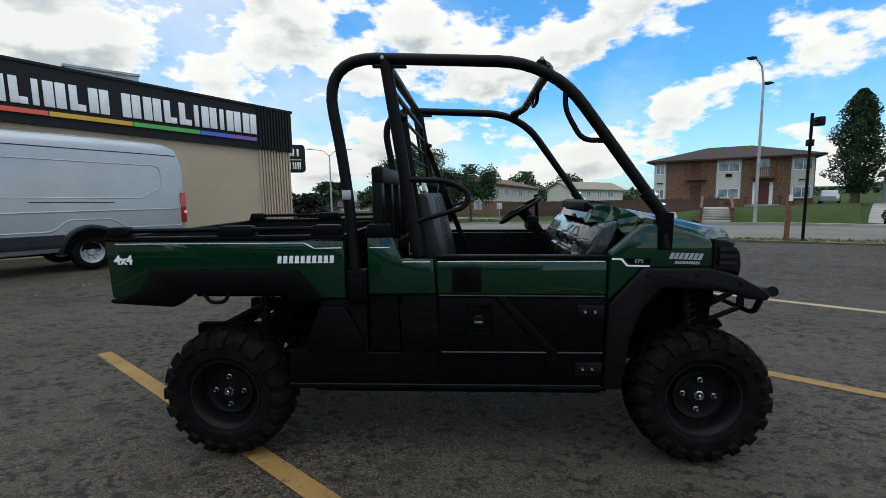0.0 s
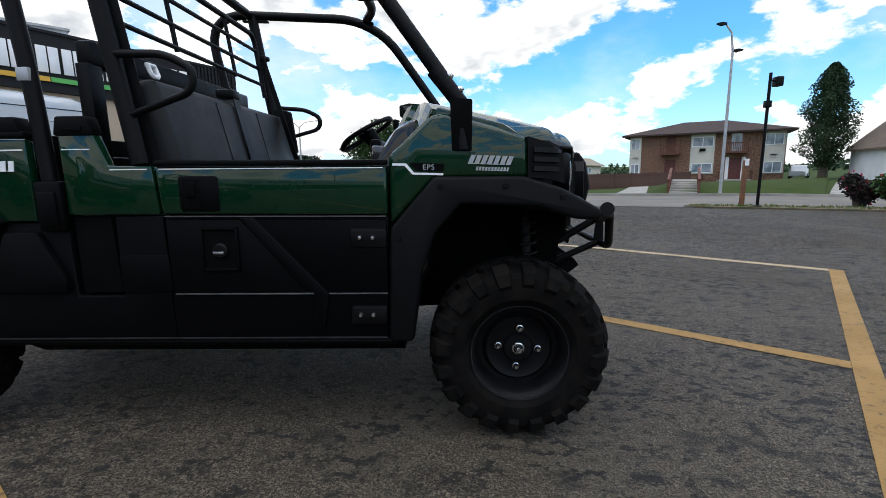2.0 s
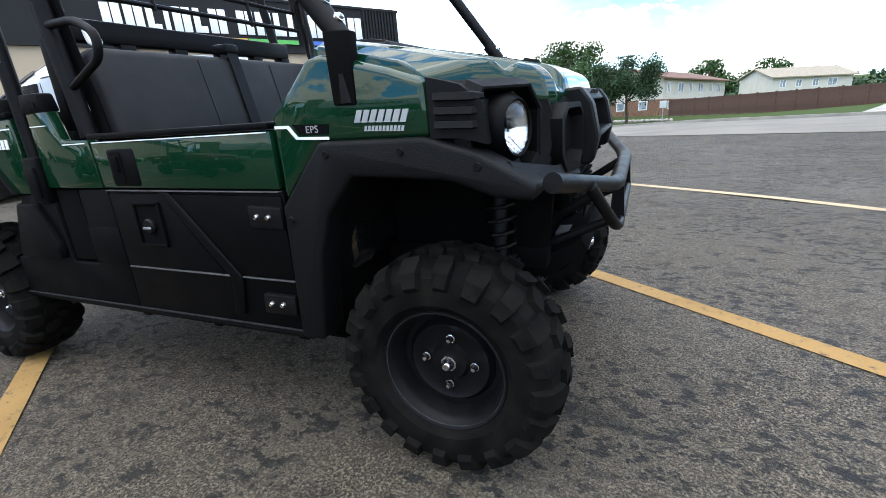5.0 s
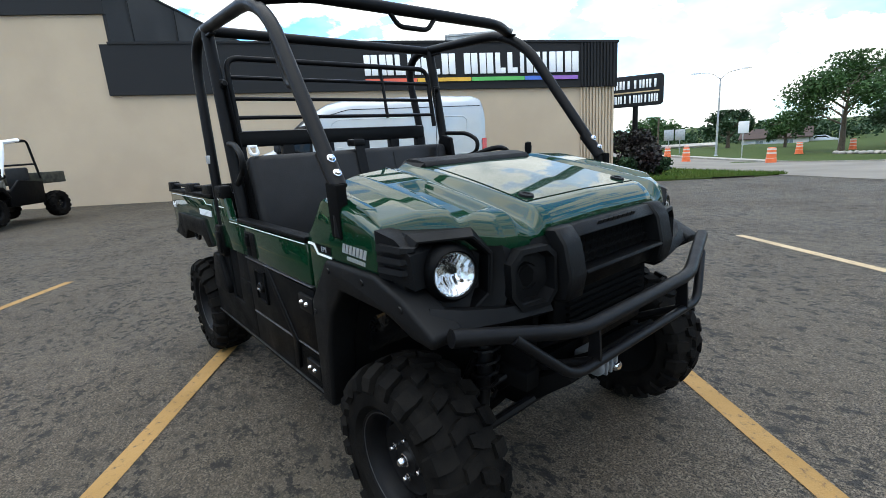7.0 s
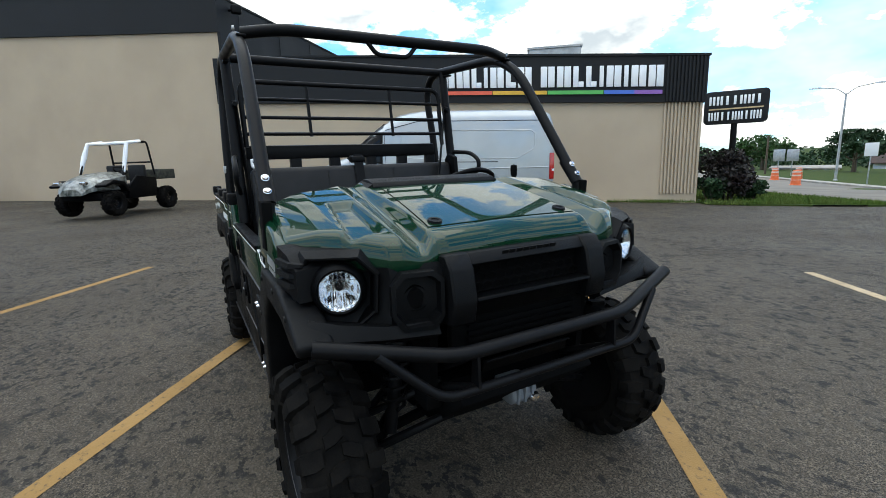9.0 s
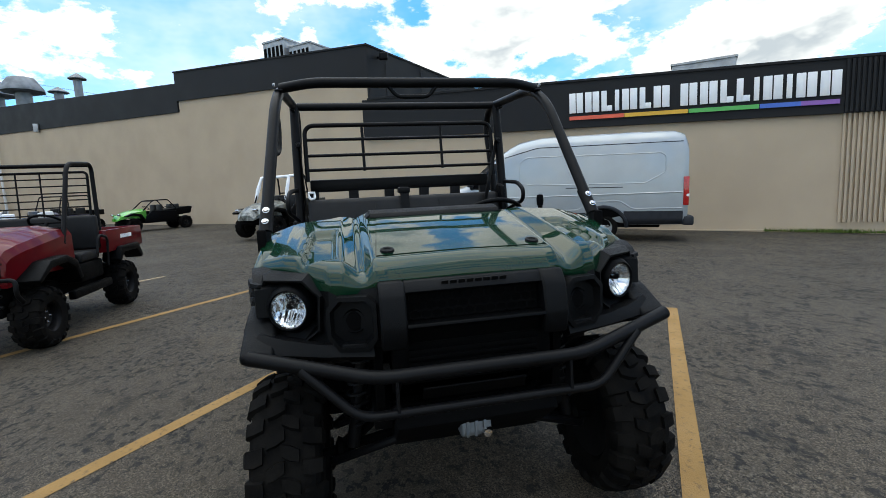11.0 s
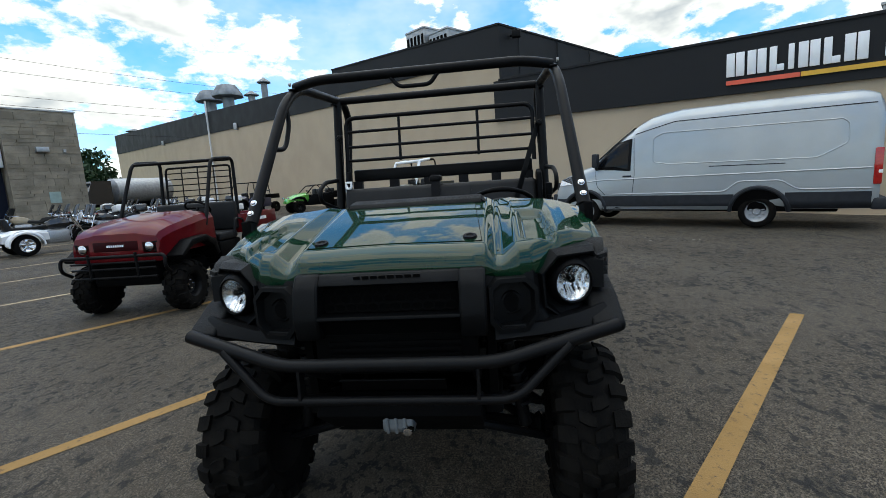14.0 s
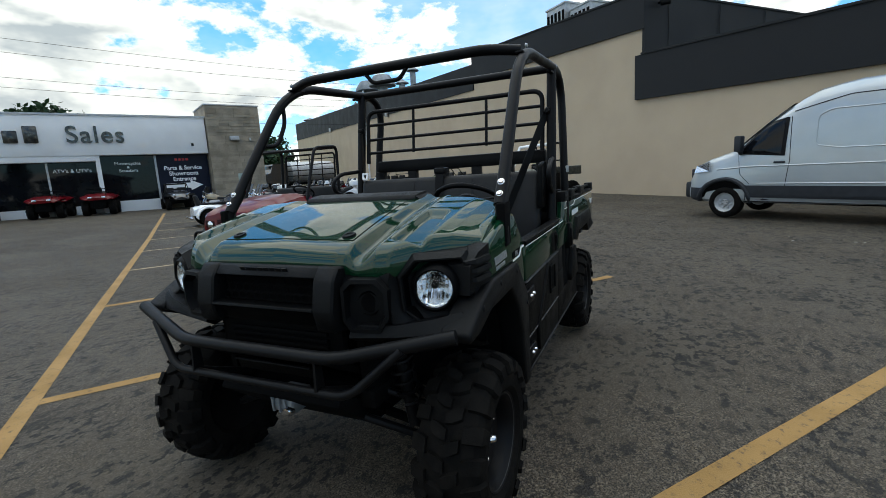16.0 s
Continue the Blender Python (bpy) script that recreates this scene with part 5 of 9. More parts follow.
            part("gusset", bm, M_STEEL, m)
        bm = BM()
        tube(bm, [(-1.425, s * 0.735, 1.408), (-1.23, s * 0.765, 1.405), (-1.135, s * 0.77, 1.355), (-1.155, s * 0.77, 1.275), (-1.385, s * 0.735, 1.195)], 0.014, 10, 0.05)
        part("side_grab_bar", bm, M_STEEL, m)
        bm = BM()
        box(bm, (-1.737, s * 0.745, 1.31), (-1.695, s * 0.7835, 1.355), 0.003)
        part("sticker", bm, M_GALV, m)
        # bolts at the joints
        for x, z in ((-0.80, 1.975), (-1.53, 1.97)):
            bm = BM()
            lathe(bm, [(0.001, s * 0.012), (0.009, s * 0.01), (0.011, 0)], (x, s * 0.742, z - 0.01), "y", 10)
            part("joint_bolt", bm, M_GALV, m)
    bm = BM()
    tube(bm, [(-0.80, -0.715, 1.948), (-0.735, -0.56, 1.962), (-0.735, 0.56, 1.962), (-0.80, 0.715, 1.948)], 0.0255, 14, 0.08)
    fr = part("front_cross_bar", bm, M_STEEL, m)
    bm = BM()
    tube(bm, [(-0.735, -0.16, 1.955), (-0.735, -0.105, 1.89), (-0.735, 0.065, 1.89), (-0.735, 0.12, 1.955)], 0.011, 10, 0.03)
    part("grab_loop", bm, M_STEEL, fr)
    bm = BM()
    tube(bm, [(-1.53, -0.70, 1.955), (-1.53, 0.70, 1.955)], 0.0255, 14)
    part("rear_cross_bar", bm, M_STEEL, m)
    bm = BM()
    tube(bm, [(-0.690, -0.735, 1.86), (-0.690, -0.725, 1.74), (-0.61, -0.725, 1.60), (-0.505, -0.745, 1.595)], 0.0125, 10, 0.05)
    part("post_grab_loop", bm, M_STEEL, m)
    # rear screen guard
    bm = BM()
    tube(bm, [(-1.455, -0.665, 1.46), (-1.50, -0.665, 1.83), (-1.50, 0.665, 1.83), (-1.455, 0.665, 1.46)], 0.015, 10, 0.07)
    sg = part("screen_guard", bm, M_STEEL, m, "black barred guard behind the seats")
    for z in (1.735, 1.63, 1.535):
        x = -1.455 - 0.045 * (z - 1.46) / 0.37
        bm = BM()
        tube(bm, [(x, -0.66, z), (x, 0.66, z)], 0.0105, 8)
        part("guard_bar", bm, M_STEEL, sg)
    for y in (-0.275, 0.285):
        bm = BM()
        tube(bm, [(-1.462, y, 1.52), (-1.50, y, 1.83)], 0.0105, 8)
        part("guard_upright", bm, M_STEEL, sg)
    settle(m, wheels, mule_fit)
    return m


def clear_mat():
    m = bpy.data.materials.new("clear_lens")
    m.use_nodes = True
    b = m.node_tree.nodes["Principled BSDF"]
    b.inputs["Base Color"].default_value = (0.95, 0.97, 0.98, 1)
    b.inputs["Roughness"].default_value = 0.02
    b.inputs["Transmission Weight"].default_value = 1.0
    b.inputs["IOR"].default_value = 1.2
    return m


M_CLEAR = clear_mat()
M_GLOSS = pbr("gloss_black_plastic", (0.004, 0.0042, 0.0046), scale=9, rough=0.25, coat=0.8, spec=0.1)
M_MIRROR = pbr("lamp_mirror", (0.78, 0.79, 0.80), (0.60, 0.61, 0.63), scale=30, rough=0.16, metal=1.0)
mule()

# ---- silver van by the wall; x forward, left side towards the lot ----
def van():
    m = thing("panel_van", pose(-8.726, 8.146, -0.15, 0, -1.03, 239.0), "silver high-roof panel van parked beside the tan wall", "van")
    top = [(0.0, 2.28), (0.06, 2.48), (0.25, 2.575), (1.2, 2.60), (3.2, 2.60), (3.75, 2.53), (4.15, 2.33), (4.55, 2.03), (5.0, 1.66), (5.22, 1.475), (5.45, 1.39), (5.75, 1.27), (5.95, 1.10), (6.06, 0.85), (6.10, 0.60)]
    bot = [(0.0, 0.52), (0.06, 0.42), (5.6, 0.34), (5.95, 0.36), (6.10, 0.45)]
    wid = [(0.0, 0.94), (0.10, 1.0), (0.4, 1.02), (4.6, 1.02), (5.2, 0.99), (5.6, 0.95), (5.9, 0.85), (6.06, 0.70), (6.10, 0.6)]
    shp = [(0, 0.90), (0.05, 0.985), (0.18, 1.0), (0.36, 1.0), (0.55, 0.985), (0.80, 0.945), (0.90, 0.90), (0.965, 0.80), (0.99, 0.6), (1.0, 0.0)]

    def side_y(x, z):
        b_, t = lerp_table(bot, x), lerp_table(top, x)
        return lerp_table(wid, x) * lerp_table(shp, (z - b_) / (t - b_))
    xs = [0, 0.03, 0.08, 0.16, 0.3, 0.6, 1.0, 1.6, 2.2, 2.8, 3.2, 3.5, 3.8, 4.05, 4.3, 4.6, 4.9, 5.1, 5.25, 5.45, 5.65, 5.8, 5.92, 6.0, 6.06, 6.1]
    fr = [0, 0.03, 0.07, 0.14, 0.25, 0.36, 0.46, 0.56, 0.66, 0.75, 0.83, 0.89, 0.93, 0.96, 0.98, 0.993]
    rings = []
    for x in xs:
        b_, t, w = lerp_table(bot, x), lerp_table(top, x), lerp_table(wid, x)
        half = [(w * lerp_table(shp, f), b_ + (t - b_) * f) for f in fr]
        rings.append([(x, y, z) for y, z in half] + [(x, 0, t)] + [(x, -y, z) for y, z in half[::-1]])
    bm = BM()
    loft(bm, rings)
    body = part("body", bm, M_VAN, m, "silver painted body", 32)

    def patch(name, pts, mat, out=0.006, parent=m, label="", sides=(1, -1), inn=0.03):
        for s in sides:
            b2 = BM()
            a = [b2.verts.new((x, s * (side_y(x, z) + out), z)) for x, z in pts]
            c = [b2.verts.new((x, s * (side_y(x, z) - inn), z)) for x, z in pts]
            b2.faces.new(a), b2.faces.new(c[::-1])
            for i in range(len(pts)):
                b2.faces.new((a[i], a[(i + 1) % len(pts)], c[(i + 1) % len(pts)], c[i]))
            part(name, b2, mat, parent, label)

    def skin(name, pts, mat, out, label=""):
        """A pane that follows the curve of the body inside a convex outline."""
        zs = [q[1] for q in pts]
        z0, z1 = min(zs), max(zs)
        for s in (1, -1):
            b2 = BM()
            outer, inner = [], []
            for k in range(13):
                z = z0 + (z1 - z0) * min(max(k / 12, 0.002), 0.998)
                cut = []
                for p, q in zip(pts, pts[1:] + pts[:1]):
                    if (p[1] - z) * (q[1] - z) <= 0 and p[1] != q[1]:
                        cut.append(p[0] + (q[0] - p[0]) * (z - p[1]) / (q[1] - p[1]))
                xr = [min(cut) + (max(cut) - min(cut)) * i / 10 for i in range(11)]
                outer.append([b2.verts.new((x, s * (side_y(x, z) + out), z)) for x in xr])
                inner.append([b2.verts.new((x, s * (side_y(x, z) - 0.02), z)) for x in xr])
            for k in range(12):
                for i in range(10):
                    b2.faces.new((outer[k][i], outer[k][i + 1], outer[k + 1][i + 1], outer[k + 1][i]))
                for i in (0, 10):
                    b2.faces.new((outer[k][i], outer[k + 1][i], inner[k + 1][i], inner[k][i]))
            for k in (0, 12):
                for i in range(10):
                    b2.faces.new((outer[k][i], outer[k][i + 1], inner[k][i + 1], inner[k][i]))
            bmesh.ops.recalc_face_normals(b2, faces=b2.faces[:])
            part(name, b2, mat, m, label)

    def bead(name, pts, r, mat, closed=False, fil=0.08, out=0.001):
        for s in (1, -1):
            b2 = BM()
            line_ = rounded([Vector((x, 0, z)) for x, z in pts], fil)
            fine = []
            for p, q in zip(line_, line_[1:]):
                n = max(1, int((q - p).length / 0.15))
                fine += [p.lerp(q, i / n) for i in range(n)]
            fine.append(line_[-1])
            tube(b2, [Vector((p.x, s * (side_y(p.x, p.z) + out), p.z)) for p in fine], r, 6)
            part(name, b2, mat, m)
    M_CLAD = pbr("dark_blue_grey_cladding", (0.010, 0.0125, 0.018), (0.0075, 0.0095, 0.0135), scale=6, rough=0.6, bump=0.2)
    # lower cladding between the wheels and at the ends
    for x0, x1, z1 in ((0.10, 1.28, 0.74), (2.12, 4.92, 0.72), (5.74, 6.0, 0.66)):
        for s in (1, -1):
            b2 = BM()
            rings = []
            for i in range(9):
                x = x0 + (x1 - x0) * i / 8
                zs = [lerp_table(bot, x) + 0.01 + (z1 - lerp_table(bot, x) - 0.01) * q / 6 for q in range(7)]
                rings.append([(x, s * (side_y(x, z) + 0.018), z) for z in zs] + [(x, s * (side_y(x, z) - 0.02), z) for z in zs[::-1]])
            loft(b2, rings)
            part("cladding", b2, M_CLAD, m)
    patch("sill_strip", [(2.2, 0.40), (4.9, 0.40), (4.9, 0.475), (2.2, 0.475)], M_VAN, 0.035)
    for cx in (1.70, 5.32):
        arch = [(cx + 0.47 * math.cos(a * math.pi / 14), 0.36 + 0.47 * math.sin(a * math.pi / 14)) for a in range(15)]
        # black sheet over the closed body stands in for the arch's shade
        patch("wheel_well", arch, M_DARK, 0.022)
        for s in (1, -1):
            b2 = BM()
            ring = [(cx + 0.49 * math.cos(a * math.pi / 14), 0.36 + 0.49 * math.sin(a * math.pi / 14)) for a in range(15)]
            tube(b2, [Vector((x, s * (side_y(x, min(z, 1.0)) + 0.012), z)) for x, z in ring], 0.045, 8)
            part("arch_trim", b2, M_CLAD, m)
    # windows
    skin("side_window", [(4.30, 1.33), (5.02, 1.36), (5.06, 1.42), (4.60, 1.86), (4.46, 1.95), (4.28, 1.96)], M_GLASS, 0.022, "dark side window")
    skin("window_seal", [(4.24, 1.29), (5.08, 1.32), (5.13, 1.42), (4.63, 1.91), (4.48, 2.0), (4.22, 2.01)], M_STEEL, 0.015)
    patch("window_pillar", [(4.80, 1.34), (4.83, 1.34), (4.83, 1.62), (4.80, 1.65)], M_STEEL, 0.026)
    b2 = BM()
    ws = []
    for x in (4.22, 4.3, 4.45, 4.6, 4.75, 4.9, 5.0, 5.1, 5.17):
        b_, t, w = lerp_table(bot, x), lerp_table(top, x), lerp_table(wid, x)
        half = [(w * lerp_table(shp, f) + 0.006, b_ + (t - b_) * f + 0.018) for f in (0.945, 0.965, 0.98, 0.993)]
        ws.append([(x + 0.012, y, z) for y, z in half] + [(x + 0.012, 0, t + 0.02)] + [(x + 0.012, -y, z) for y, z in half[::-1]])
    loft(b2, ws, closed=False)
    part("windscreen", b2, M_GLASS, m)
    # pressed panels, seams
    bead("panel_bead", [(0.55, 2.05), (3.55, 2.08), (3.75, 1.98), (3.75, 1.46), (3.4, 1.40), (0.85, 1.38), (0.45, 1.62), (0.45, 1.98), (0.55, 2.05)], 0.011, M_VAN)
    bead("roof_seam", [(0.12, 2.28), (3.3, 2.30), (4.15, 2.10)], 0.010, M_CLAD)
    bead("belt_crease", [(0.12, 1.16), (4.9, 1.10), (5.5, 1.05)], 0.016, M_VAN)
    bead("lower_crease", [(0.12, 0.80), (1.1, 0.80), (1.35, 0.98), (2.05, 0.98), (2.3, 0.78), (4.7, 0.76)], 0.014, M_VAN)
    bead("vent_line", [(1.3, 1.30), (2.6, 1.31)], 0.010, M_CLAD)
    bead("door_gap", [(4.18, 2.02), (4.15, 1.2), (4.20, 0.72)], 0.006, M_DARK, fil=0)
    bead("door_gap", [(5.12, 1.38), (5.05, 0.95), (4.85, 0.75)], 0.006, M_DARK, fil=0.05)
    for s in (1, -1):
        b2 = BM()
        box(b2, (4.22, s * 1.02 - 0.02, 1.15), (4.42, s * 1.02 + 0.02, 1.19), 0.012)
        part("door_handle", b2, M_CLAD, m)
        b2 = BM()
        box(b2, (4.98, s * 1.10 - 0.10, 1.40), (5.12, s * 1.10 + 0.10, 1.72), 0.03)
        tube(b2, [(5.05, s * 0.98, 1.36), (5.05, s * 1.08, 1.42)], 0.04, 8)
        part("door_mirror", b2, M_CLAD, m)
        b2 = BM()
        loft(b2, [[(5.62, s * 0.965, 1.02), (5.62, s * 0.955, 1.22), (5.62, s * 0.90, 1.22), (5.62, s * 0.90, 1.02)], [(5.93, s * 0.83, 0.98), (5.90, s * 0.80, 1.13), (5.86, s * 0.74, 1.13), (5.88, s * 0.74, 0.98)]])
        part("headlight", b2, M_CHROME, m, "clear van headlight")
        b2 = BM()
        box(b2, (-0.012, s * 0.955 - 0.05, 0.86), (0.10, s * 0.955 + 0.056, 1.50), 0.02)
        part("tail_light", b2, M_REDLENS, m, "tall red tail light")
        b2 = BM()
        box(b2, (-0.016, s * 0.955 - 0.030, 1.05), (0.05, s * 0.955 + 0.059, 1.12), 0.015)
        part("reverse_lamp", b2, M_WHITE, m)
    b2 = BM()
    box(b2, (-0.14, -0.98, 0.40), (0.10, 0.98, 0.62), 0.04)
    part("rear_bumper", b2, M_CLAD, m)
    b2 = BM()
    box(b2, (5.98, -0.72, 0.42), (6.14, 0.72, 0.78), 0.05)
    part("front_bumper", b2, M_CLAD, m)
    b2 = BM()
    box(b2, (6.02, -0.55, 0.86), (6.09, 0.55, 1.06), 0.02)
    part("grille", b2, M_CLAD, m)
    b2 = BM()
    lathe(b2, [(0.215, -0.11), (0.25, -0.125), (0.31, -0.12), (0.345, -0.09), (0.352, 0), (0.345, 0.09), (0.30, 0.11), (0.215, 0.11)], n=36, cap=False)
    vty = meshed("tyre", b2, M_RUBBER)
    b2 = BM()
    lathe(b2, [(0.001, -0.07), (0.06, -0.075), (0.075, -0.06), (0.085, -0.03), (0.17, -0.05), (0.20, -0.09), (0.225, -0.115), (0.225, 0.1), (0.001, 0.1)], n=36)
    for i in range(8):
        a = i * math.pi / 4
        box(b2, (-0.022, -0.066, 0.09), (0.022, -0.03, 0.15), 0.008, Matrix.Rotation(a, 4, "Y"))
    vrim = meshed("wheel", b2, M_GALV)
    nt = nut_mesh(0.012, 0.02)
    wheels = []
    for x in (1.93, 5.68):
        wheels.append(wheel(m, pose(x, 0.90, 0.35, 0, 20, 180), vty, vrim, nt, None, 5, 0.05, -0.07))
        wheels.append(wheel(m, pose(x, -0.90, 0.35, 0, 10, 0), vty, vrim, nt, None, 5, 0.05, -0.07))
    b2 = BM()
    box(b2, (0.5, -0.6, 0.32), (5.4, 0.6, 0.46), 0.03)
    part("underframe", b2, M_DARK, m)
    # long-wheelbase body with a long tail and high roof
    settle(m, wheels, lambda p: Vector((ramped([(-0.3, -0.3), (0, 0), (1.70, 1.93), (5.32, 5.68), (6.10, 6.70), (6.4, 7.0)], p.x), p.y, p.z + 0.08 * max(0, p.z - 0.5))))
    return m


van()


# ---- other small vehicles ----
def soft_wheel(parent, x, y, r, w, tyre, rim, nut, n=4):
    wheel(parent, pose(x, y, r, 0, 17, 0 if y < 0 else 180), tyre, rim, nut, None, n, r * 0.17, -w * 0.4)


def cage_side(m, pts, r, mat, name="cage_tube"):
    for s in (-1, 1):
        bm = BM()
        tube(bm, [(x, s * y, z) for x, y, z in pts], r, 10, 0.12)
        part(name, bm, mat, m)


def red_mule():
    """Older red utility vehicle; x forward, front axle over its origin."""
    m = thing("utility_vehicle", pose(-3.40, -3.99, 0, 0, 0, 3.6), "older dark red utility vehicle with black brush guard and cage", "utility vehicle")
    ty, rm, nt = tyre_mesh(0.305, 0.115, 0.14, 15), rim_mesh(M_STEEL, 0.14), nut_mesh(0.010, 0.018)
    for x in (0.10, -1.87):
        for y in (-0.56, 0.56):
            soft_wheel(m, x, y, 0.305, 0.115, ty, rm, nt)
    bm = BM()
    rows = [(-0.62, 0.60, 0.70, 1.17), (-0.35, 0.62, 0.72, 1.16), (0.0, 0.60, 0.72, 1.11), (0.22, 0.56, 0.70, 1.065), (0.36, 0.53, 0.67, 1.02), (0.41, 0.52, 0.66, 0.975), (0.425, 0.515, 0.66, 0.90)]
    loft(bm, [[(x, -w, zb), (x, -w, zt - 0.10), (x, -w * 0.93, zt - 0.03), (x, -w * 0.55, zt), (x, -w * 0.50, zt + 0.012), (x, w * 0.50, zt + 0.012), (x, w * 0.55, zt), (x, w * 0.93, zt - 0.03), (x, w, zt - 0.10), (x, w, zb)] for x, w, zb, zt in rows])
    hood = part("bonnet", bm, M_RED, m, "glossy dark red bonnet", 25)
    for s in (-1, 1):
        bm = BM()
        lathe(bm, [(0.001, 0.012), (0.04, 0.008), (0.052, 0.0), (0.052, -0.05)], (0.43, s * 0.40, 0.83), "x", 18)
        part("headlight", bm, M_CHROME, m, "small round headlight")
        bm = BM()
        box(bm, (0.33, s * 0.40 - 0.10, 0.74), (0.425, s * 0.40 + 0.10, 0.90), 0.02)
        part("lamp_housing", bm, M_PLASTIC, m)
        bm = BM()
        prism(bm, [(-0.48, 0.60), (-0.40, 0.80), (-0.20, 0.88), (0.12, 0.86), (0.36, 0.70), (0.33, 0.66), (0.10, 0.78), (-0.18, 0.80), (-0.34, 0.72), (-0.40, 0.58)], "y", s * 0.48, s * 0.73, 0.02)
        part("front_mudguard", bm, M_PLASTIC, m)
        bm = BM()
        prism(bm, [(-2.35, 0.62), (-2.22, 0.83), (-1.58, 0.83), (-1.50, 0.66), (-1.55, 0.62), (-1.68, 0.74), (-2.12, 0.74), (-2.27, 0.60)], "y", s * 0.50, s * 0.72, 0.02)
        part("rear_mudguard", bm, M_PLASTIC, m)
        bm = BM()
        box(bm, (-2.50, s * 0.65 - 0.02, 0.80), (-1.32, s * 0.65 + 0.02, 1.06), 0.01)
        part("bed_side", bm, M_RED, m, "red cargo bed side")
        blocks("brand_mark", m, -2.10, -1.72, 0.93, 0.98, s * 0.672, 8, M_WHITE)
        bm = BM()
        box(bm, (-1.35, s * 0.62 - 0.04, 0.36), (-0.40, s * 0.62 + 0.04, 0.46), 0.02)
        part("side_step", bm, M_PLASTIC, m)
        bm = BM()
        tube(bm, [(-1.28, s * 0.66, 0.62), (-1.30, s * 0.68, 0.98), (-1.05, s * 0.68, 1.02), (-0.98, s * 0.68, 0.80)], 0.015, 8, 0.08)
        part("hip_bar", bm, M_STEEL, m)
    bm = BM()
    box(bm, (-2.52, -0.66, 0.78), (-1.30, 0.66, 0.82), 0.005)
    box(bm, (-2.53, -0.66, 0.80), (-2.49, 0.66, 1.06), 0.008)
    box(bm, (-1.34, -0.66, 0.80), (-1.30, 0.66, 1.06), 0.008)
    part("bed_floor", bm, M_RED, m)
    # recess shade put in as a darker red; the panel stands flush
    bm = BM()
    box(bm, (0.34, -0.27, 0.79), (0.431, 0.27, 0.905), 0.012)
    part("grille", bm, pbr("shaded_red_plastic", (0.030, 0.0016, 0.0028), (0.022, 0.0013, 0.0022), scale=5, rough=0.5, spec=0.1), m, "red nose panel darkened as if recessed")
    blocks_bm = BM()
    for i in range(8):
        box(blocks_bm, (0.432, -0.10 + i * 0.026, 0.84), (0.437, -0.082 + i * 0.026, 0.865))
    part("brand_mark", blocks_bm, M_WHITE, m)
    bm = BM()
    box(bm, (-0.35, -0.40, 0.36), (0.34, 0.40, 0.72), 0.04)
    box(bm, (-2.3, -0.36, 0.36), (-0.35, 0.36, 0.56), 0.03)
    part("chassis", bm, M_DARK, m)
    bm = BM()
    box(bm, (-1.30, -0.60, 0.50), (-0.72, 0.60, 0.72), 0.03)
    part("seat_base", bm, M_PLASTIC, m)
    bm = BM()
    box(bm, (-1.25, -0.60, 0.72), (-0.76, 0.60, 0.84), 0.04, seg=3)
    part("seat_cushion", bm, M_VINYL, m)
    bm = BM()
    box(bm, (-1.33, -0.60, 0.84), (-1.22, 0.60, 1.26), 0.035, seg=3)
    part("seat_back", bm, M_VINYL, m)
    bm = BM()
    prism(bm, [(-0.70, 0.70), (-0.66, 1.02), (-0.58, 1.15), (-0.50, 1.16), (-0.48, 0.60)], "y", -0.58, 0.58, 0.015)
    part("dashboard", bm, M_PLASTIC, m)
    tm = Matrix.Translation((-0.80, 0.30, 1.20)) @ Matrix.Rotation(radians(55), 4, "Y")
    bm = BM()
    tube(bm, [tm @ Vector((0, 0.16 * math.cos(t * math.pi / 12), 0.16 * math.sin(t * math.pi / 12))) for t in range(24)], 0.014, 8, closed=True)
    tube(bm, [tm @ Vector((0, -0.16, 0)), tm @ Vector((0, 0.16, 0))], 0.012, 6)
    tube(bm, [tm @ Vector((0, 0, 0)), tm @ Vector((0.25, 0, 0))], 0.02, 8)
    part("steering_wheel", bm, M_PLASTIC, m)
    cage_side(m, [(-0.42, 0.60, 0.98), (-0.82, 0.56, 1.86), (-1.42, 0.56, 1.90), (-1.36, 0.58, 0.98)], 0.024, M_STEEL)
    for x, z in ((-0.84, 1.84), (-1.40, 1.88)):
        bm = BM()
        tube(bm, [(x, -0.56, z), (x, 0.56, z)], 0.022, 10)
        part("cross_tube", bm, M_STEEL, m)
    bm = BM()
    tube(bm, [(-1.39, -0.50, 1.22), (-1.44, -0.50, 1.80), (-1.44, 0.50, 1.80), (-1.39, 0.50, 1.22)], 0.016, 8, 0.06)
    sg = part("screen_guard", bm, M_STEEL, m)
    for i in range(6):
        z = 1.28 + i * 0.088
        bm = BM()
        tube(bm, [(-1.40, -0.50, z), (-1.40, 0.50, z)], 0.009, 6)
        part("guard_bar", bm, M_STEEL, sg)
    for y in (-0.25, 0, 0.25):
        bm = BM()
        tube(bm, [(-1.40, y, 1.24), (-1.43, y, 1.80)], 0.009, 6)
        part("guard_upright", bm, M_STEEL, sg)
    bm = BM()
    tube(bm, [(0.40, -0.60, 0.52), (0.52, -0.62, 0.60), (0.50, -0.62, 0.74), (0.50, 0.62, 0.74), (0.52, 0.62, 0.60), (0.40, 0.60, 0.52)], 0.02, 10, 0.06)
    bg = part("brush_guard", bm, M_STEEL, m, "black tubular brush guard")
    for z in (0.50, 0.60, 0.67):
        bm = BM()
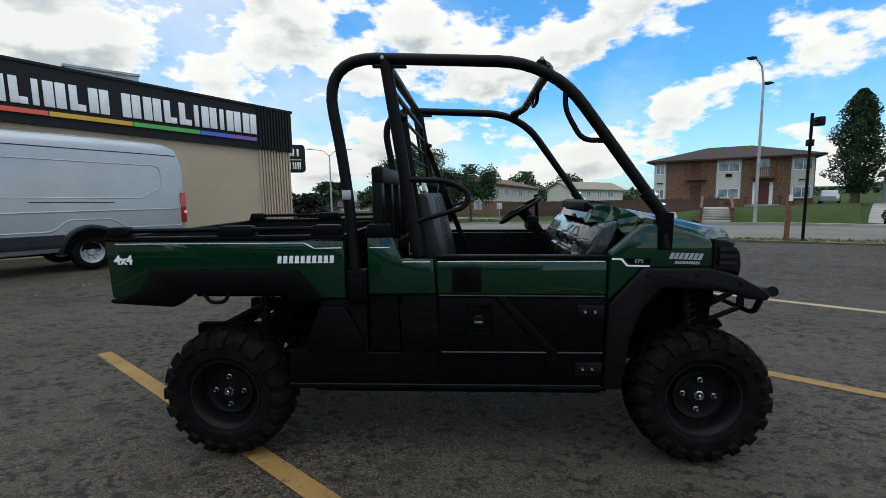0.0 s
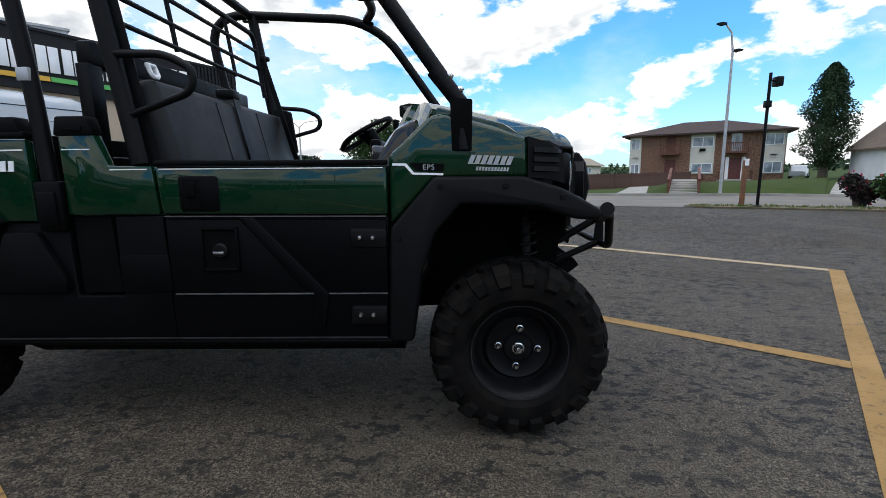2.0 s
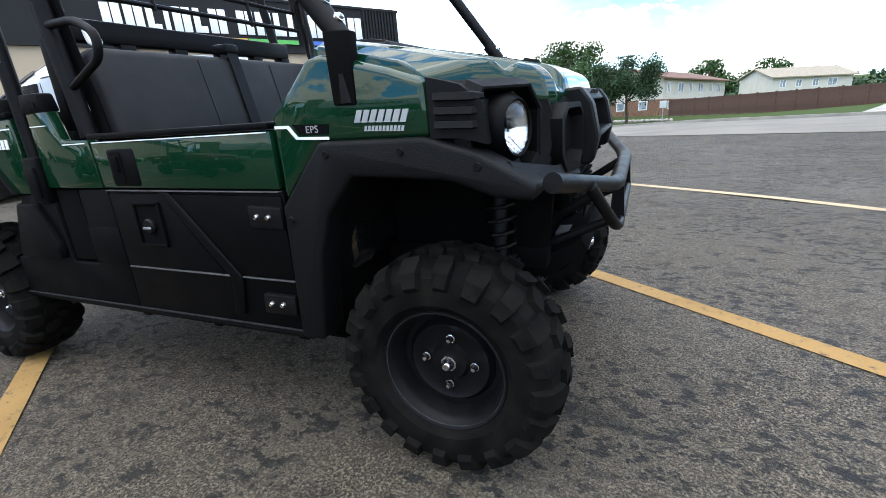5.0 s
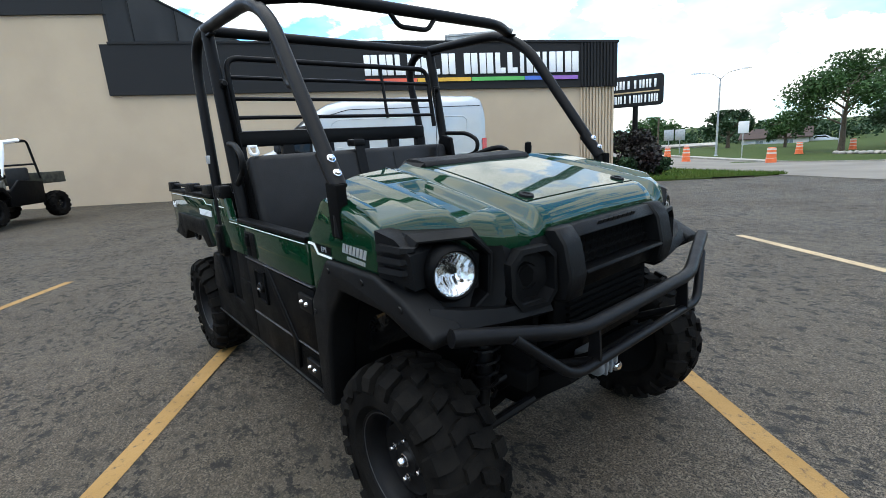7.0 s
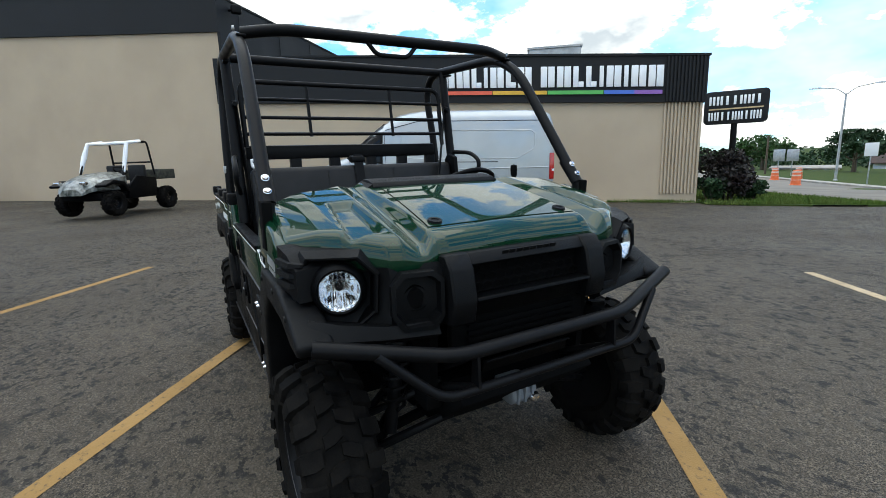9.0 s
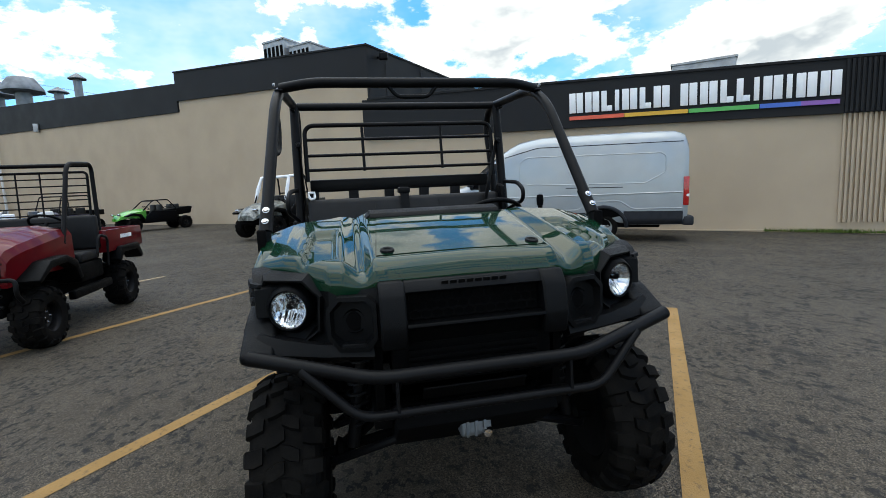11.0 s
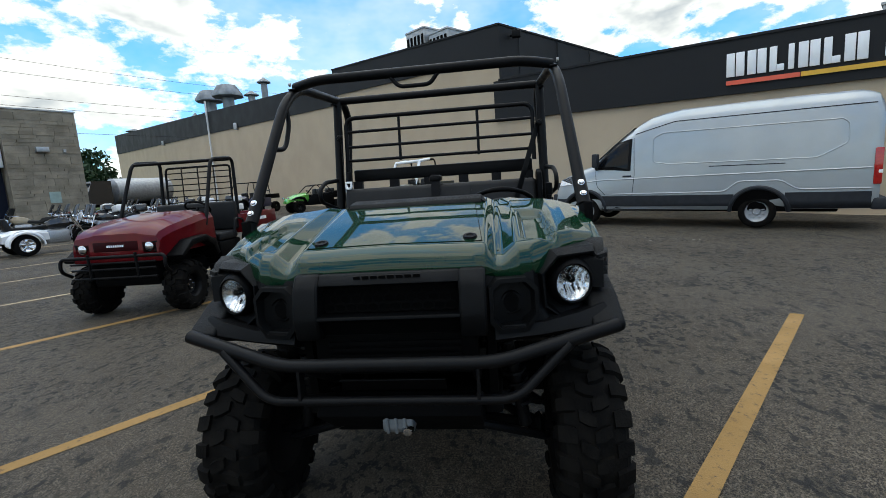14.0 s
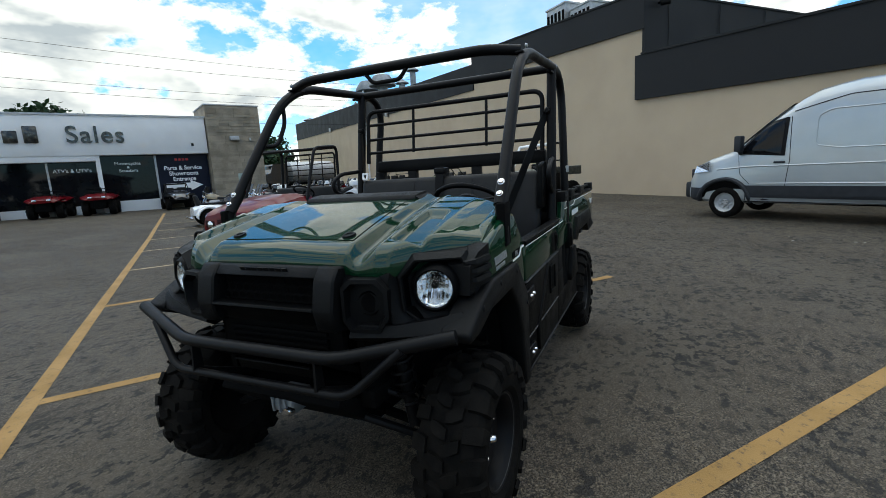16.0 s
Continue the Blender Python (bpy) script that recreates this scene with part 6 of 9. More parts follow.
        tube(bm, [(0.50, -0.50, z), (0.50, 0.50, z)], 0.013, 8)
        part("guard_bar", bm, M_STEEL, bg)
    for y in (-0.28, 0.28):
        bm = BM()
        tube(bm, [(0.50, y, 0.48), (0.51, y, 0.78)], 0.016, 8)
        part("guard_upright", bm, M_STEEL, bg)
    return m


red_mule()


def sport_utv(m, body, label, cage, wrap=None, box_mat=None, long=0.0, cat="utility vehicle", low=False):
    """A side-by-side seen from afar."""
    t = thing("side_by_side", m, label, cat)
    ty, rm, nt = tyre_mesh(0.33, 0.12, 0.15, 14), rim_mesh(M_STEEL, 0.15), nut_mesh(0.010, 0.018)
    L = 2.0 + long
    for x in (0, -L):
        for y in (-0.62, 0.62):
            soft_wheel(t, x, y, 0.33, 0.12, ty, rm, nt)
    bm = BM()
    rows = [(-0.60, 0.56, 0.62, 1.12), (-0.20, 0.60, 0.66, 1.08), (0.20, 0.52, 0.68, 0.98), (0.48, 0.40, 0.62, 0.84), (0.58, 0.30, 0.56, 0.72)]
    loft(bm, [[(x, -w, zb), (x, -w, zt - 0.12), (x, -w * 0.6, zt - 0.02), (x, 0, zt), (x, w * 0.6, zt - 0.02), (x, w, zt - 0.12), (x, w, zb)] for x, w, zb, zt in rows])
    part("bonnet", bm, body, t, angle=25)
    for s in (-1, 1):
        bm = BM()
        prism(bm, [(-0.45, 0.62), (-0.30, 0.86), (0.05, 0.92), (0.36, 0.80), (0.34, 0.74), (0.05, 0.82), (-0.24, 0.76), (-0.36, 0.60)], "y", s * 0.46, s * 0.76, 0.02)
        part("mudguard", bm, M_PLASTIC, t)
        bm = BM()
        box(bm, (0.44, s * 0.34 - 0.08, 0.82), (0.56, s * 0.34 + 0.06, 0.90), 0.02)
        part("headlight", bm, M_CHROME, t)
        bm = BM()
        prism(bm, [(-L + 0.45, 0.40), (-L + 0.40, 0.92), (-0.85, 1.0), (-0.55, 0.75), (-0.45, 0.40)], "y", s * 0.62, s * 0.68, 0.02)
        part("side_panel", bm, body if wrap is None and not low else M_PLASTIC, t)
    bm = BM()
    box(bm, (-L - 0.35, -0.55, 0.40), (0.30, 0.55, 0.60), 0.04)
    part("chassis", bm, M_DARK, t)
    bm = BM()
    if low:
        prism(bm, [(-1.15, 0.62), (-1.25, 0.98), (-L - 0.30, 1.14), (-L - 0.45, 1.10), (-L - 0.35, 0.78)], "y", -0.58, 0.58, 0.03)
    else:
        box(bm, (-L - 0.45, -0.66, 0.86), (-L + 0.35, 0.66, 1.14), 0.02)
        box(bm, (-L - 0.38, -0.58, 1.139), (-L + 0.28, 0.58, 1.142))
    part("cargo_box", bm, box_mat or M_PLASTIC, t)
    for x in ([-1.1] if not long else [-1.1, -1.9]):
        for y in (-0.32, 0.32):
            bm = BM()
            box(bm, (x - 0.25, y - 0.24, 0.62), (x + 0.25, y + 0.24, 0.78), 0.04)
            box(bm, (x - 0.30, y - 0.24, 0.74), (x - 0.18, y + 0.24, 1.28), 0.04)
            part("seat", bm, M_VINYL, t)
    back = -L + 0.45
    top = 1.50 if low else 1.90
    cage_side(t, [(-0.45, 0.60, 1.02), (-0.95 if low else -0.80, 0.56, top - 0.02), (back + (0.3 if low else 0), 0.56, top + 0.02), (back - 0.10, 0.60, 1.0)], 0.026, cage)
    for x, z in ((-0.97 if low else -0.82, top - 0.04), (back + (0.3 if low else 0.02), top), (back - 0.07, 1.15 if low else 1.35)):
        bm = BM()
        tube(bm, [(x, -0.56, z), (x, 0.56, z)], 0.024, 8)
        part("cross_tube", bm, cage, t)
    if wrap:
        for s in (-1, 1):
            bm = BM()
            pts = [(-0.50, s * 0.60, 1.10), (-0.66, s * 0.58, 1.50), (-0.80, s * 0.56, 1.86), (-1.3, s * 0.56, 1.92)]
            tube(bm, pts, [0.035, 0.06, 0.05, 0.04], 9)
            for v in bm.verts:
                v.co += Vector(mnoise.noise_vector(v.co * 9)) * 0.025
            part("foam_wrap", bm, wrap, t, "white foam wrapping")
        bm = BM()
        tube(bm, [(-0.82, -0.56, 1.86), (-0.82, 0.56, 1.86)], 0.05, 9)
        for v in bm.verts:
            v.co += Vector(mnoise.noise_vector(v.co * 9)) * 0.02
        part("foam_wrap", bm, wrap, t)
    bm = BM()
    tm = Matrix.Translation((-0.72, 0.32, 1.14)) @ Matrix.Rotation(radians(55), 4, "Y")
    tube(bm, [tm @ Vector((0, 0.16 * math.cos(q * math.pi / 10), 0.16 * math.sin(q * math.pi / 10))) for q in range(20)], 0.016, 6, closed=True)
    tube(bm, [tm @ Vector((0, 0, 0)), tm @ Vector((0.2, 0, 0))], 0.02, 6)
    part("steering_wheel", bm, M_PLASTIC, t)
    return t


M_CAMO = pbr("grey_camouflage", (0.24, 0.25, 0.23), (0.02, 0.025, 0.02), scale=9, rough=0.35, coat=0.3)
M_LIME = pbr("lime_paint", (0.10, 0.42, 0.05), (0.06, 0.30, 0.03), scale=3, rough=0.25, coat=0.6)
M_BLUE = pbr("dark_blue_paint", (0.012, 0.016, 0.06), (0.010, 0.012, 0.045), scale=4, rough=0.3, coat=0.6)
M_CAMOBOX = pbr("olive_camouflage", (0.05, 0.05, 0.035), (0.02, 0.02, 0.015), scale=11, rough=0.6)
sport_utv(pose(-14.66, -3.29, 0.09, 0, 0, -34) @ Matrix.Scale(1.1, 4), M_CAMO, "camouflage side-by-side with white foam round its cage", M_STEEL, M_WHITE, M_CAMOBOX)
sport_utv(pose(-23.1, -10.8, gz(-23.1, -10.8), 0, 0, -45), M_LIME, "lime green and black sport side-by-side by the wall", M_STEEL, long=0.4, low=True)
sport_utv(pose(-23.8, -14.9, gz(-23.8, -14.9), 0, 0, -13), M_BLUE, "dark blue crew side-by-side with tall cage", M_STEEL, long=0.9)


# ---- motorcycles, trike, quad bikes ----
def bike_wheel(parent, x, r, w, y=0.0, spokes=6, rim_mat=None):
    bm = BM()
    n = 28
    tube(bm, [(x + r * math.cos(2 * math.pi * i / n), y, r + r * math.sin(2 * math.pi * i / n)) for i in range(n)], w, 8, closed=True)
    t = part("tyre", bm, M_RUBBER, parent)
    bm = BM()
    tube(bm, [(x + r * 0.80 * math.cos(2 * math.pi * i / n), y, r + r * 0.80 * math.sin(2 * math.pi * i / n)) for i in range(n)], w * 0.55, 6, closed=True)
    for i in range(spokes):
        a = 2 * math.pi * i / spokes
        tube(bm, [(x, y, r), (x + r * 0.8 * math.cos(a), y, r + r * 0.8 * math.sin(a))], w * 0.3, 5)
    lathe(bm, [(0.001, -w), (0.07, -w), (0.07, w), (0.001, w)], (x, y, r), "y", 12)
    part("rim", bm, rim_mat or M_ALU, parent)


def motorcycle(m, paint, label, screen=True, touring=False):
    t = thing("motorcycle", m, label, "motorcycle", "row of motorcycles")
    bike_wheel(t, 0.0, 0.31, 0.055)
    bike_wheel(t, -1.50, 0.30, 0.07)
    bm = BM()
    for y in (-0.09, 0.09):
        bm = BM()
        tube(bm, [(0.0, y, 0.31), (-0.28, y, 0.98)], 0.026, 8)
        part("fork_leg", bm, M_CHROME, t)
    bm = BM()
    tube(bm, [(-0.34, -0.40, 1.05), (-0.26, -0.22, 1.02), (-0.26, 0.22, 1.02), (-0.34, 0.40, 1.05)], 0.015, 8, 0.06)
    part("handlebar", bm, M_CHROME, t)
    bm = BM()
    rows = [(-0.25, 0.06, 0.80, 0.90), (-0.38, 0.14, 0.74, 0.98), (-0.60, 0.15, 0.72, 0.98), (-0.85, 0.09, 0.70, 0.86)]
    loft(bm, [[(x, -w, (zb + zt) / 2), (x, -w * 0.6, zt), (x, w * 0.6, zt), (x, w, (zb + zt) / 2), (x, w * 0.6, zb), (x, -w * 0.6, zb)] for x, w, zb, zt in rows])
    part("tank", bm, paint, t, angle=60)
    bm = BM()
    prism(bm, [(-0.80, 0.72), (-0.84, 0.82), (-1.20, 0.78), (-1.28, 0.88), (-1.66, 0.92), (-1.70, 0.84), (-1.25, 0.66)], "y", -0.15, 0.15, 0.03)
    part("seat", bm, M_VINYL, t)
    bm = BM()
    box(bm, (-0.98, -0.19, 0.28), (-0.42, 0.19, 0.68), 0.06)
    part("engine", bm, M_ALU, t)
    bm = BM()
    tube(bm, [(-0.55, -0.2, 0.40), (-0.8, -0.24, 0.30), (-1.75, -0.25, 0.36)], 0.042, 8, 0.08)
    part("exhaust", bm, M_CHROME, t)
    for x, r in ((0.0, 0.36), (-1.50, 0.36)):
        bm = BM()
        pts = [(x + r * math.cos(a), r + 0.02 + r * math.sin(a) - 0.05) for a in [math.radians(q) for q in range(40, 171, 13)]]
        for (x0, z0), (x1, z1) in zip(pts, pts[1:]):
            vs = [bm.verts.new(p) for p in ((x0, -0.09, z0), (x0, 0.09, z0), (x1, 0.09, z1), (x1, -0.09, z1))]
            bm.faces.new(vs)
            vs = [bm.verts.new((v.co.x, v.co.y, v.co.z - 0.012)) for v in vs]
            bm.faces.new(vs[::-1])
        part("mudguard", bm, paint, t)
    bm = BM()
    lathe(bm, [(0.001, 0.10), (0.06, 0.09), (0.09, 0.04), (0.08, -0.06), (0.001, -0.08)], (-0.16, 0, 0.88), "x", 14)
    part("headlight", bm, M_CHROME, t)
    if screen:
        bm = BM()
        rows = [(-0.10, 0.20, 0.92), (-0.18, 0.22, 1.12), (-0.28, 0.16, 1.32)]
        loft(bm, [[(x - 0.06, -w, z), (x, -w * 0.5, z), (x, w * 0.5, z), (x - 0.06, w, z), (x - 0.075, w, z), (x - 0.015, w * 0.5, z), (x - 0.015, -w * 0.5, z), (x - 0.075, -w, z)] for x, w, z in rows])
        part("windscreen", bm, pbr("smoked_screen", (0.035, 0.037, 0.04), (0.025, 0.027, 0.03), scale=3, rough=0.08, spec=0.5), t)
    if touring:
        for s in (-1, 1):
            bm = BM()
            box(bm, (-1.85, s * 0.32 - 0.12, 0.42), (-1.25, s * 0.32 + 0.12, 0.74), 0.05, seg=3)
            part("pannier", bm, paint, t)
        bm = BM()
        box(bm, (-1.95, -0.26, 0.92), (-1.55, 0.26, 1.20), 0.06, seg=3)
        part("top_box", bm, paint, t)
    return t


M_BLACKP = pbr("black_gloss_paint", (0.010, 0.010, 0.012), (0.014, 0.014, 0.016), scale=5, rough=0.2, coat=0.8)
M_PEARL = pbr("pearl_white_paint", (0.72, 0.73, 0.75), (0.66, 0.67, 0.69), scale=4, rough=0.25, coat=0.6)
M_BEIGE = pbr("beige_paint", (0.35, 0.29, 0.2), (0.28, 0.23, 0.16), scale=4, rough=0.35, coat=0.4)
bikes = [motorcycle(Matrix(), M_BLACKP, "black motorcycle with clear screen in a row", True, True),
         motorcycle(Matrix(), M_RED, "red and black motorcycle in a row", True, False),
         motorcycle(Matrix(), M_PEARL, "white touring motorcycle with panniers in a row", True, True),
         motorcycle(Matrix(), M_BLACKP, "low black motorcycle without screen in a row", False, False)]
def rank(u, v):
    """Along the ranks of parked motorcycles."""
    a = radians(52)
    return Vector((1.07 * (u * math.cos(a) - v * math.sin(a)) - 0.13, 1.07 * (u * math.sin(a) + v * math.cos(a)) - 0.04, 0))


rng = random.Random(5)
spots = []
for row, (u0, v0, n) in enumerate(((-17.6, 1.3, 9), (-19.2, 4.3, 9), (-22.0, 6.6, 8))):
    for i in range(n):
        spots.append((u0 - i * 1.05 + rng.uniform(-0.1, 0.1), v0 + rng.uniform(-0.25, 0.25), -90 + rng.uniform(-14, 14)))
for k, (u, v, az) in enumerate(spots):
    q = rank(u, v)
    mm = pose(q.x, q.y, gz(q.x, q.y), 8, 0, 52 + az)
    if k < len(bikes):
        bikes[k].matrix_world = mm
    else:
        copy_thing(bikes[k % len(bikes)], mm)
q = rank(-20.4, -0.55)
beige = motorcycle(pose(q.x, q.y, gz(q.x, q.y), 7, 0, 52 - 120), M_BEIGE, "beige and black motorcycle parked near the shop", True, False)


def trike():
    q = Vector((-9.9, -13.25, 0))
    t = thing("trike", pose(q.x, q.y, gz(q.x, q.y), 0, 0, 152), "white three-wheeled motorcycle with chrome wheels", "trike")
    bike_wheel(t, 1.6, 0.31, 0.06)
    for s in (-1, 1):
        bm = BM()
        lathe(bm, [(0.17, -0.09), (0.25, -0.11), (0.30, -0.09), (0.31, 0.0), (0.30, 0.09), (0.25, 0.11), (0.17, 0.09)], (0, s * 0.55, 0.31), "y", 30, False)
        part("tyre", bm, M_RUBBER, t)
        bm = BM()
        lathe(bm, [(0.001, -0.05), (0.05, -0.05), (0.06, -0.02), (0.15, -0.05), (0.185, -0.095), (0.185, 0.09), (0.001, 0.09)], (0, 0, 0), "y", 30)
        for i in range(5):
            box(bm, (-0.03, -0.075, 0.03), (0.03, -0.03, 0.17), 0.01, Matrix.Rotation(i * 2 * math.pi / 5, 4, "Y"))
        bmesh.ops.transform(bm, matrix=Matrix.Translation((0, s * 0.57, 0.31)) @ Matrix.Rotation(math.pi if s > 0 else 0, 4, "Z"), verts=bm.verts)
        part("rim", bm, M_CHROME, t)
        bm = BM()
        rows = []
        for a in range(0, 181, 15):
            x, z = 0.42 * math.cos(radians(a)), 0.34 + 0.38 * math.sin(radians(a))
            rows.append([(x, s * 0.40, z), (x, s * 0.68, z), (x * 0.97, s * 0.72, z - 0.04), (x * 0.9, s * 0.72, z - 0.07), (x * 0.9, s * 0.40, z - 0.05)])
        loft(bm, rows)
        part("mudguard", bm, M_PEARL, t, "white mudguard")
    bm = BM()
    rows = [(-0.45, 0.40, 0.40, 0.66), (-0.2, 0.44, 0.38, 0.74), (0.3, 0.30, 0.38, 0.72), (0.7, 0.18, 0.40, 0.66)]
    loft(bm, [[(x, -w, zb), (x, -w, zt - 0.08), (x, -w * 0.7, zt), (x, w * 0.7, zt), (x, w, zt - 0.08), (x, w, zb)] for x, w, zb, zt in rows])
    part("body", bm, M_PEARL, t)
    bm = BM()
    prism(bm, [(-0.30, 0.72), (-0.36, 1.08), (-0.26, 1.10), (-0.16, 0.82), (0.30, 0.80), (0.62, 0.84), (0.66, 0.72)], "y", -0.19, 0.19, 0.04)
    part("seat", bm, M_VINYL, t)
    bm = BM()
    rows = [(0.62, 0.10, 0.70, 0.88), (0.80, 0.16, 0.68, 0.98), (1.05, 0.16, 0.68, 0.98), (1.22, 0.08, 0.74, 0.94)]
    loft(bm, [[(x, -w, (zb + zt) / 2), (x, -w * 0.6, zt), (x, w * 0.6, zt), (x, w, (zb + zt) / 2), (x, w * 0.6, zb), (x, -w * 0.6, zb)] for x, w, zb, zt in rows])
    part("tank", bm, M_BLACKP, t)
    bm = BM()
    for y in (-0.09, 0.09):
        bm = BM()
        tube(bm, [(1.6, y, 0.31), (1.30, y, 1.0)], 0.026, 8)
        part("fork_leg", bm, M_CHROME, t)
    bm = BM()
    tube(bm, [(1.0, -0.42, 1.05), (1.22, -0.20, 1.08), (1.22, 0.20, 1.08), (1.0, 0.42, 1.05)], 0.015, 8, 0.05)
    part("handlebar", bm, M_CHROME, t)
    bm = BM()
    box(bm, (-0.62, -0.55, 0.28), (-0.50, 0.55, 0.36), 0.03)
    part("rear_axle", bm, M_CHROME, t)
    bm = BM()
    box(bm, (0.55, -0.2, 0.26), (1.15, 0.2, 0.66), 0.06)
    part("engine", bm, M_ALU, t)


trike()


def quad(m, paint, label):
    t = thing("quad_bike", m, label, "quad bike", "quad bikes at the shop front")
    ty, rm, nt = tyre_mesh(0.28, 0.11, 0.13, 13), rim_mesh(M_STEEL, 0.13), nut_mesh(0.01, 0.015)
    for x in (0, -1.25):
        for y in (-0.44, 0.44):
            soft_wheel(t, x, y, 0.28, 0.11, ty, rm, nt)
    for x0, x1 in ((-0.42, 0.42), (-1.70, -0.95)):
        bm = BM()
        rows = [(x0, 0.40, 0.66, 0.74), (x0 + 0.12, 0.56, 0.70, 0.82), ((x0 + x1) / 2, 0.58, 0.72, 0.86), (x1 - 0.12, 0.54, 0.68, 0.80), (x1, 0.36, 0.60, 0.70)]
        loft(bm, [[(x, -w, zb), (x, -w, zb + 0.03), (x, -w * 0.5, zt), (x, w * 0.5, zt), (x, w, zb + 0.03), (x, w, zb)] for x, w, zb, zt in rows])
        part("mudguard", bm, paint, t)
        bm = BM()
        for y in (-0.30, -0.10, 0.10, 0.30):
            tube(bm, [(x0 + 0.1, y, 0.93), (x1 - 0.1, y, 0.93)], 0.011, 6)
        for x in (x0 + 0.1, x1 - 0.1):
            tube(bm, [(x, -0.36, 0.93), (x, 0.36, 0.93)], 0.011, 6)
            for y in (-0.30, 0.30):
                tube(bm, [(x, y, 0.78), (x, y, 0.93)], 0.010, 6)
        part("rack", bm, M_STEEL, t)
    bm = BM()
    prism(bm, [(-0.40, 0.72), (-0.45, 0.92), (-0.62, 0.86), (-1.30, 0.92), (-1.34, 0.82), (-0.9, 0.66)], "y", -0.15, 0.15, 0.04)
    part("seat", bm, M_VINYL, t)
    bm = BM()
    box(bm, (-1.3, -0.26, 0.26), (0.35, 0.26, 0.64), 0.06)
    part("engine", bm, M_DARK, t)
    bm = BM()
    tube(bm, [(-0.42, -0.40, 1.05), (-0.34, -0.18, 1.04), (-0.34, 0.18, 1.04), (-0.42, 0.40, 1.05)], 0.016, 8, 0.06)
    box(bm, (-0.42, -0.12, 0.90), (-0.26, 0.12, 1.10), 0.03)
    part("handlebar", bm, M_PLASTIC, t)
    for s in (-1, 1):
        bm = BM()
        box(bm, (0.34, s * 0.22 - 0.07, 0.66), (0.43, s * 0.22 + 0.07, 0.74), 0.02)
        part("headlight", bm, M_CHROME, t)
    return t


# ---- the shop across the lot ----
STORE_AZ = -118.0
SF = Vector((-13.9, -27.9, 0.22))
sr = Vector((math.cos(radians(STORE_AZ - 90)), math.sin(radians(STORE_AZ - 90)), 0))      # to the right along the front
sb = Vector((math.cos(radians(STORE_AZ)), math.sin(radians(STORE_AZ)), 0))                # into the building
SM = Matrix.Translation(SF) @ Matrix(((sr.x, sb.x, 0, 0), (sr.y, sb.y, 0, 0), (0, 0, 1, 0), (0, 0, 0, 1)))


def shop():
    """Local axes: x to the right along the front, y into the building."""
    s = thing("motorcycle_shop", SM, "white-fronted motorcycle shop with dark windows and a block pier", "shop")

    def blk(name, lo, hi, mat, bev=0.0, label=""):
        bm = BM()
        box(bm, lo, hi, bev)
        return part(name, bm, mat, s, label)
    blk("wall", (-26, 0.15, -0.8), (6.55, 16, 3.4), M_BLOCK)
    blk("fascia_upper", (-26, -0.55, 3.30), (6.50, 16, 5.45), M_WHITEWALL, 0.01, "white panel fascia")
    blk("fascia_lower", (-26, -0.50, 2.98), (0.70, 0.4, 3.30), M_WHITEWALL, 0.01)
    blk("coping", (-26, -0.60, 5.45), (6.55, 16.05, 5.55), M_GALV)
    blk("pier", (6.56, -0.75, -0.8), (9.80, 2.6, 6.22), M_BLOCK, 0.015, "weathered stacked-block pier")
    blk("pier_cap", (6.51, -0.80, 6.22), (9.85, 2.65, 6.29), M_GALV)
    # courses of rough blocks standing proud of the pier
    rg = random.Random(3)
    mats = [pbr("pier_block", (0.30 * k, 0.26 * k, 0.20 * k), (0.20 * k, 0.172 * k, 0.132 * k), scale=1.6, rough=0.95, bump=0.7, bscale=14) for k in (1.0, 1.1, 0.9)]
    z = 0.0
    while z < 5.85:
        h = rg.choice((0.19, 0.19, 0.38))
        x = 6.56
        while x < 9.74:
            w = min(rg.uniform(0.5, 1.1), 9.80 - x)
            bm = BM()
            d = rg.uniform(0.01, 0.05)
            box(bm, (x + 0.006, -0.75 - d, z + 0.006), (x + w - 0.006, -0.73, z + h - 0.006))
            part("block", bm, rg.choice(mats), s)
            x += w
        z += h
    # glazing
    px = [(-1.42 - 2.25 * (k + 1), -1.52 - 2.25 * k) for k in range(10)] + [(-1.42, 0.68)]
    for a, b_ in px:
        blk("window", (a, 0.02, 0.55), (b_, 0.16, 2.98), M_GLASS)
        blk("mullion", (b_, -0.02, 0.0), (b_ + 0.1, 0.18, 2.98), M_GALV)
    blk("corner_post", (0.70, -0.45, 0.0), (0.90, 0.18, 3.30), M_WHITEWALL)
    blk("window", (0.92, 0.02, 0.69), (3.55, 0.16, 3.30), M_GLASS)
    blk("mullion", (3.55, -0.03, 0.0), (3.66, 0.18, 3.30), M_GALV)
    M_POSTER = pbr("navy_poster", (0.006, 0.008, 0.022), (0.004, 0.006, 0.016), scale=1.5, rough=0.3, spec=0.15)
    blk("poster", (3.66, 0.02, 0.30), (6.50, 0.16, 3.30), M_POSTER, 0.0, "navy window poster with white lettering")
    # ribbed plinth under the windows
    for a, b_ in ((0.92, 3.55), (-26, 0.68)):
        blk("plinth", (a, 0.0, -0.5), (b_, 0.15, 0.68 if a > -1 else 0.54), M_WHITEWALL)
    i = 0
    while i < 21:
        blk("plinth_rib", (0.97 + i * 0.12, -0.04, 0.0), (1.03 + i * 0.12, 0.0, 0.64), M_WHITEWALL)
        i += 1
    face = pose(0, 0, 0, 90, 0, 0)

    def words(t, x, z, size, mat=M_WHITE, sq=1.0, y=0.0, bold=0.0):
        text_mesh("lettering", t, size, mat, s, Matrix.Translation((x, y, z)) @ face, 0.01, squeeze=sq, bold=bold)
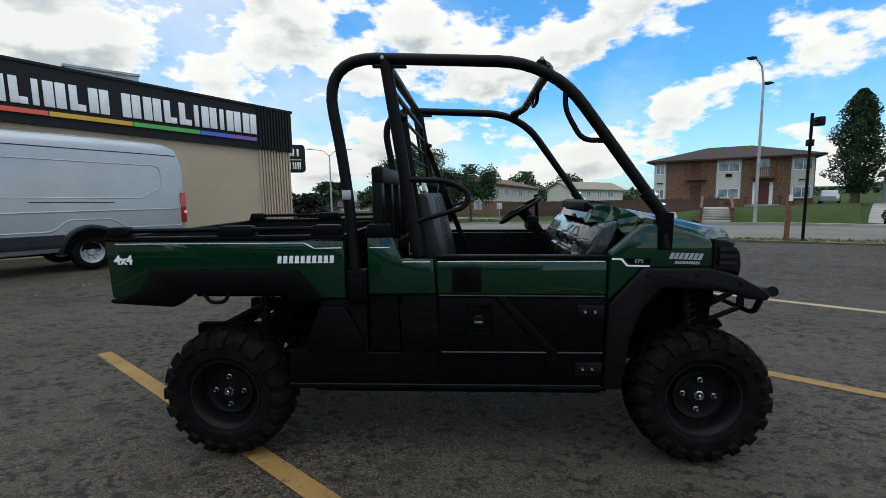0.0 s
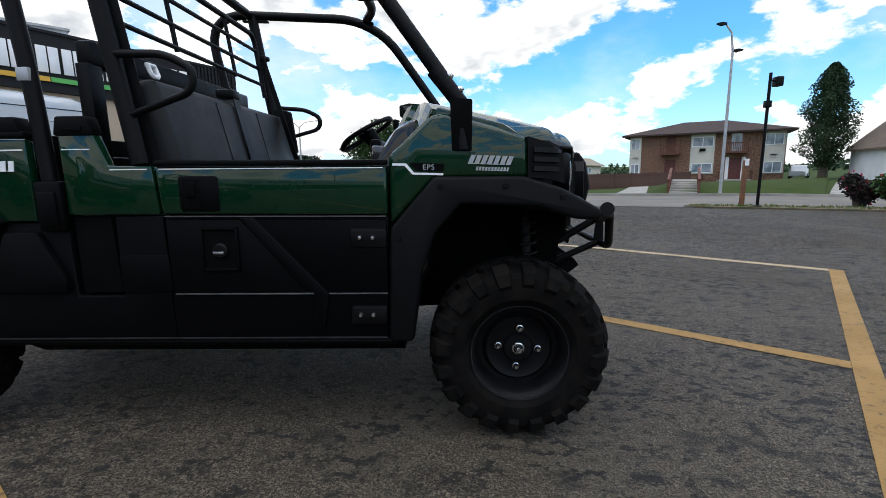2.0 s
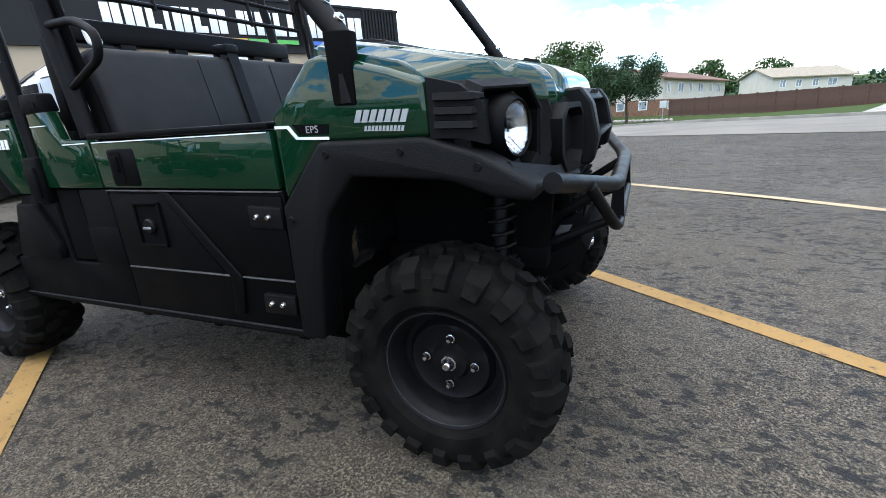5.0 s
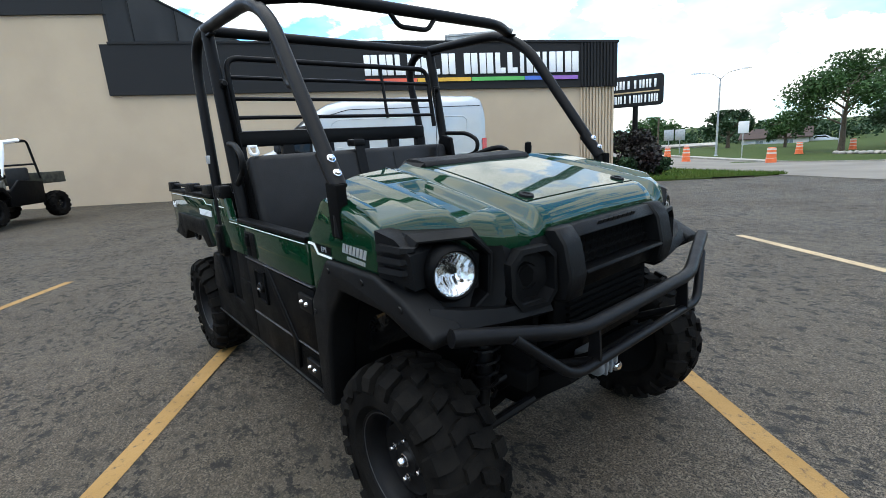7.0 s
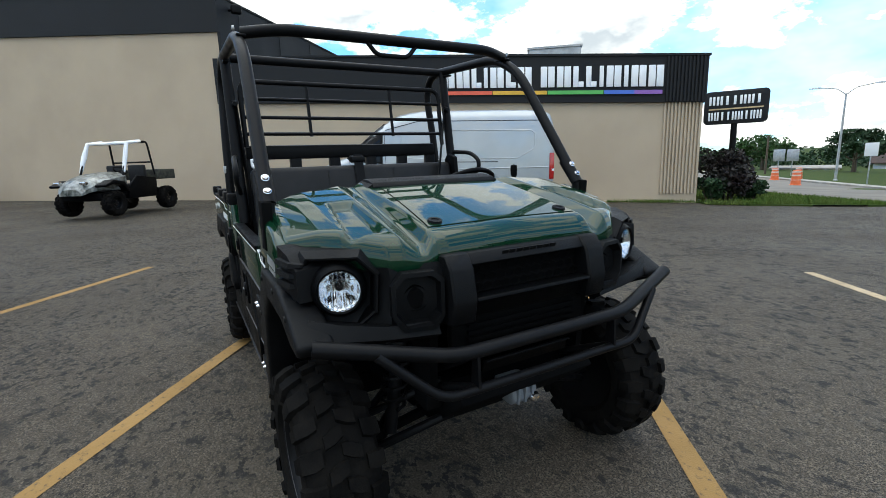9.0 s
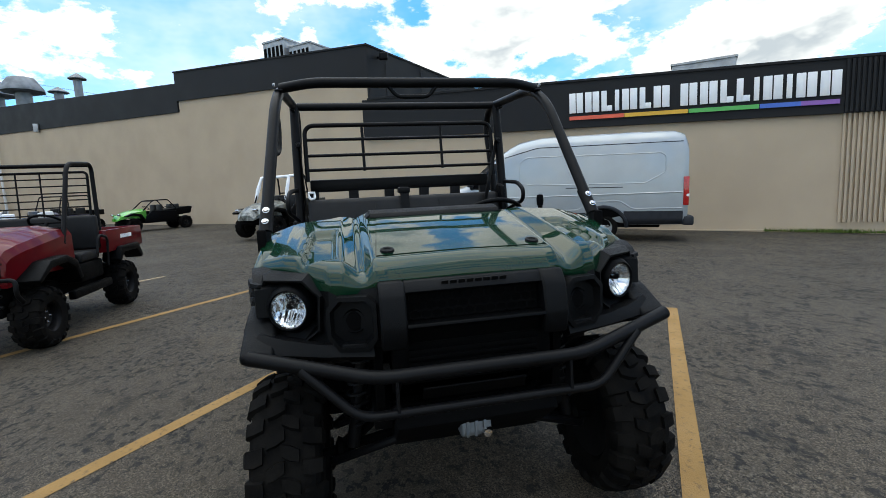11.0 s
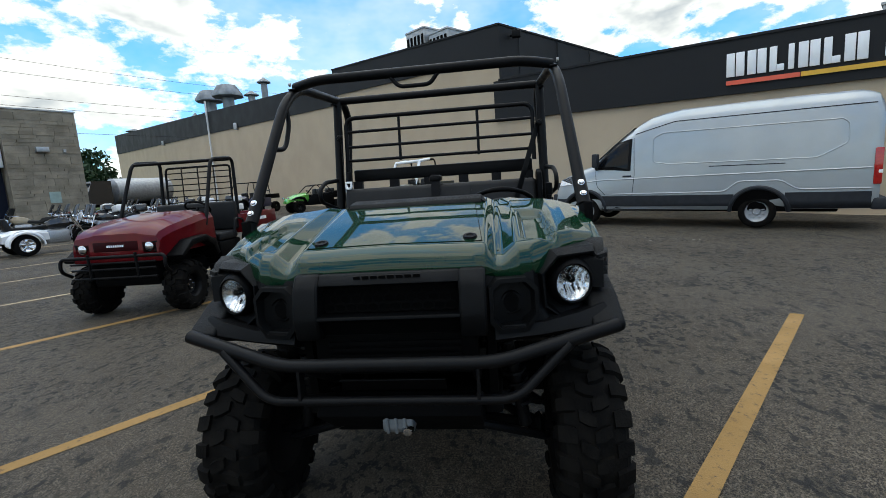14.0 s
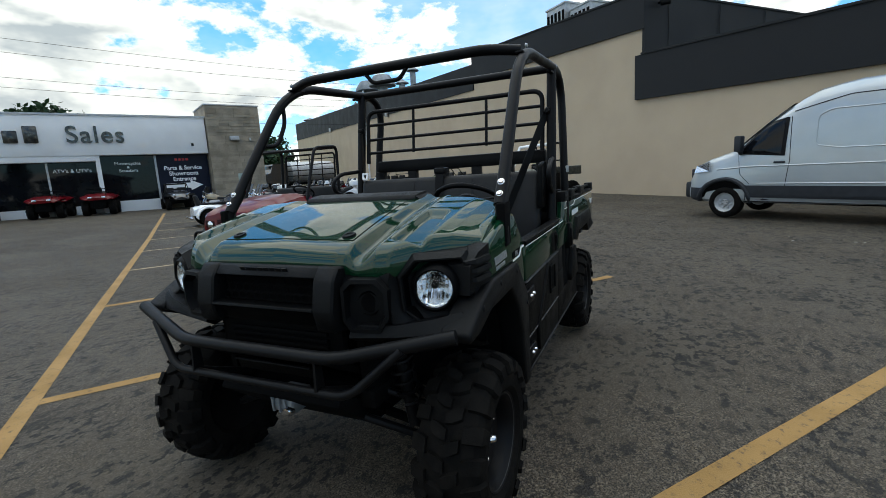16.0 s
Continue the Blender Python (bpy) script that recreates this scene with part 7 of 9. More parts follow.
    words("Parts & Service", 5.05, 2.47, 0.36, sq=0.95, bold=0.006)
    words("Showroom", 5.05, 2.13, 0.36, sq=1.0, bold=0.006)
    words("Entrance", 5.05, 1.79, 0.36, sq=1.0, bold=0.006)
    words("Motorcycles", 2.2, 2.83, 0.26)
    words("&", 2.2, 2.62, 0.2)
    words("Scooters", 2.2, 2.42, 0.26)
    words("ATV's & UTV's", -0.4, 2.50, 0.28)
    bm = BM()
    prism(bm, [(4.0, 1.22), (5.35, 1.22), (5.35, 1.06), (6.05, 1.38), (5.35, 1.70), (5.35, 1.54), (4.0, 1.54)], "y", -0.005, 0.018)
    part("arrow", bm, M_WHITE, s, "white arrow")
    bm = BM()
    for k in range(4):
        box(bm, (4.65 + k * 0.2, -0.01, 2.92), (4.78 + k * 0.2, 0.018, 3.06))
    part("open_mark", bm, pbr("red_sign", (0.55, 0.02, 0.02), scale=4, rough=0.4), s)
    # raised name on the fascia: the general word, and plain blocks for the name
    bm = BM()
    M_NAME = pbr("brushed_dark_metal", (0.10, 0.095, 0.085), (0.03, 0.03, 0.03), scale=7, rough=0.2, metal=0.7)
    text_mesh("lettering", "Sales", 1.28, M_NAME, s, Matrix.Translation((0.9, -0.60, 4.38)) @ face, 0.05, "dark metal raised lettering", 1.08, 0.98, 0.012)
    for k in range(9):
        x1 = -1.55 - k * 0.80
        h = 0.36 if k not in (0, 4, 7) else 0.5
        bm = BM()
        box(bm, (x1 - 0.58, -0.65, 3.98), (x1, -0.552, 3.98 + h * 1.75), 0.04)
        part("name_block", bm, M_NAME, s)
    blk("wall_lamp", (7.8, -1.05, 4.05), (8.35, -0.72, 4.32), M_GALV, 0.03)
    blk("sensor", (9.0, -0.90, 4.05), (9.12, -0.72, 4.22), M_GALV, 0.02)
    blk("notice", (8.05, -0.82, 1.35), (8.55, -0.745, 1.95), pbr("pale_green_sign", (0.35, 0.45, 0.42), scale=3, rough=0.5), 0.0, "pale green notice")
    blk("sensor", (5.6, -0.66, 3.75), (5.72, -0.55, 3.92), M_STEEL, 0.02)


shop()


def at_shop(x, y):
    q = SM @ Vector((x, y, 0))
    return q


for k, (x, paint, lab) in enumerate(((-1.7, M_RED, "red quad bike parked facing the lot"), (0.5, M_RED, "red quad bike parked facing the lot"), (-4.3, M_BLACKP, "black quad bike parked facing the lot"))):
    q = at_shop(x, -1.9)
    quad(pose(q.x, q.y, gz(q.x, q.y), 0, 0, STORE_AZ + 180 + (-12, -8, 5)[k]) @ Matrix.Scale(1.35, 4), paint, lab)
q = at_shop(4.3, -2.4)
sport_utv(pose(q.x, q.y, gz(q.x, q.y), 0, 0, STORE_AZ + 180), M_BLACKP, "black side-by-side parked before the shop poster", M_STEEL, low=True)

# far trucks behind the motorcycles
def truck():
    q = rank(-47, 6.5)
    t = thing("tank_truck", pose(q.x, q.y, gz(q.x, q.y), 0, 0, 52 - 72), "tank truck with a pale tank and dark cab", "truck")
    bm = BM()
    lathe(bm, [(0.001, -3.2), (0.8, -3.15), (1.15, -3.0), (1.15, 2.2), (0.8, 2.35), (0.001, 2.4)], (-3.4, 0, 2.0), "x", 28)
    part("tank", bm, M_GALV, t)
    bm = BM()
    loft(bm, [[(x, -w, zb), (x, -w, zt), (x, w, zt), (x, w, zb)] for x, w, zb, zt in ((-0.6, 1.15, 0.8, 2.9), (1.0, 1.15, 0.8, 2.9), (1.25, 1.05, 0.8, 2.0), (2.4, 0.95, 0.8, 1.75))])
    part("cab", bm, M_BLACKP, t)
    bm = BM()
    box(bm, (1.0, -0.95, 2.05), (1.14, 0.95, 2.75), 0.02)
    part("windscreen", bm, M_GLASS, t)
    bm = BM()
    box(bm, (-6.5, -0.5, 0.6), (2.2, 0.5, 0.85), 0.03)
    part("chassis", bm, M_DARK, t)
    for x in (1.6, -1.6, -5.2, -6.3):
        for y in (-0.95, 0.95):
            bm = BM()
            lathe(bm, [(0.25, -0.14), (0.46, -0.15), (0.5, 0), (0.46, 0.15), (0.25, 0.14)], (x, y, 0.5), "y", 22)
            part("wheel", bm, M_RUBBER, t)


truck()

# rooftop gear
def roof_gear():
    def unit(name, u0, u1, v0, v1, z0, z1, label):
        t = thing(name, Matrix(), label, "roof unit")
        wall_block("casing", u0, u1, v0, v1, z0, z1, M_GALV, t)
        wall_block("lid", u0 - 0.05, u1 + 0.05, v0 - 0.05, v1 + 0.05, z1, z1 + 0.08, M_GALV, t)
        n = 5 if u0 < -5 else 0
        for i in range(n):
            a = u0 + (u1 - u0) * (i + 0.18) / n
            wall_block("vent", a, a + (u1 - u0) / n * 0.6, v0 - 0.02, v0 - 0.002, z0 + (z1 - z0) * 0.25, z0 + (z1 - z0) * 0.85, M_DARK, t)
    unit("roof_unit", -20.2, -18.65, 17.0, 19.2, 8.0, 9.85, "galvanised air-conditioning unit on the roof")
    unit("roof_unit", -18.5, -17.0, 17.2, 19.2, 7.9, 9.40, "galvanised air-conditioning unit on the roof")
    unit("roof_unit", -0.1, 2.1, 19.8, 22.0, 4.2, 5.90, "low grey roof unit behind the parapet")
    for u, v, r, h, cap in ((-55.5, 17, 0.95, 12.55, True), (-49.9, 17, 0.95, 12.1, True), (-45.2, 17.6, 0.55, 10.9, False), (-40.6, 17, 0.46, 11.15, True), (-96, 16.5, 1.0, 13.6, False), (-59, 16.2, 0.3, 10.8, True)):
        q = lot(u, v, 0)
        t = thing("roof_vent", Matrix.Translation((q.x, q.y, 0)), "galvanised metal roof vent", "roof vent")
        bm = BM()
        lathe(bm, [(r * 0.6, far_band(u) - 0.4), (r * 0.6, h)], (0, 0, 0), "z", 18)
        part("pipe", bm, M_VENT, t)
        bm = BM()
        if cap and r > 0.6:
            lathe(bm, [(r * 1.5, h - 0.62), (r * 1.66, h - 0.56), (r * 1.66, h - 0.34), (r * 1.0, h + 0.56), (0.001, h + 0.66)], (0, 0, 0), "z", 8)
        else:
            lathe(bm, [(r * 1.3, h), (r * 1.3, h + 0.06), (r * 0.2, h + 0.42), (0.001, h + 0.5)], (0, 0, 0), "z", 14)
        part("cowl", bm, M_VENT, t)


roof_gear()

# overhead wires beyond the shop
def power_line():
    A0, B0 = Vector((-3.3, -55.2, 0)), Vector((-73.0, -22.3, 0))
    t = thing("power_line", Matrix(), "thin dark overhead wires between two wooden poles", "power line")
    for e in (A0, B0):
        bm = BM()
        tube(bm, [e, e + Vector((0, 0, 15.6))], [0.16, 0.11], 10)
        part("pole", bm, M_BARK, t)
    for z in (15.3, 14.2, 12.2, 11.4, 9.3):
        bm = BM()
        tube(bm, [A0.lerp(B0, i / 20) + Vector((0, 0, z - 1.2 * (1 - (i / 10 - 1) ** 2))) for i in range(21)], 0.016, 5)
        part("wire", bm, M_STEEL, t)


power_line()
# ---- street, verges, lawns ----
def band(name, edges, mat, dz, label, cat, kind="structure", thick=0.0):
    """A strip between two polylines of equal length, draped on the ground."""
    bm = BM()
    rows = []
    for (xa, ya), (xb, yb) in edges:
        row = []
        for i in range(7):
            x, y = xa + (xb - xa) * i / 6, ya + (yb - ya) * i / 6
            row.append(bm.verts.new((x, y, gz(x, y) + dz)))
        rows.append(row)
    for A, B_ in zip(rows, rows[1:]):
        for i in range(6):
            bm.faces.new((A[i], B_[i], B_[i + 1], A[i + 1]))
    if thick:
        for A, B_ in zip(rows, rows[1:]):
            for k in (0, 6):
                lo = [bm.verts.new(v.co - Vector((0, 0, thick))) for v in (A[k], B_[k])]
                bm.faces.new((A[k], B_[k], lo[1], lo[0]))
    return tagged(part(name, bm, mat), label, cat, kind=kind)


def strip(u0, u1, v0, v1, step=4.0):
    """Edges of a strip along the street, between two distances from it."""
    n = max(1, round(abs(v1 - v0) / step))
    out = []
    for i in range(n + 1):
        v = v0 + (v1 - v0) * i / n
        a, b_ = lot(u0, v), lot(u1, v)
        out.append(((a.x, a.y), (b_.x, b_.y)))
    return out


M_ROAD = pbr("pale_road", (0.170, 0.152, 0.128), (0.130, 0.117, 0.099), scale=0.5, rough=0.9, bump=0.3, bscale=30)
road_edges = [(a, tuple(lot(ramped([(-4, 13.2), (-1, 12.3), (1.6, 10.6)], v), v).xy)) for v in (110, 80, 50, 30, 15, 8, 4, 1.6, 0.4, -1, -2.5, -4, -12, -40, -110) for a in (tuple(lot(20.5, v).xy),)]
band("road", road_edges, M_ROAD, 0.012, "pale worn concrete road", "road")
band("kerb", strip(20.72, 20.5, -110, 110), M_CONCRETE, 0.13, "concrete kerb along the road", "kerb", thick=0.2)
band("pavement", strip(23.2, 21.9, -110, 110), M_CONCRETE, 0.02, "concrete pavement beyond the road", "pavement")
# verge beside the building's end, and one under the lamp post
band("verge", strip(10.7, 5.50, 70, 15.2) + [(tuple(lot(10.9, 14.4).xy), tuple(lot(5.5, 14.1).xy)), (tuple(lot(10.6, 13.8).xy), tuple(lot(6.6, 13.7).xy)), (tuple(lot(9.6, 13.5).xy), tuple(lot(8.2, 13.5).xy))], M_GRASS, 0.05, "grass verge between the lot and the road", "grass verge", thick=0.1)
earth_near = [(-60, 13.1), (-5, 13.0), (-3.2, 12.35), (-1.6, 11.5), (-0.3, 10.9), (1.3, 10.45), (1.9, 10.9)]
earth_far = [(-60, 14.2), (-5, 14.1), (-3.2, 13.7), (-1.6, 12.9), (-0.3, 12.1), (1.3, 11.5), (1.9, 11.3)]
band("verge", [(tuple(lot(ramped(earth_far, v), v).xy), tuple(lot(ramped(earth_near, v), v).xy)) for v in (1.9, 1.6, 1.3, 0.5, -0.3, -1, -1.6, -2.4, -3.2, -4, -5, -12, -30, -60)], M_EARTH, 0.04, "bare earth verge with sparse grass", "verge", thick=0.08)


M_BLADES = pbr("grass_blade", (0.065, 0.115, 0.020), (0.10, 0.13, 0.035), scale=1.2, rough=0.8, spec=0.1)


def tufts(name, n, area, hmin, hmax, mat, label, seed):
    """Blades and weeds, as one thing."""
    rg = random.Random(seed)
    bm = BM()
    for _ in range(n):
        x, y = area(rg)
        z = gz(x, y) + 0.03
        h, a, w = rg.uniform(hmin, hmax), rg.uniform(0, math.pi), rg.uniform(0.008, 0.022)
        dx, dy = math.cos(a) * w, math.sin(a) * w
        lx, ly = rg.uniform(-0.5, 0.5) * h, rg.uniform(-0.5, 0.5) * h
        bm.faces.new([bm.verts.new(p) for p in ((x - dx, y - dy, z), (x + dx, y + dy, z), (x + lx, y + ly, z + h))])
    return tagged(part(name, bm, mat), label, "grass", kind="stuff")


def on_verge(rg):
    p = lot(5.5 + 5.3 * rg.random() ** 0.9, 13.7 + 12 * rg.random() ** 1.8)
    return p.x, p.y


def on_earth(rg):
    v = rg.uniform(-9, 1.8)
    a, b_ = ramped(earth_near, v), ramped(earth_far, v)
    p = lot(a + (b_ - a) * rg.random(), v)
    return p.x, p.y


tufts("grass_blades", 16000, on_verge, 0.04, 0.15, M_BLADES, "long uneven grass on the verge", 2)
tufts("weeds", 1900, on_earth, 0.02, 0.08, M_BLADES, "sparse weeds on the earth verge", 4)


def at_wall_foot(rg):
    p = lot(rg.choice((rg.uniform(2.6, 5.4), rg.gauss(4.1, 0.35))), WV - 0.09 - abs(rg.gauss(0, 0.10)))
    return p.x, p.y


tufts("wall_weeds", 900, at_wall_foot, 0.03, 0.13, M_BLADES, "low weeds along the foot of the wall", 6)


def litter():
    """Pale flakes of paper left on the asphalt."""
    rg = random.Random(12)
    bm = BM()
    for _ in range(5):
        p = lot(-2.2 + rg.gauss(0, 0.28), 8.2 + rg.gauss(0, 0.25))
        a, r = rg.uniform(0, 3), rg.uniform(0.015, 0.045)
        vs = [bm.verts.new((p.x + r * math.cos(a + k * 1.57) * (1.5 if k % 2 else 0.8), p.y + r * math.sin(a + k * 1.57), gz(p.x, p.y) + 0.006 + rg.uniform(0, 0.012))) for k in range(4)]
        bm.faces.new(vs)
    tagged(part("litter", bm, M_CONCRETE), "scattered pale paper scraps on the asphalt", "litter", kind="stuff")


litter()


# ---- trees ----
def leaf_quad(bm, p, size, rg):
    n = Vector((rg.gauss(0, 1), rg.gauss(0, 1), rg.gauss(0.4, 1))).normalized()
    u = n.orthogonal().normalized()
    v = n.cross(u)
    a = rg.uniform(0, 6.28)
    u, v = u * math.cos(a) + v * math.sin(a), v * math.cos(a) - u * math.sin(a)
    s = size * rg.uniform(0.6, 1.3)
    k = rg.uniform(0.45, 0.75)
    bm.faces.new([bm.verts.new(p + q) for q in (u * s, v * s * k, -u * s * 0.9, -v * s * k)])


def tree(x, y, h, w, label, seed, mat=None, leaves=2600, size=0.16, trunk=0.22, bare=0.3, slim=False, z=None, name="tree"):
    """Tapered trunk, limbs, and a crown of leaf sprays round the limbs' ends."""
    rg = random.Random(seed)
    z0 = gz(x, y) - 0.1 if z is None else z
    t = thing(name, pose(x, y, z0), label, "tree" if name == "tree" else name)
    bm = BM()
    top = h * (0.9 if slim else 0.62)
    tube(bm, [(0, 0, -0.2), (0.05, 0.02, h * 0.12), (rg.uniform(-0.1, 0.1), rg.uniform(-0.1, 0.1), h * 0.35), (rg.uniform(-0.2, 0.2), rg.uniform(-0.2, 0.2), top)], [trunk * 1.25, trunk, trunk * 0.75, trunk * 0.25], 9)
    ends = []
    k = 16 if slim else 13
    for i in range(k):
        a = i * 2.4 + rg.uniform(-0.4, 0.4)
        f = rg.uniform(bare, 0.85) if not slim else bare + (0.95 - bare) * i / k
        b0 = Vector((0, 0, h * f * (0.75 if not slim else 0.9)))
        r = w / 2 * rg.uniform(0.55, 0.85) * (1 if not slim else (1.05 - f) * 1.25)
        e = Vector((r * math.cos(a), r * math.sin(a), min(h * 0.93, b0.z + h * rg.uniform(0.10, 0.28))))
        tube(bm, [b0, b0.lerp(e, 0.5) + Vector((0, 0, 0.06 * h)), e], [trunk * 0.42, trunk * 0.26, trunk * 0.08], 6)
        ends.append(e)
    ends.append(Vector((0, 0, h * 0.9)))
    part("trunk", bm, M_BARK, t)
    bm = BM()
    for i in range(leaves):
        c = rg.choice(ends)
        rad = w * (0.17 if not slim else 0.20) * rg.uniform(0.7, 1.25)
        d = Vector((rg.gauss(0, 1), rg.gauss(0, 1), rg.gauss(0, 0.8)))
        d = d.normalized() * rad * rg.random() ** 0.45
        p = c + d
        if slim:
            f = rg.random() ** 0.8
            a, r = rg.uniform(0, 6.28), w / 2 * min(1, 3.2 * f + 0.35) * min(1, 2.3 * (1.03 - f)) ** 0.8
            r *= rg.random() ** 0.45 * (0.82 + 0.70 * mnoise.noise(Vector((math.cos(a) * 2.1, math.sin(a) * 2.1, f * 8))))
            p = Vector((r * math.cos(a), r * math.sin(a), h * (0.10 + 0.90 * f)))
        p.z = min(p.z, h)
        leaf_quad(bm, p, size, rg)
    cr = part("crown", bm, mat or M_LEAF, t)
    cr["kind"] = "stuff"
    return t


def from_eye(ex, ey, az, d):
    return ex + d * math.cos(radians(az)), ey + d * math.sin(radians(az))


E5, E0, E9 = (0.67, -1.79), (-1.09, -3.02), (1.64, -1.10)
x, y = from_eye(*E5, 99.3, 58)
tree(x, y, 8.8, 9.8, "tall leafy green tree with an open crown on a lawn", 11, M_LEAF, 13000, 0.145, 0.24, 0.36)
x, y = from_eye(*E5, 95.0, 66)
tree(x, y, 6.6, 6.0, "dense dark green tree beyond the road", 12, M_LEAFD, 8000, 0.14, 0.25, 0.25)
x, y = from_eye(*E5, 92.3, 45)
tree(x, y, 5.7, 5.9, "round dark maple tree on the lawn", 13, M_LEAFD, 11000, 0.105, 0.13, 0.34)
x, y = from_eye(*E0, 51.8, 57)
tree(x, y, 10.3, 4.5, "tall narrow dark green poplar tree", 14, M_LEAFD, 24000, 0.10, 0.34, 0.10, True)
x, y = from_eye(*E5, 84.0, 108)
tree(x, y, 8.0, 9.0, "leafy tree behind the terrace roof", 15, M_LEAF, 2400, 0.30, 0.3, 0.3)
x, y = from_eye(*E5, 79.5, 112)
tree(x, y, 7.6, 9.0, "leafy tree behind the pale house", 16, M_LEAF, 2400, 0.30, 0.3, 0.3)
x, y = from_eye(*E9, 109.3, 78)
tree(x, y, 5.2, 6.2, "dark green tree across the road", 17, M_LEAFD, 2600, 0.24, 0.25, 0.25)
x, y = from_eye(*E9, 116.3, 84)
tree(x, y, 5.0, 7.5, "broad green tree across the road", 18, M_LEAF, 2600, 0.25, 0.25, 0.2)
x, y = from_eye(*E9, 104.5, 74)
tree(x, y, 4.4, 4.6, "small bright green tree across the road", 19, M_LEAF, 2000, 0.2, 0.18, 0.25)
x, y = from_eye(-0.68, -2.74, 42.6, 32)
tree(x, y, 5.6, 4.8, "dark garden tree beside the white house", 20, M_PURPLE, 9000, 0.10, 0.16, 0.28)
x, y = from_eye(1.65, 1.37, -135.2, 70)
tree(x, y, 7.4, 8.0, "green tree behind the shop", 21, M_LEAFD, 2600, 0.3, 0.3, 0.35)
x, y = from_eye(1.65, 1.37, -116.3, 62)
tree(x, y, 10.4, 8.5, "dark tree rising behind the shop roof", 22, M_LEAFD, 2600, 0.34, 0.3, 0.35)


def shrub(x, y, h, w, mat, label, seed, leaves=2400, size=0.075, flowers=None):
    rg = random.Random(seed)
    t = thing("shrub", pose(x, y, gz(x, y)), label, "shrub")
    bm = BM()
    ends = []
    for i in range(11):
        a, r = rg.uniform(0, 6.28), w / 2 * rg.uniform(0.2, 0.8)
        e = Vector((r * math.cos(a), r * math.sin(a), h * rg.uniform(0.35, 0.86)))
        tube(bm, [(0.1 * math.cos(a), 0.1 * math.sin(a), 0), e * 0.6, e], [0.03, 0.02, 0.008], 5)
        ends.append(e)
    part("stems", bm, M_BARK, t)
    bm = BM()
    for i in range(leaves):
        e = rg.choice(ends)
        d = Vector((rg.gauss(0, 1), rg.gauss(0, 1), rg.gauss(0, 0.9))).normalized() * w * 0.24 * rg.random() ** 0.5
        p = e + d
        p.z = max(0.04, min(p.z, h))
        leaf_quad(bm, p, size, rg)
    cr = part("leaves", bm, mat, t)
    cr["kind"] = "stuff"
    if flowers:
        bm = BM()
        for i in range(60):
            e = rg.choice(ends) + Vector((rg.gauss(0, 1), rg.gauss(0, 1), rg.gauss(0, 1))).normalized() * w * 0.25
            e.z = max(0.1, e.z)
            leaf_quad(bm, e, 0.05, rg)
        part("flowers", bm, flowers, t, "red flowers")


q = lot(6.6, 15.3)
shrub(q.x, q.y, 1.75, 1.9, M_PURPLE, "dark purple shrub at the building's end", 31, 3600)
q = lot(5.95, 15.0)
shrub(q.x, q.y, 0.8, 1.0, M_LEAFD, "green shrub at the wall's foot", 32, 1800)
q = lot(7.5, 15.8)
shrub(q.x, q.y, 0.7, 1.2, M_LEAFD, "low green shrub on the verge", 33, 1800)
M_FLOWER = pbr("red_petal", (0.45, 0.02, 0.04), scale=4, rough=0.6)
shrub(9.75, 9.22, 0.80, 1.05, M_PURPLE, "dark low shrub with red flowers", 34, 2600, 0.05, M_FLOWER)
shrub(10.25, 8.15, 1.50, 1.45, M_LEAF, "bright green bushy shrub on the verge", 35, 4200, 0.06)
shrub(10.75, 7.25, 0.95, 1.30, M_LEAFD, "low dark green shrub on the verge", 36, 2600, 0.06)
shrub(11.5, 6.6, 1.35, 1.4, M_LEAF, "green shrub at the verge's end", 37, 2600, 0.07)


def far_woods():
    rg = random.Random(9)
    bm = BM()
    for az in [22 + i * 0.62 for i in range(187)] + [-175 + i * 0.8 for i in range(50)]:
        d = rg.uniform(125, 175)
        x, y = d * math.cos(radians(az)), d * math.sin(radians(az))
        z0 = gz(x, y) if y > 0 else 0.5
        hh = rg.uniform(1.6, 4.4) * (1.0 if 70 < az < 125 else 1.5 if az < 0 else 0.8)
        ww = rg.uniform(2.0, 4.0)
        for i in range(46):
            p = Vector((x + rg.gauss(0, ww * 0.55), y + rg.gauss(0, ww * 0.55), z0 + hh * rg.random() ** 0.7))
            leaf_quad(bm, p, rg.uniform(0.4, 0.85), rg)
    return tagged(part("far_woods", bm, M_LEAFD), "line of far trees along the horizon", "woods", kind="stuff")


far_woods()


def hedge_trees():
    """The nearer belt of trees beyond the road."""
    rg = random.Random(19)
    bm = BM()
    for az in [97.5 + i * 0.85 for i in range(33)] + [60 + i * 0.5 for i in range(34)]:
        d = rg.uniform(96, 118)
        x, y = d * math.cos(radians(az)), d * math.sin(radians(az))
        z0, hh, ww = gz(x, y), rg.uniform(1.2, 3.6), rg.uniform(1.3, 2.6)
        if az < 90:
            hh *= 0.6
        for i in range(150):
            a, f = rg.uniform(0, 6.28), rg.random() ** 0.8
            r = ww * rg.random() ** 0.5 * (1.1 - 0.7 * f * f)
            leaf_quad(bm, Vector((x + r * math.cos(a), y + r * math.sin(a), z0 + hh * f)), rg.uniform(0.22, 0.42), rg)
    return tagged(part("tree_belt", bm, M_LEAFD), "belt of dark green trees beyond the road", "woods", kind="stuff")


hedge_trees()


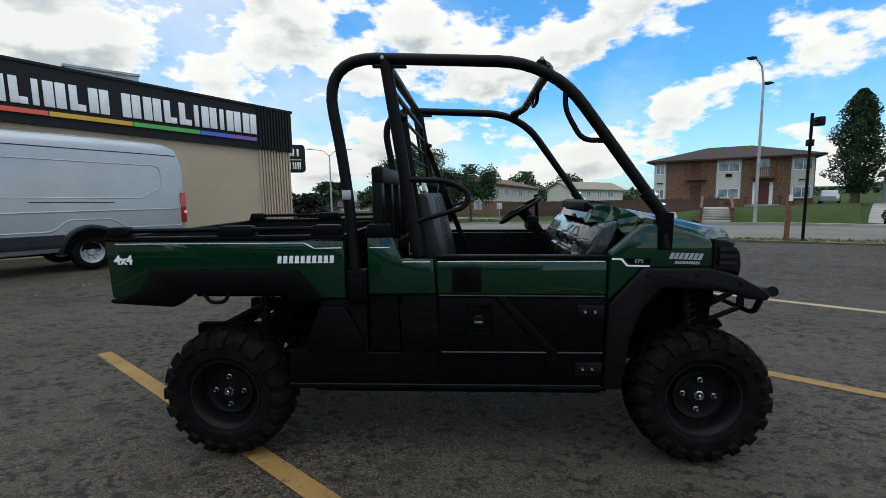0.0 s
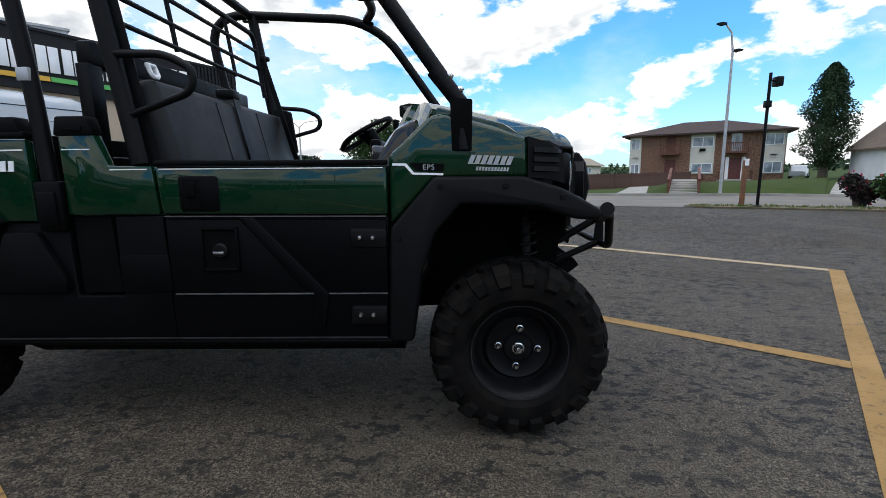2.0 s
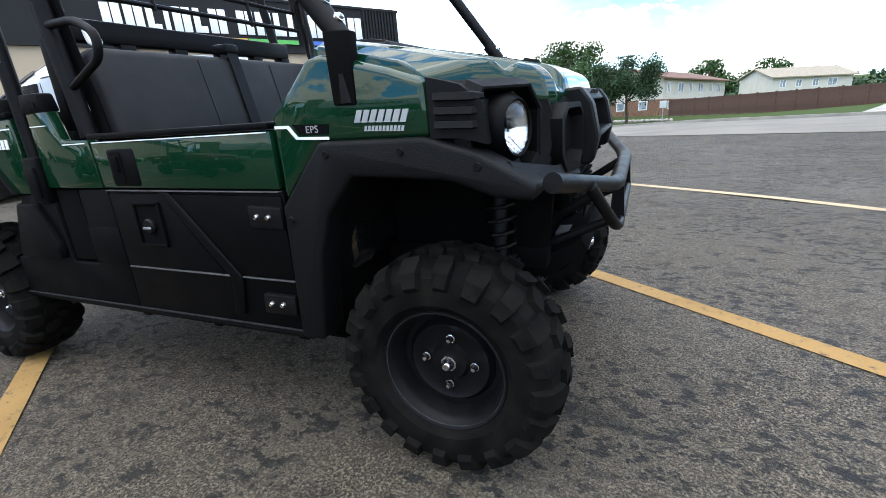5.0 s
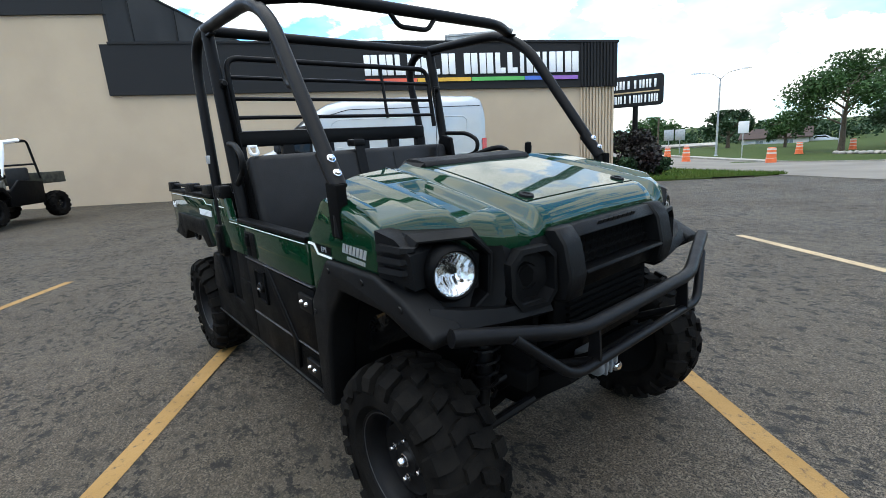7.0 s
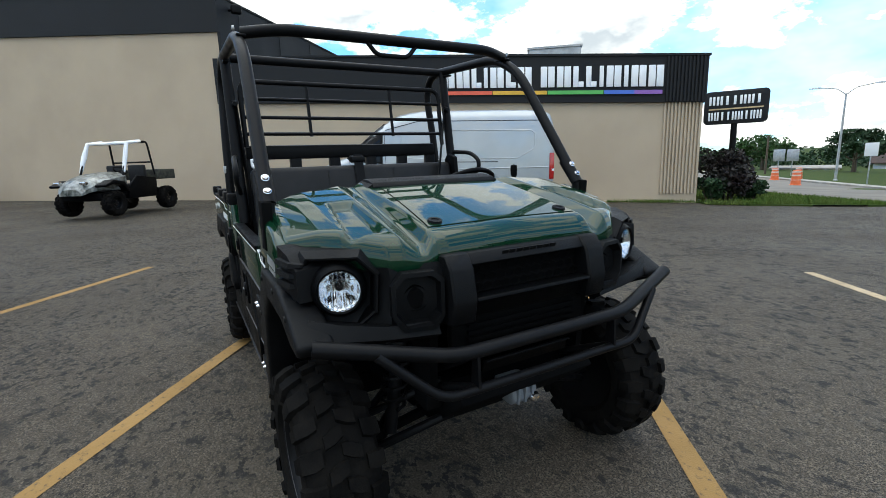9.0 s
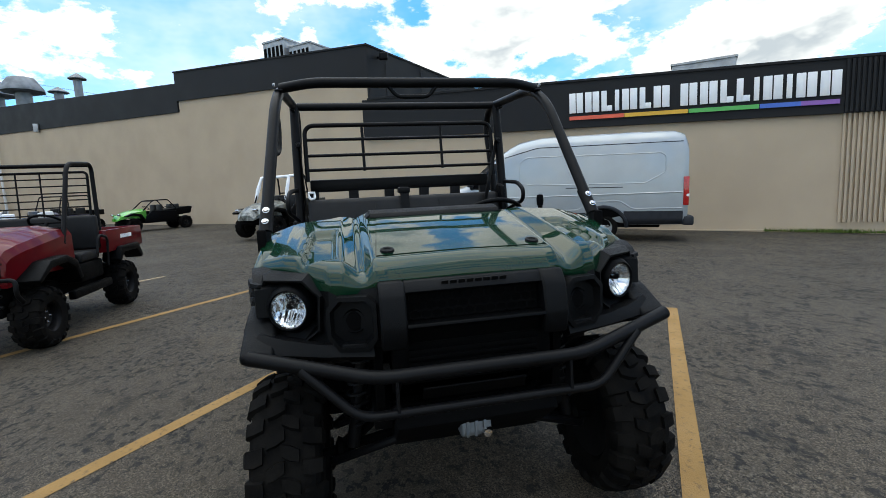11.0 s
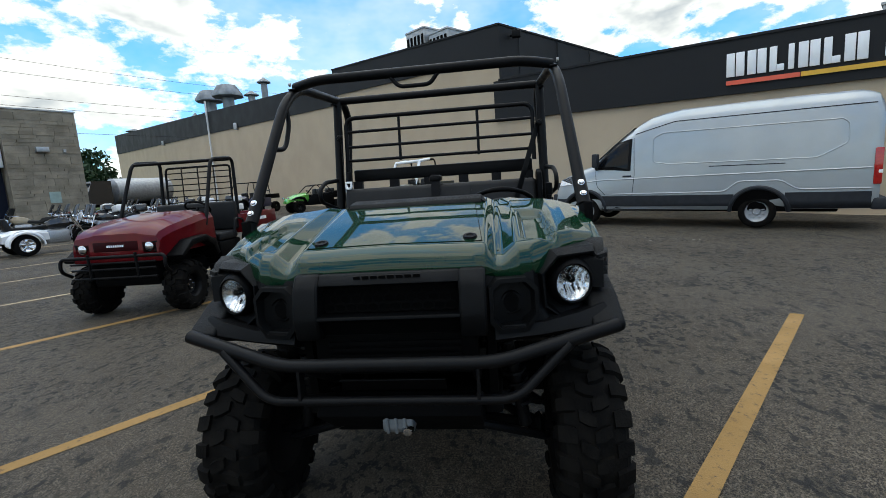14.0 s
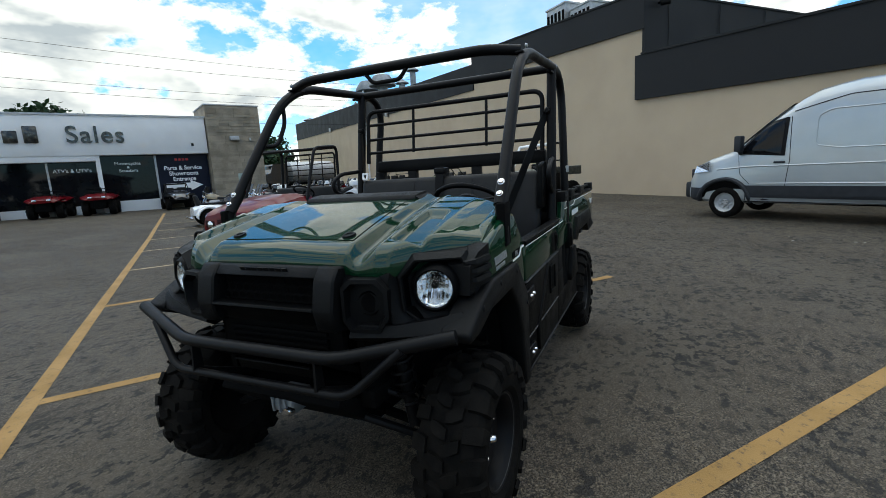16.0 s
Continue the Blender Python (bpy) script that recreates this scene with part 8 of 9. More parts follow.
# ---- houses ----
def window_unit(parent, x, y, z, w, h, frame=None, blind=True):
    """A window on a wall whose outside is at -y."""
    bm = BM()
    t = 0.07
    for lo, hi in (((x - w / 2, y - 0.05, z - h / 2), (x + w / 2, y + 0.02, z - h / 2 + t)), ((x - w / 2, y - 0.05, z + h / 2 - t), (x + w / 2, y + 0.02, z + h / 2)),
                   ((x - w / 2, y - 0.05, z - h / 2 + t), (x - w / 2 + t, y + 0.02, z + h / 2 - t)), ((x + w / 2 - t, y - 0.05, z - h / 2 + t), (x + w / 2, y + 0.02, z + h / 2 - t)), ((x - t / 2, y - 0.045, z - h / 2 + t), (x + t / 2, y + 0.02, z + h / 2 - t))):
        box(bm, lo, hi)
    f = part("window", bm, frame or M_WHITE, parent)
    bm = BM()
    box(bm, (x - w / 2 + t, y - 0.02, z - h / 2 + t), (x + w / 2 - t, y - 0.005, z + h / 2 - t))
    part("pane", bm, M_PANE, f)


M_PANE = pbr("curtained_glass", (0.40, 0.45, 0.48), (0.14, 0.18, 0.21), scale=1.3, rough=0.1, spec=0.8)
M_BAY = pbr("cream_panel", (0.60, 0.58, 0.50), (0.55, 0.53, 0.46), scale=1.2, rough=0.8)
M_DOORW = pbr("dark_red_door", (0.12, 0.03, 0.025), scale=4, rough=0.5)


M_DECK = pbr("red_brown_timber", (0.15, 0.055, 0.034), (0.10, 0.040, 0.026), scale=4, rough=0.75, bump=0.3, bscale=20)


def apartments():
    cx, cy = from_eye(*E0, 61.85, 61)
    m = pose(cx, cy, -0.78, 0, 0, 61.85 - 90) @ Matrix.Rotation(radians(-0.3), 4, "Y")
    b = thing("apartment_building", m, "two-storey brown brick apartment building with hip roof", "apartment building")

    def blk(name, lo, hi, mat, label="", bev=0):
        bm = BM()
        box(bm, lo, hi, bev)
        return part(name, bm, mat, b, label)
    blk("wall", (-7.6, 0, -0.6), (7.6, 11, 5.35), M_BRICK, "brown brick wall")
    bm = BM()
    lo = [(-8.4, -0.9, 5.35), (8.4, -0.9, 5.35), (8.4, 11.8, 5.35), (-8.4, 11.8, 5.35)]
    hi = [(-2.2, 5.0, 6.95), (2.2, 5.0, 6.95), (2.2, 6.0, 6.95), (-2.2, 6.0, 6.95)]
    loft(bm, [[(x, y, z - 0.18) for x, y, z in lo], lo, hi])
    part("roof", bm, M_ROOF, b, "brown shingle hip roof", 10)
    # brick courses
    for i in range(26):
        blk("course", (-7.62, -0.012, 0.1 + i * 0.2), (7.62, 0.0, 0.13 + i * 0.2), M_BRICK)
    for x, w in ((-6.95, 1.25), (0.0, 2.35), (6.55, 1.9)):
        bay = blk("bay", (x - w / 2, -0.10, 0.80), (x + w / 2, 0.05, 5.3), M_BAY, "cream panelled bay")
        for z in (1.45, 4.35):
            window_unit(bay, x, -0.12, z, min(w - 0.3, 2.05), 1.05 if abs(x) < 1 else 1.15)
        bm = BM()
        box(bm, (x - 0.3, -0.30, 3.3 if abs(x) < 1 else 2.75), (x + 0.3, -0.1, 3.62 if abs(x) < 1 else 2.8), 0.02)
        part("air_conditioner", bm, M_STEEL, bay)
        if abs(x) < 1:
            bm = BM()
            box(bm, (x - 0.3, -0.22, 0.30), (x + 0.3, 0.0, 0.62), 0.02)
            part("air_conditioner", bm, M_DECK, bay)
    for x in (-3.2, 3.2):
        bal = blk("balcony", (x - 1.05, -1.2, 3.0), (x + 1.05, 0.0, 3.18), M_DECK, "brown wooden balcony")
        bm = BM()
        for i in range(13):
            bx = x - 1.0 + i * 0.167
            box(bm, (bx - 0.03, -1.19, 3.18), (bx + 0.03, -1.13, 4.05))
        box(bm, (x - 1.05, -1.2, 4.02), (x + 1.05, -1.12, 4.12))
        for s in (-1, 1):
            box(bm, (x + s * 1.0 - 0.06, -1.2, 3.0), (x + s * 1.0 + 0.06, -1.08, 4.7))
        part("railing", bm, M_DECK, bal)
        bm = BM()
        box(bm, (x - 0.5, -0.04, 3.18), (x + 0.5, 0.02, 5.1))
        part("balcony_door", bm, M_DECK if x < 0 else M_PANE, bal)
        d = blk("door", (x - 0.55, -0.05, 0.2), (x + 0.55, 0.03, 2.45), M_DOORW, "dark red front door")
        if x > 0:
            for s in (-1, 1):
                bm = BM()
                box(bm, (x + s * 0.75 - 0.16, -0.06, 0.2), (x + s * 0.75 + 0.16, 0.03, 2.6))
                part("sidelight", bm, M_WHITE, d)
        blk("porch", (x - 1.6, -2.0, -0.4), (x + 1.6, 0, 0.2), M_CONCRETE)
        for s in (-1, 1):
            bm = BM()
            for k in range(4):
                box(bm, (x + s * 1.5 - 0.05, -1.95 + k * 0.6, 0.2), (x + s * 1.5 + 0.05, -1.85 + k * 0.6, 1.1))
            box(bm, (x + s * 1.5 - 0.05, -1.98, 1.05), (x + s * 1.5 + 0.05, 0, 1.15))
            part("porch_rail", bm, M_DECK, b)
    return b


apartments()


def bank():
    """The grassy bank before the apartments: up from the pavement, then gently down to the house."""
    bm = BM()
    rows = []
    for i in range(34):
        az = 67.0 - i * 0.47
        k = min(1.0, i / 4, (33 - i) / 3)
        row = []
        for d, z in ((26.2, None), (26.9, 0.14), (28.0, 0.30), (29.5, 0.40), (31.5, 0.44), (40, 0.27), (50, 0.10), (58.5, 0.0)):
            x, y = from_eye(-0.68, -2.74, az, d)
            g = gz(x, y)
            row.append(bm.verts.new((x, y, g - 0.02 if z is None else g + 0.03 + z * k * (1 + 0.12 * mnoise.noise(Vector((x, y, 0)))))))
        rows.append(row)
    for A, B_ in zip(rows, rows[1:]):
        for i in range(7):
            bm.faces.new((A[i], A[i + 1], B_[i + 1], B_[i]))
    return tagged(part("lawn", bm, M_GRASS), "sloping green lawn bank before the apartments", "lawn", kind="structure")


bank()


def front_steps():
    x, y = from_eye(-0.68, -2.74, 63.35, 26.3)
    t = thing("front_steps", pose(x, y, gz(x, y), 0, 0, 63.35 - 90), "concrete front steps with red-brown timber rails", "steps")
    for k in range(6):
        bm = BM()
        box(bm, (-0.62, k * 0.55, -0.3), (0.62, 0.55 + k * 0.55 + (2.0 if k == 5 else 0.0), 0.12 + k * 0.095), 0.01)
        part("step", bm, M_CONCRETE, t)
    for s in (-1, 1):
        bm = BM()
        for k in range(4):
            yy = 0.1 + k * 1.0
            box(bm, (s * 0.68 - 0.05, yy - 0.05, -0.2), (s * 0.68 + 0.05, yy + 0.05, 0.72 + k * 0.17))
        prism(bm, [(0.0, 0.66), (3.2, 1.20), (3.2, 1.30), (0.0, 0.76)], "x", s * 0.68 - 0.06, s * 0.68 + 0.06)
        prism(bm, [(0.0, 0.34), (3.2, 0.88), (3.2, 0.96), (0.0, 0.42)], "x", s * 0.68 - 0.04, s * 0.68 + 0.04)
        part("rail", bm, M_DECK, t)


front_steps()
band("driveway", [(from_eye(-0.68, -2.74, a, d), from_eye(-0.68, -2.74, b_, d)) for d, a, b_ in ((26, 51.1, 48.6), (32, 51.0, 49.0), (42, 50.8, 49.2), (56, 50.6, 49.3))], M_CONCRETE, 0.03, "pale concrete driveway beyond the road", "driveway")
band("driveway", [(from_eye(-0.68, -2.74, a, d), from_eye(-0.68, -2.74, b_, d)) for d, a, b_ in ((26, 70.5, 66.6), (34, 69.5, 66.9), (46, 69.0, 67.0), (56, 68.6, 67.0))], M_CONCRETE, 0.03, "concrete driveway beside the apartments", "driveway")


def house(name, m, w, d, h, roof_h, wall_mat, label, cat, windows=(), brick=0.0, ridge_along=True, roof_mat=None, over=0.5):
    """Outside front at -y; ridge along x, or towards the front."""
    b = thing(name, m, label, cat)
    bm = BM()
    box(bm, (0, 0, -1.0), (w, d, h))
    if not ridge_along:
        prism(bm, [(0, h), (w, h), (w / 2, h + roof_h)], "y", 0, d)
    else:
        prism(bm, [(0, h), (d, h), (d / 2, h + roof_h)], "x", 0, w)
    part("wall", bm, wall_mat, b)
    bm = BM()
    t = 0.16
    if ridge_along:
        prof = [(-over, h - over * roof_h / (d / 2)), (d / 2, h + roof_h), (d + over, h - over * roof_h / (d / 2))]
        prof = prof + [(y, z + t) for y, z in prof[::-1]]
        prism(bm, prof, "x", -over, w + over)
    else:
        prof = [(-over, h - over * roof_h / (w / 2)), (w / 2, h + roof_h), (w + over, h - over * roof_h / (w / 2))]
        prof = prof + [(x, z + t) for x, z in prof[::-1]]
        prism(bm, prof, "y", -over, d + over)
    part("roof", bm, roof_mat or M_ROOF, b, "shingled roof", 10)
    if brick:
        bm = BM()
        box(bm, (-0.04, -0.06, -1.0), (w + 0.04, d + 0.05, brick))
        part("brick_base", bm, M_BRICK, b, "rough red-brown stone base")
    for x, z, ww, hh in windows:
        window_unit(b, x, -0.02 if z > brick else -0.08, z, ww, hh)
    return b


# long terrace: its end looks at the lot, its front runs away to the right
cx, cy = from_eye(*E5, 88.6, 70)
tm = pose(cx, cy, -2.6, 0, 0, 66) @ Matrix.Rotation(radians(2.0), 4, "Y")
ter = house("terrace", tm, 24, 11, 5.2, 1.5, M_SIDING, "two-storey terrace with beige siding over brick", "terrace",
            [(1.6, 4.0, 0.9, 1.3), (5.6, 4.0, 1.9, 1.3), (9.2, 4.0, 0.9, 1.3), (13.0, 4.0, 1.9, 1.3), (17.5, 4.0, 0.9, 1.3), (21, 4.0, 1.6, 1.3), (2.0, 1.7, 1.2, 1.0), (8.0, 1.7, 1.2, 1.0)], 2.5, True,
            pbr("red_brown_shingle", (0.16, 0.085, 0.06), (0.12, 0.065, 0.05), scale=3, rough=0.95, bump=0.5, bscale=9), 0.8)
for k in range(3):
    bm = BM()
    box(bm, (-0.06, 2.0 + k * 3.2, 1.2), (0.02, 3.2 + k * 3.2, 2.4))
    w_ = part("window", bm, M_WHITE, ter)
    bm = BM()
    box(bm, (-0.075, 2.1 + k * 3.2, 1.3), (-0.06, 3.1 + k * 3.2, 2.3))
    part("pane", bm, M_PANE, w_)
cx, cy = from_eye(*E5, 79.0, 92)
house("house", pose(cx, cy, -3.0, 0, 0, 20) @ Matrix.Rotation(radians(2.0), 4, "Y"), 12, 9, 4.6, 1.4, M_BAY, "pale cream two-storey house behind the fence", "house",
      [(1.6, 3.6, 0.9, 1.1), (4.0, 3.6, 0.9, 1.1), (6.5, 3.6, 0.9, 1.1), (9.0, 3.6, 1.4, 1.1)], 0, True, pbr("tan_shingle", (0.30, 0.26, 0.20), scale=3, rough=0.95))
gable = house("house", pose(31.2, 31.0, -0.95, 0, 0, -25.7), 5.6, 11.5, 3.35, 2.65, M_WHITEWALL, "white gabled house with a tan shingle roof", "house", [(2.8, 4.4, 0.6, 0.8), (1.4, 2.2, 0.9, 1.2), (4.2, 2.2, 0.9, 1.2)], 0, False,
              pbr("tan_brown_shingle", (0.14, 0.10, 0.072), (0.105, 0.078, 0.058), scale=3, rough=0.95, bump=0.5, bscale=9), 0.4)
bm = BM()
box(bm, (2.55, 3.0, 5.4), (3.05, 3.5, 6.7), 0.02)
part("chimney", bm, M_BRICK, gable, "brick chimney")
for rise in (0, 1):
    bm = BM()
    prism(bm, [(-0.42, 3.02), (-0.42, 3.20), (2.8, 6.10), (2.8, 5.90)] if not rise else [(6.02, 3.02), (6.02, 3.20), (2.8, 6.10), (2.8, 5.90)], "y", -0.46, -0.40)
    part("barge_board", bm, M_DARK, gable, "dark barge board")
# low brick shop, far across the junction
cx, cy = from_eye(*E9, 115.6, 86)
house("brick_shop", pose(cx, cy, -3.6, 0, 0, 20), 8.0, 8, 1.9, 0.25, M_BAY, "low brick shop far across the road", "shop", [], 1.2, True, M_CONCRETE, 0.2)
cx, cy = from_eye(*E9, 108.0, 95)
house("house", pose(cx, cy, -3.2, 0, 0, 12), 9, 8, 2.0, 1.3, M_WHITEWALL, "small pale bungalow far across the road", "house", [(2.5, 1.2, 1.2, 0.9), (6.5, 1.2, 1.2, 0.9)], 0)


# ---- fence of brown boards ----
def fence():
    t = thing("board_fence", Matrix(), "long dark brown wooden board fence", "fence")
    A, B_ = Vector((*from_eye(*E5, 87.9, 60), 0)), Vector((*from_eye(*E5, 64, 44), 0))
    n = 150
    L = (B_ - A).length
    d = (B_ - A).normalized()
    bm = BM()
    box(bm, (0.005, -0.012, -1.62), (L / n - 0.005, 0.012, 0.12))
    me = meshed("board", bm, M_WOOD)
    az = math.degrees(math.atan2(d.y, d.x))
    for i in range(n):
        p = A + d * L * i / n
        share("board", me, t, pose(p.x, p.y, -0.24 + 0.55 * i / n + 0.01 * (i % 3), 0, 0, az))
    bm = BM()
    box(bm, (-0.06, -0.05, -1.7), (0.06, 0.08, 0.2))
    me = meshed("post", bm, M_WOOD)
    for i in range(0, n + 1, 10):
        p = A + d * L * i / n
        share("post", me, t, pose(p.x, p.y, -0.24 + 0.55 * i / n, 0, 0, az))


fence()
# pale boulders along the lawn's top
rg = random.Random(77)
stones = []
for k in range(26):
    x, y = from_eye(*E5, 99.5 - k * 0.47, 52 - 0.1 * k + rg.uniform(-0.4, 0.4))
    bm = BM()
    bmesh.ops.create_icosphere(bm, subdivisions=2, radius=0.24)
    for v in bm.verts:
        v.co = Vector((v.co.x * 1.3, v.co.y, v.co.z * 0.75)) * (1 + 0.25 * mnoise.noise(v.co * 4 + Vector((k, 0, 0))))
    t = part("boulder", bm, M_CONCRETE)
    t.matrix_world = pose(x, y, gz(x, y) + 0.05, 0, 0, k * 40)
    tagged(t, "pale rounded boulder on the lawn's edge", "boulder", "row of boulders")


# ---- street furniture ----
def street_lamp(x, y, h, arms, label, az=0.0, z=None):
    t = thing("street_lamp", pose(x, y, gz(x, y) - 0.05 if z is None else z, 0, 0, az), label, "street lamp")
    bm = BM()
    tube(bm, [(0, 0, 0), (0, 0, h * 0.5), (0, 0, h)], [0.11, 0.09, 0.06], 12)
    lathe(bm, [(0.17, 0.0), (0.17, 0.25), (0.11, 0.3)], (0, 0, 0), "z", 12)
    part("pole", bm, M_GALV, t)
    for a in arms:
        bm = BM()
        pts = [(0, 0, h - 0.1), (a * 0.35, 0, h + 0.45), (a, 0, h + 0.62)]
        tube(bm, pts, 0.035, 8, 0.3)
        ar = part("arm", bm, M_GALV, t)
        bm = BM()
        s = 1 if a > 0 else -1
        loft(bm, [[(a, -0.06, h + 0.58), (a, 0.06, h + 0.58), (a, 0.05, h + 0.68), (a, -0.05, h + 0.68)], [(a + s * 0.35, -0.14, h + 0.57), (a + s * 0.35, 0.14, h + 0.57), (a + s * 0.35, 0.10, h + 0.70), (a + s * 0.35, -0.10, h + 0.70)], [(a + s * 0.75, -0.06, h + 0.60), (a + s * 0.75, 0.06, h + 0.60), (a + s * 0.75, 0.05, h + 0.66), (a + s * 0.75, -0.05, h + 0.66)]])
        part("lamp_head", bm, M_GALV, ar)
    return t


lx, ly = from_eye(1.32, -1.34, 110.1, 52)
street_lamp(lx, ly, 7.3, (-1.7, 1.7), "galvanised street lamp with two curved arms", 20, -1.7)
lx, ly = from_eye(*E5, 99.6, 80)
street_lamp(lx, ly, 6.5, (-1.6,), "galvanised street lamp among trees", 10, -3.0)


def tall_lamp():
    x, y = 12.1, 19.3
    t = thing("street_lamp", pose(x, y, -0.45) @ Matrix.Scale(0.87, 4), "tall grey street lamp with two small heads", "street lamp")
    bm = BM()
    tube(bm, [(0, 0, 0), (0, 0, 4), (0, 0, 7.3), (-0.12, 0.02, 8.2), (-0.42, 0.05, 8.62)], [0.085, 0.075, 0.055, 0.045, 0.04], 12)
    part("pole", bm, M_GALV, t)
    for a, z, s in ((-0.42, 8.62, -1), (0.02, 7.35, 1)):
        bm = BM()
        loft(bm, [[(a, -0.05, z - 0.05), (a, 0.05, z - 0.05), (a, 0.05, z + 0.05), (a, -0.05, z + 0.05)], [(a + s * 0.22, -0.13, z - 0.08), (a + s * 0.22, 0.13, z - 0.08), (a + s * 0.22, 0.1, z + 0.07), (a + s * 0.22, -0.1, z + 0.07)], [(a + s * 0.48, -0.05, z - 0.02), (a + s * 0.48, 0.05, z - 0.02), (a + s * 0.48, 0.05, z + 0.04), (a + s * 0.48, -0.05, z + 0.04)]])
        part("lamp_head", bm, M_STEEL, t)


tall_lamp()


def lot_post():
    t = thing("lot_lamp", pose(6.97, 8.72, gz(6.97, 8.72)), "thin black lot light pole with a flood lamp", "lamp")
    bm = BM()
    tube(bm, [(0, 0, 0), (0, 0, 3.06)], 0.034, 10)
    lathe(bm, [(0.10, 0.0), (0.10, 0.06), (0.05, 0.08)], (0, 0, 0), "z", 12)
    part("pole", bm, M_STEEL, t)
    bm = BM()
    box(bm, (0.10, -0.10, 2.76), (0.25, 0.10, 2.97), 0.02)
    tube(bm, [(0, 0, 2.9), (0.16, 0, 2.86)], 0.02, 8)
    part("flood_lamp", bm, M_STEEL, t)
    bm = BM()
    box(bm, (-0.07, -0.06, 2.3), (0.06, 0.06, 2.45), 0.01)
    part("clamp", bm, M_STEEL, t)
    t = thing("wooden_post", pose(6.75, 8.97, gz(6.75, 8.97)), "short weathered orange-brown wooden post", "post")
    bm = BM()
    box(bm, (-0.045, -0.045, 0), (0.045, 0.045, 1.12), 0.01)
    part("shaft", bm, pbr("rusty_wood", (0.22, 0.10, 0.05), (0.14, 0.07, 0.04), scale=5, rough=0.9, bump=0.5), t)
    bm = BM()
    box(bm, (-0.045, -0.075, 1.0), (0.045, -0.061, 1.16), 0.0)
    part("tag", bm, M_WHITE, t)


lot_post()


def pole_sign():
    x, y = from_eye(1.76, -0.61, 119.8, 28.0)
    t = thing("pole_sign", pose(x, y, gz(x, y), 0, 0, 119.8 - 90) @ Matrix.Scale(1.13, 4), "black rounded pole sign with white blocks", "sign")
    z0 = (2.65 - gz(x, y)) / 1.13
    bm = BM()
    tube(bm, [(0, 0, 0), (0, 0, z0 + 0.1)], 0.13, 12)
    part("pole", bm, M_STEEL, t)
    bm = BM()
    w, h, r = 1.22, 1.42, 0.18
    out = []
    for cx_, cz, a0 in ((w - r, z0 + r, -90), (w - r, z0 + h - r, 0), (-w + r, z0 + h - r, 90), (-w + r, z0 + r, 180)):
        for k in range(6):
            a = radians(a0 + k * 18)
            out.append((cx_ + r * math.cos(a), cz + r * math.sin(a)))
    prism(bm, out, "y", -0.16, 0.16, 0.02)
    part("cabinet", bm, M_FASCIA, t)
    for row, (n, za, zb) in enumerate(((7, 0.82, 1.20), (9, 0.16, 0.52))):
        k = 2.05 / n
        for i in range(n):
            bm = BM()
            if i in (2, 3, 6):
                box(bm, (-1.03 + i * k + k * 0.22, -0.185, z0 + za), (-1.03 + i * k + k * 0.56, -0.162, z0 + zb), 0.01)
            else:
                for f in (0.0, 0.48):
                    box(bm, (-1.03 + i * k + k * f, -0.185, z0 + za), (-1.03 + i * k + k * (f + 0.32), -0.162, z0 + zb), 0.01)
            part("sign_block", bm, M_WHITE, t)
    bm = BM()
    box(bm, (-1.03, -0.18, z0 + 0.62), (1.02, -0.162, z0 + 0.68))
    part("colour_bar", bm, pbr("sign_tan", (0.55, 0.40, 0.22), scale=2, rough=0.5), t)


pole_sign()


def barrel(m):
    t = thing("traffic_barrel", m, "orange and white striped traffic barrel", "traffic barrel", "traffic barrels along the road")
    bm = BM()
    lathe(bm, [(0.34, 0.0), (0.34, 0.05), (0.29, 0.06), (0.28, 0.35), (0.265, 0.36), (0.25, 0.68), (0.235, 0.69), (0.225, 0.95), (0.20, 1.0), (0.001, 1.0)], (0, 0, 0), "z", 22)
    b = part("drum", bm, M_ORANGE, t)
    for z in (0.28, 0.62, 0.86):
        bm = BM()
        r = 0.292 - 0.065 * z
        lathe(bm, [(r + 0.004, z), (r + 0.002, z + 0.10)], (0, 0, 0), "z", 22, False)
        part("band", bm, pbr("reflective_band", (0.75, 0.62, 0.55), scale=6, rough=0.4), b)
    return t


bx, by = from_eye(1.32, -1.34, 112.95, 40)
b0 = barrel(pose(bx, by, gz(bx, by)))
for az, d in ((106.0, 35), (103.5, 52), (115.2, 48), (113.3, 52), (99.5, 60)):
    bx, by = from_eye(*E9, az, d)
    copy_thing(b0, pose(bx, by, gz(bx, by)))


def road_sign(az, d, h, w, hh, mat, label, eye=E9, back=False):
    x, y = from_eye(*eye, az, d)
    t = thing("road_sign", pose(x, y, gz(x, y), 0, 0, az - 90), label, "road sign")
    bm = BM()
    tube(bm, [(0, 0, 0), (0, 0, h + hh)], 0.04, 8)
    part("post", bm, M_GALV, t)
    bm = BM()
    box(bm, (-w / 2, -0.06, h), (w / 2, -0.045, h + hh), 0.004)
    part("plate", bm, mat, t)


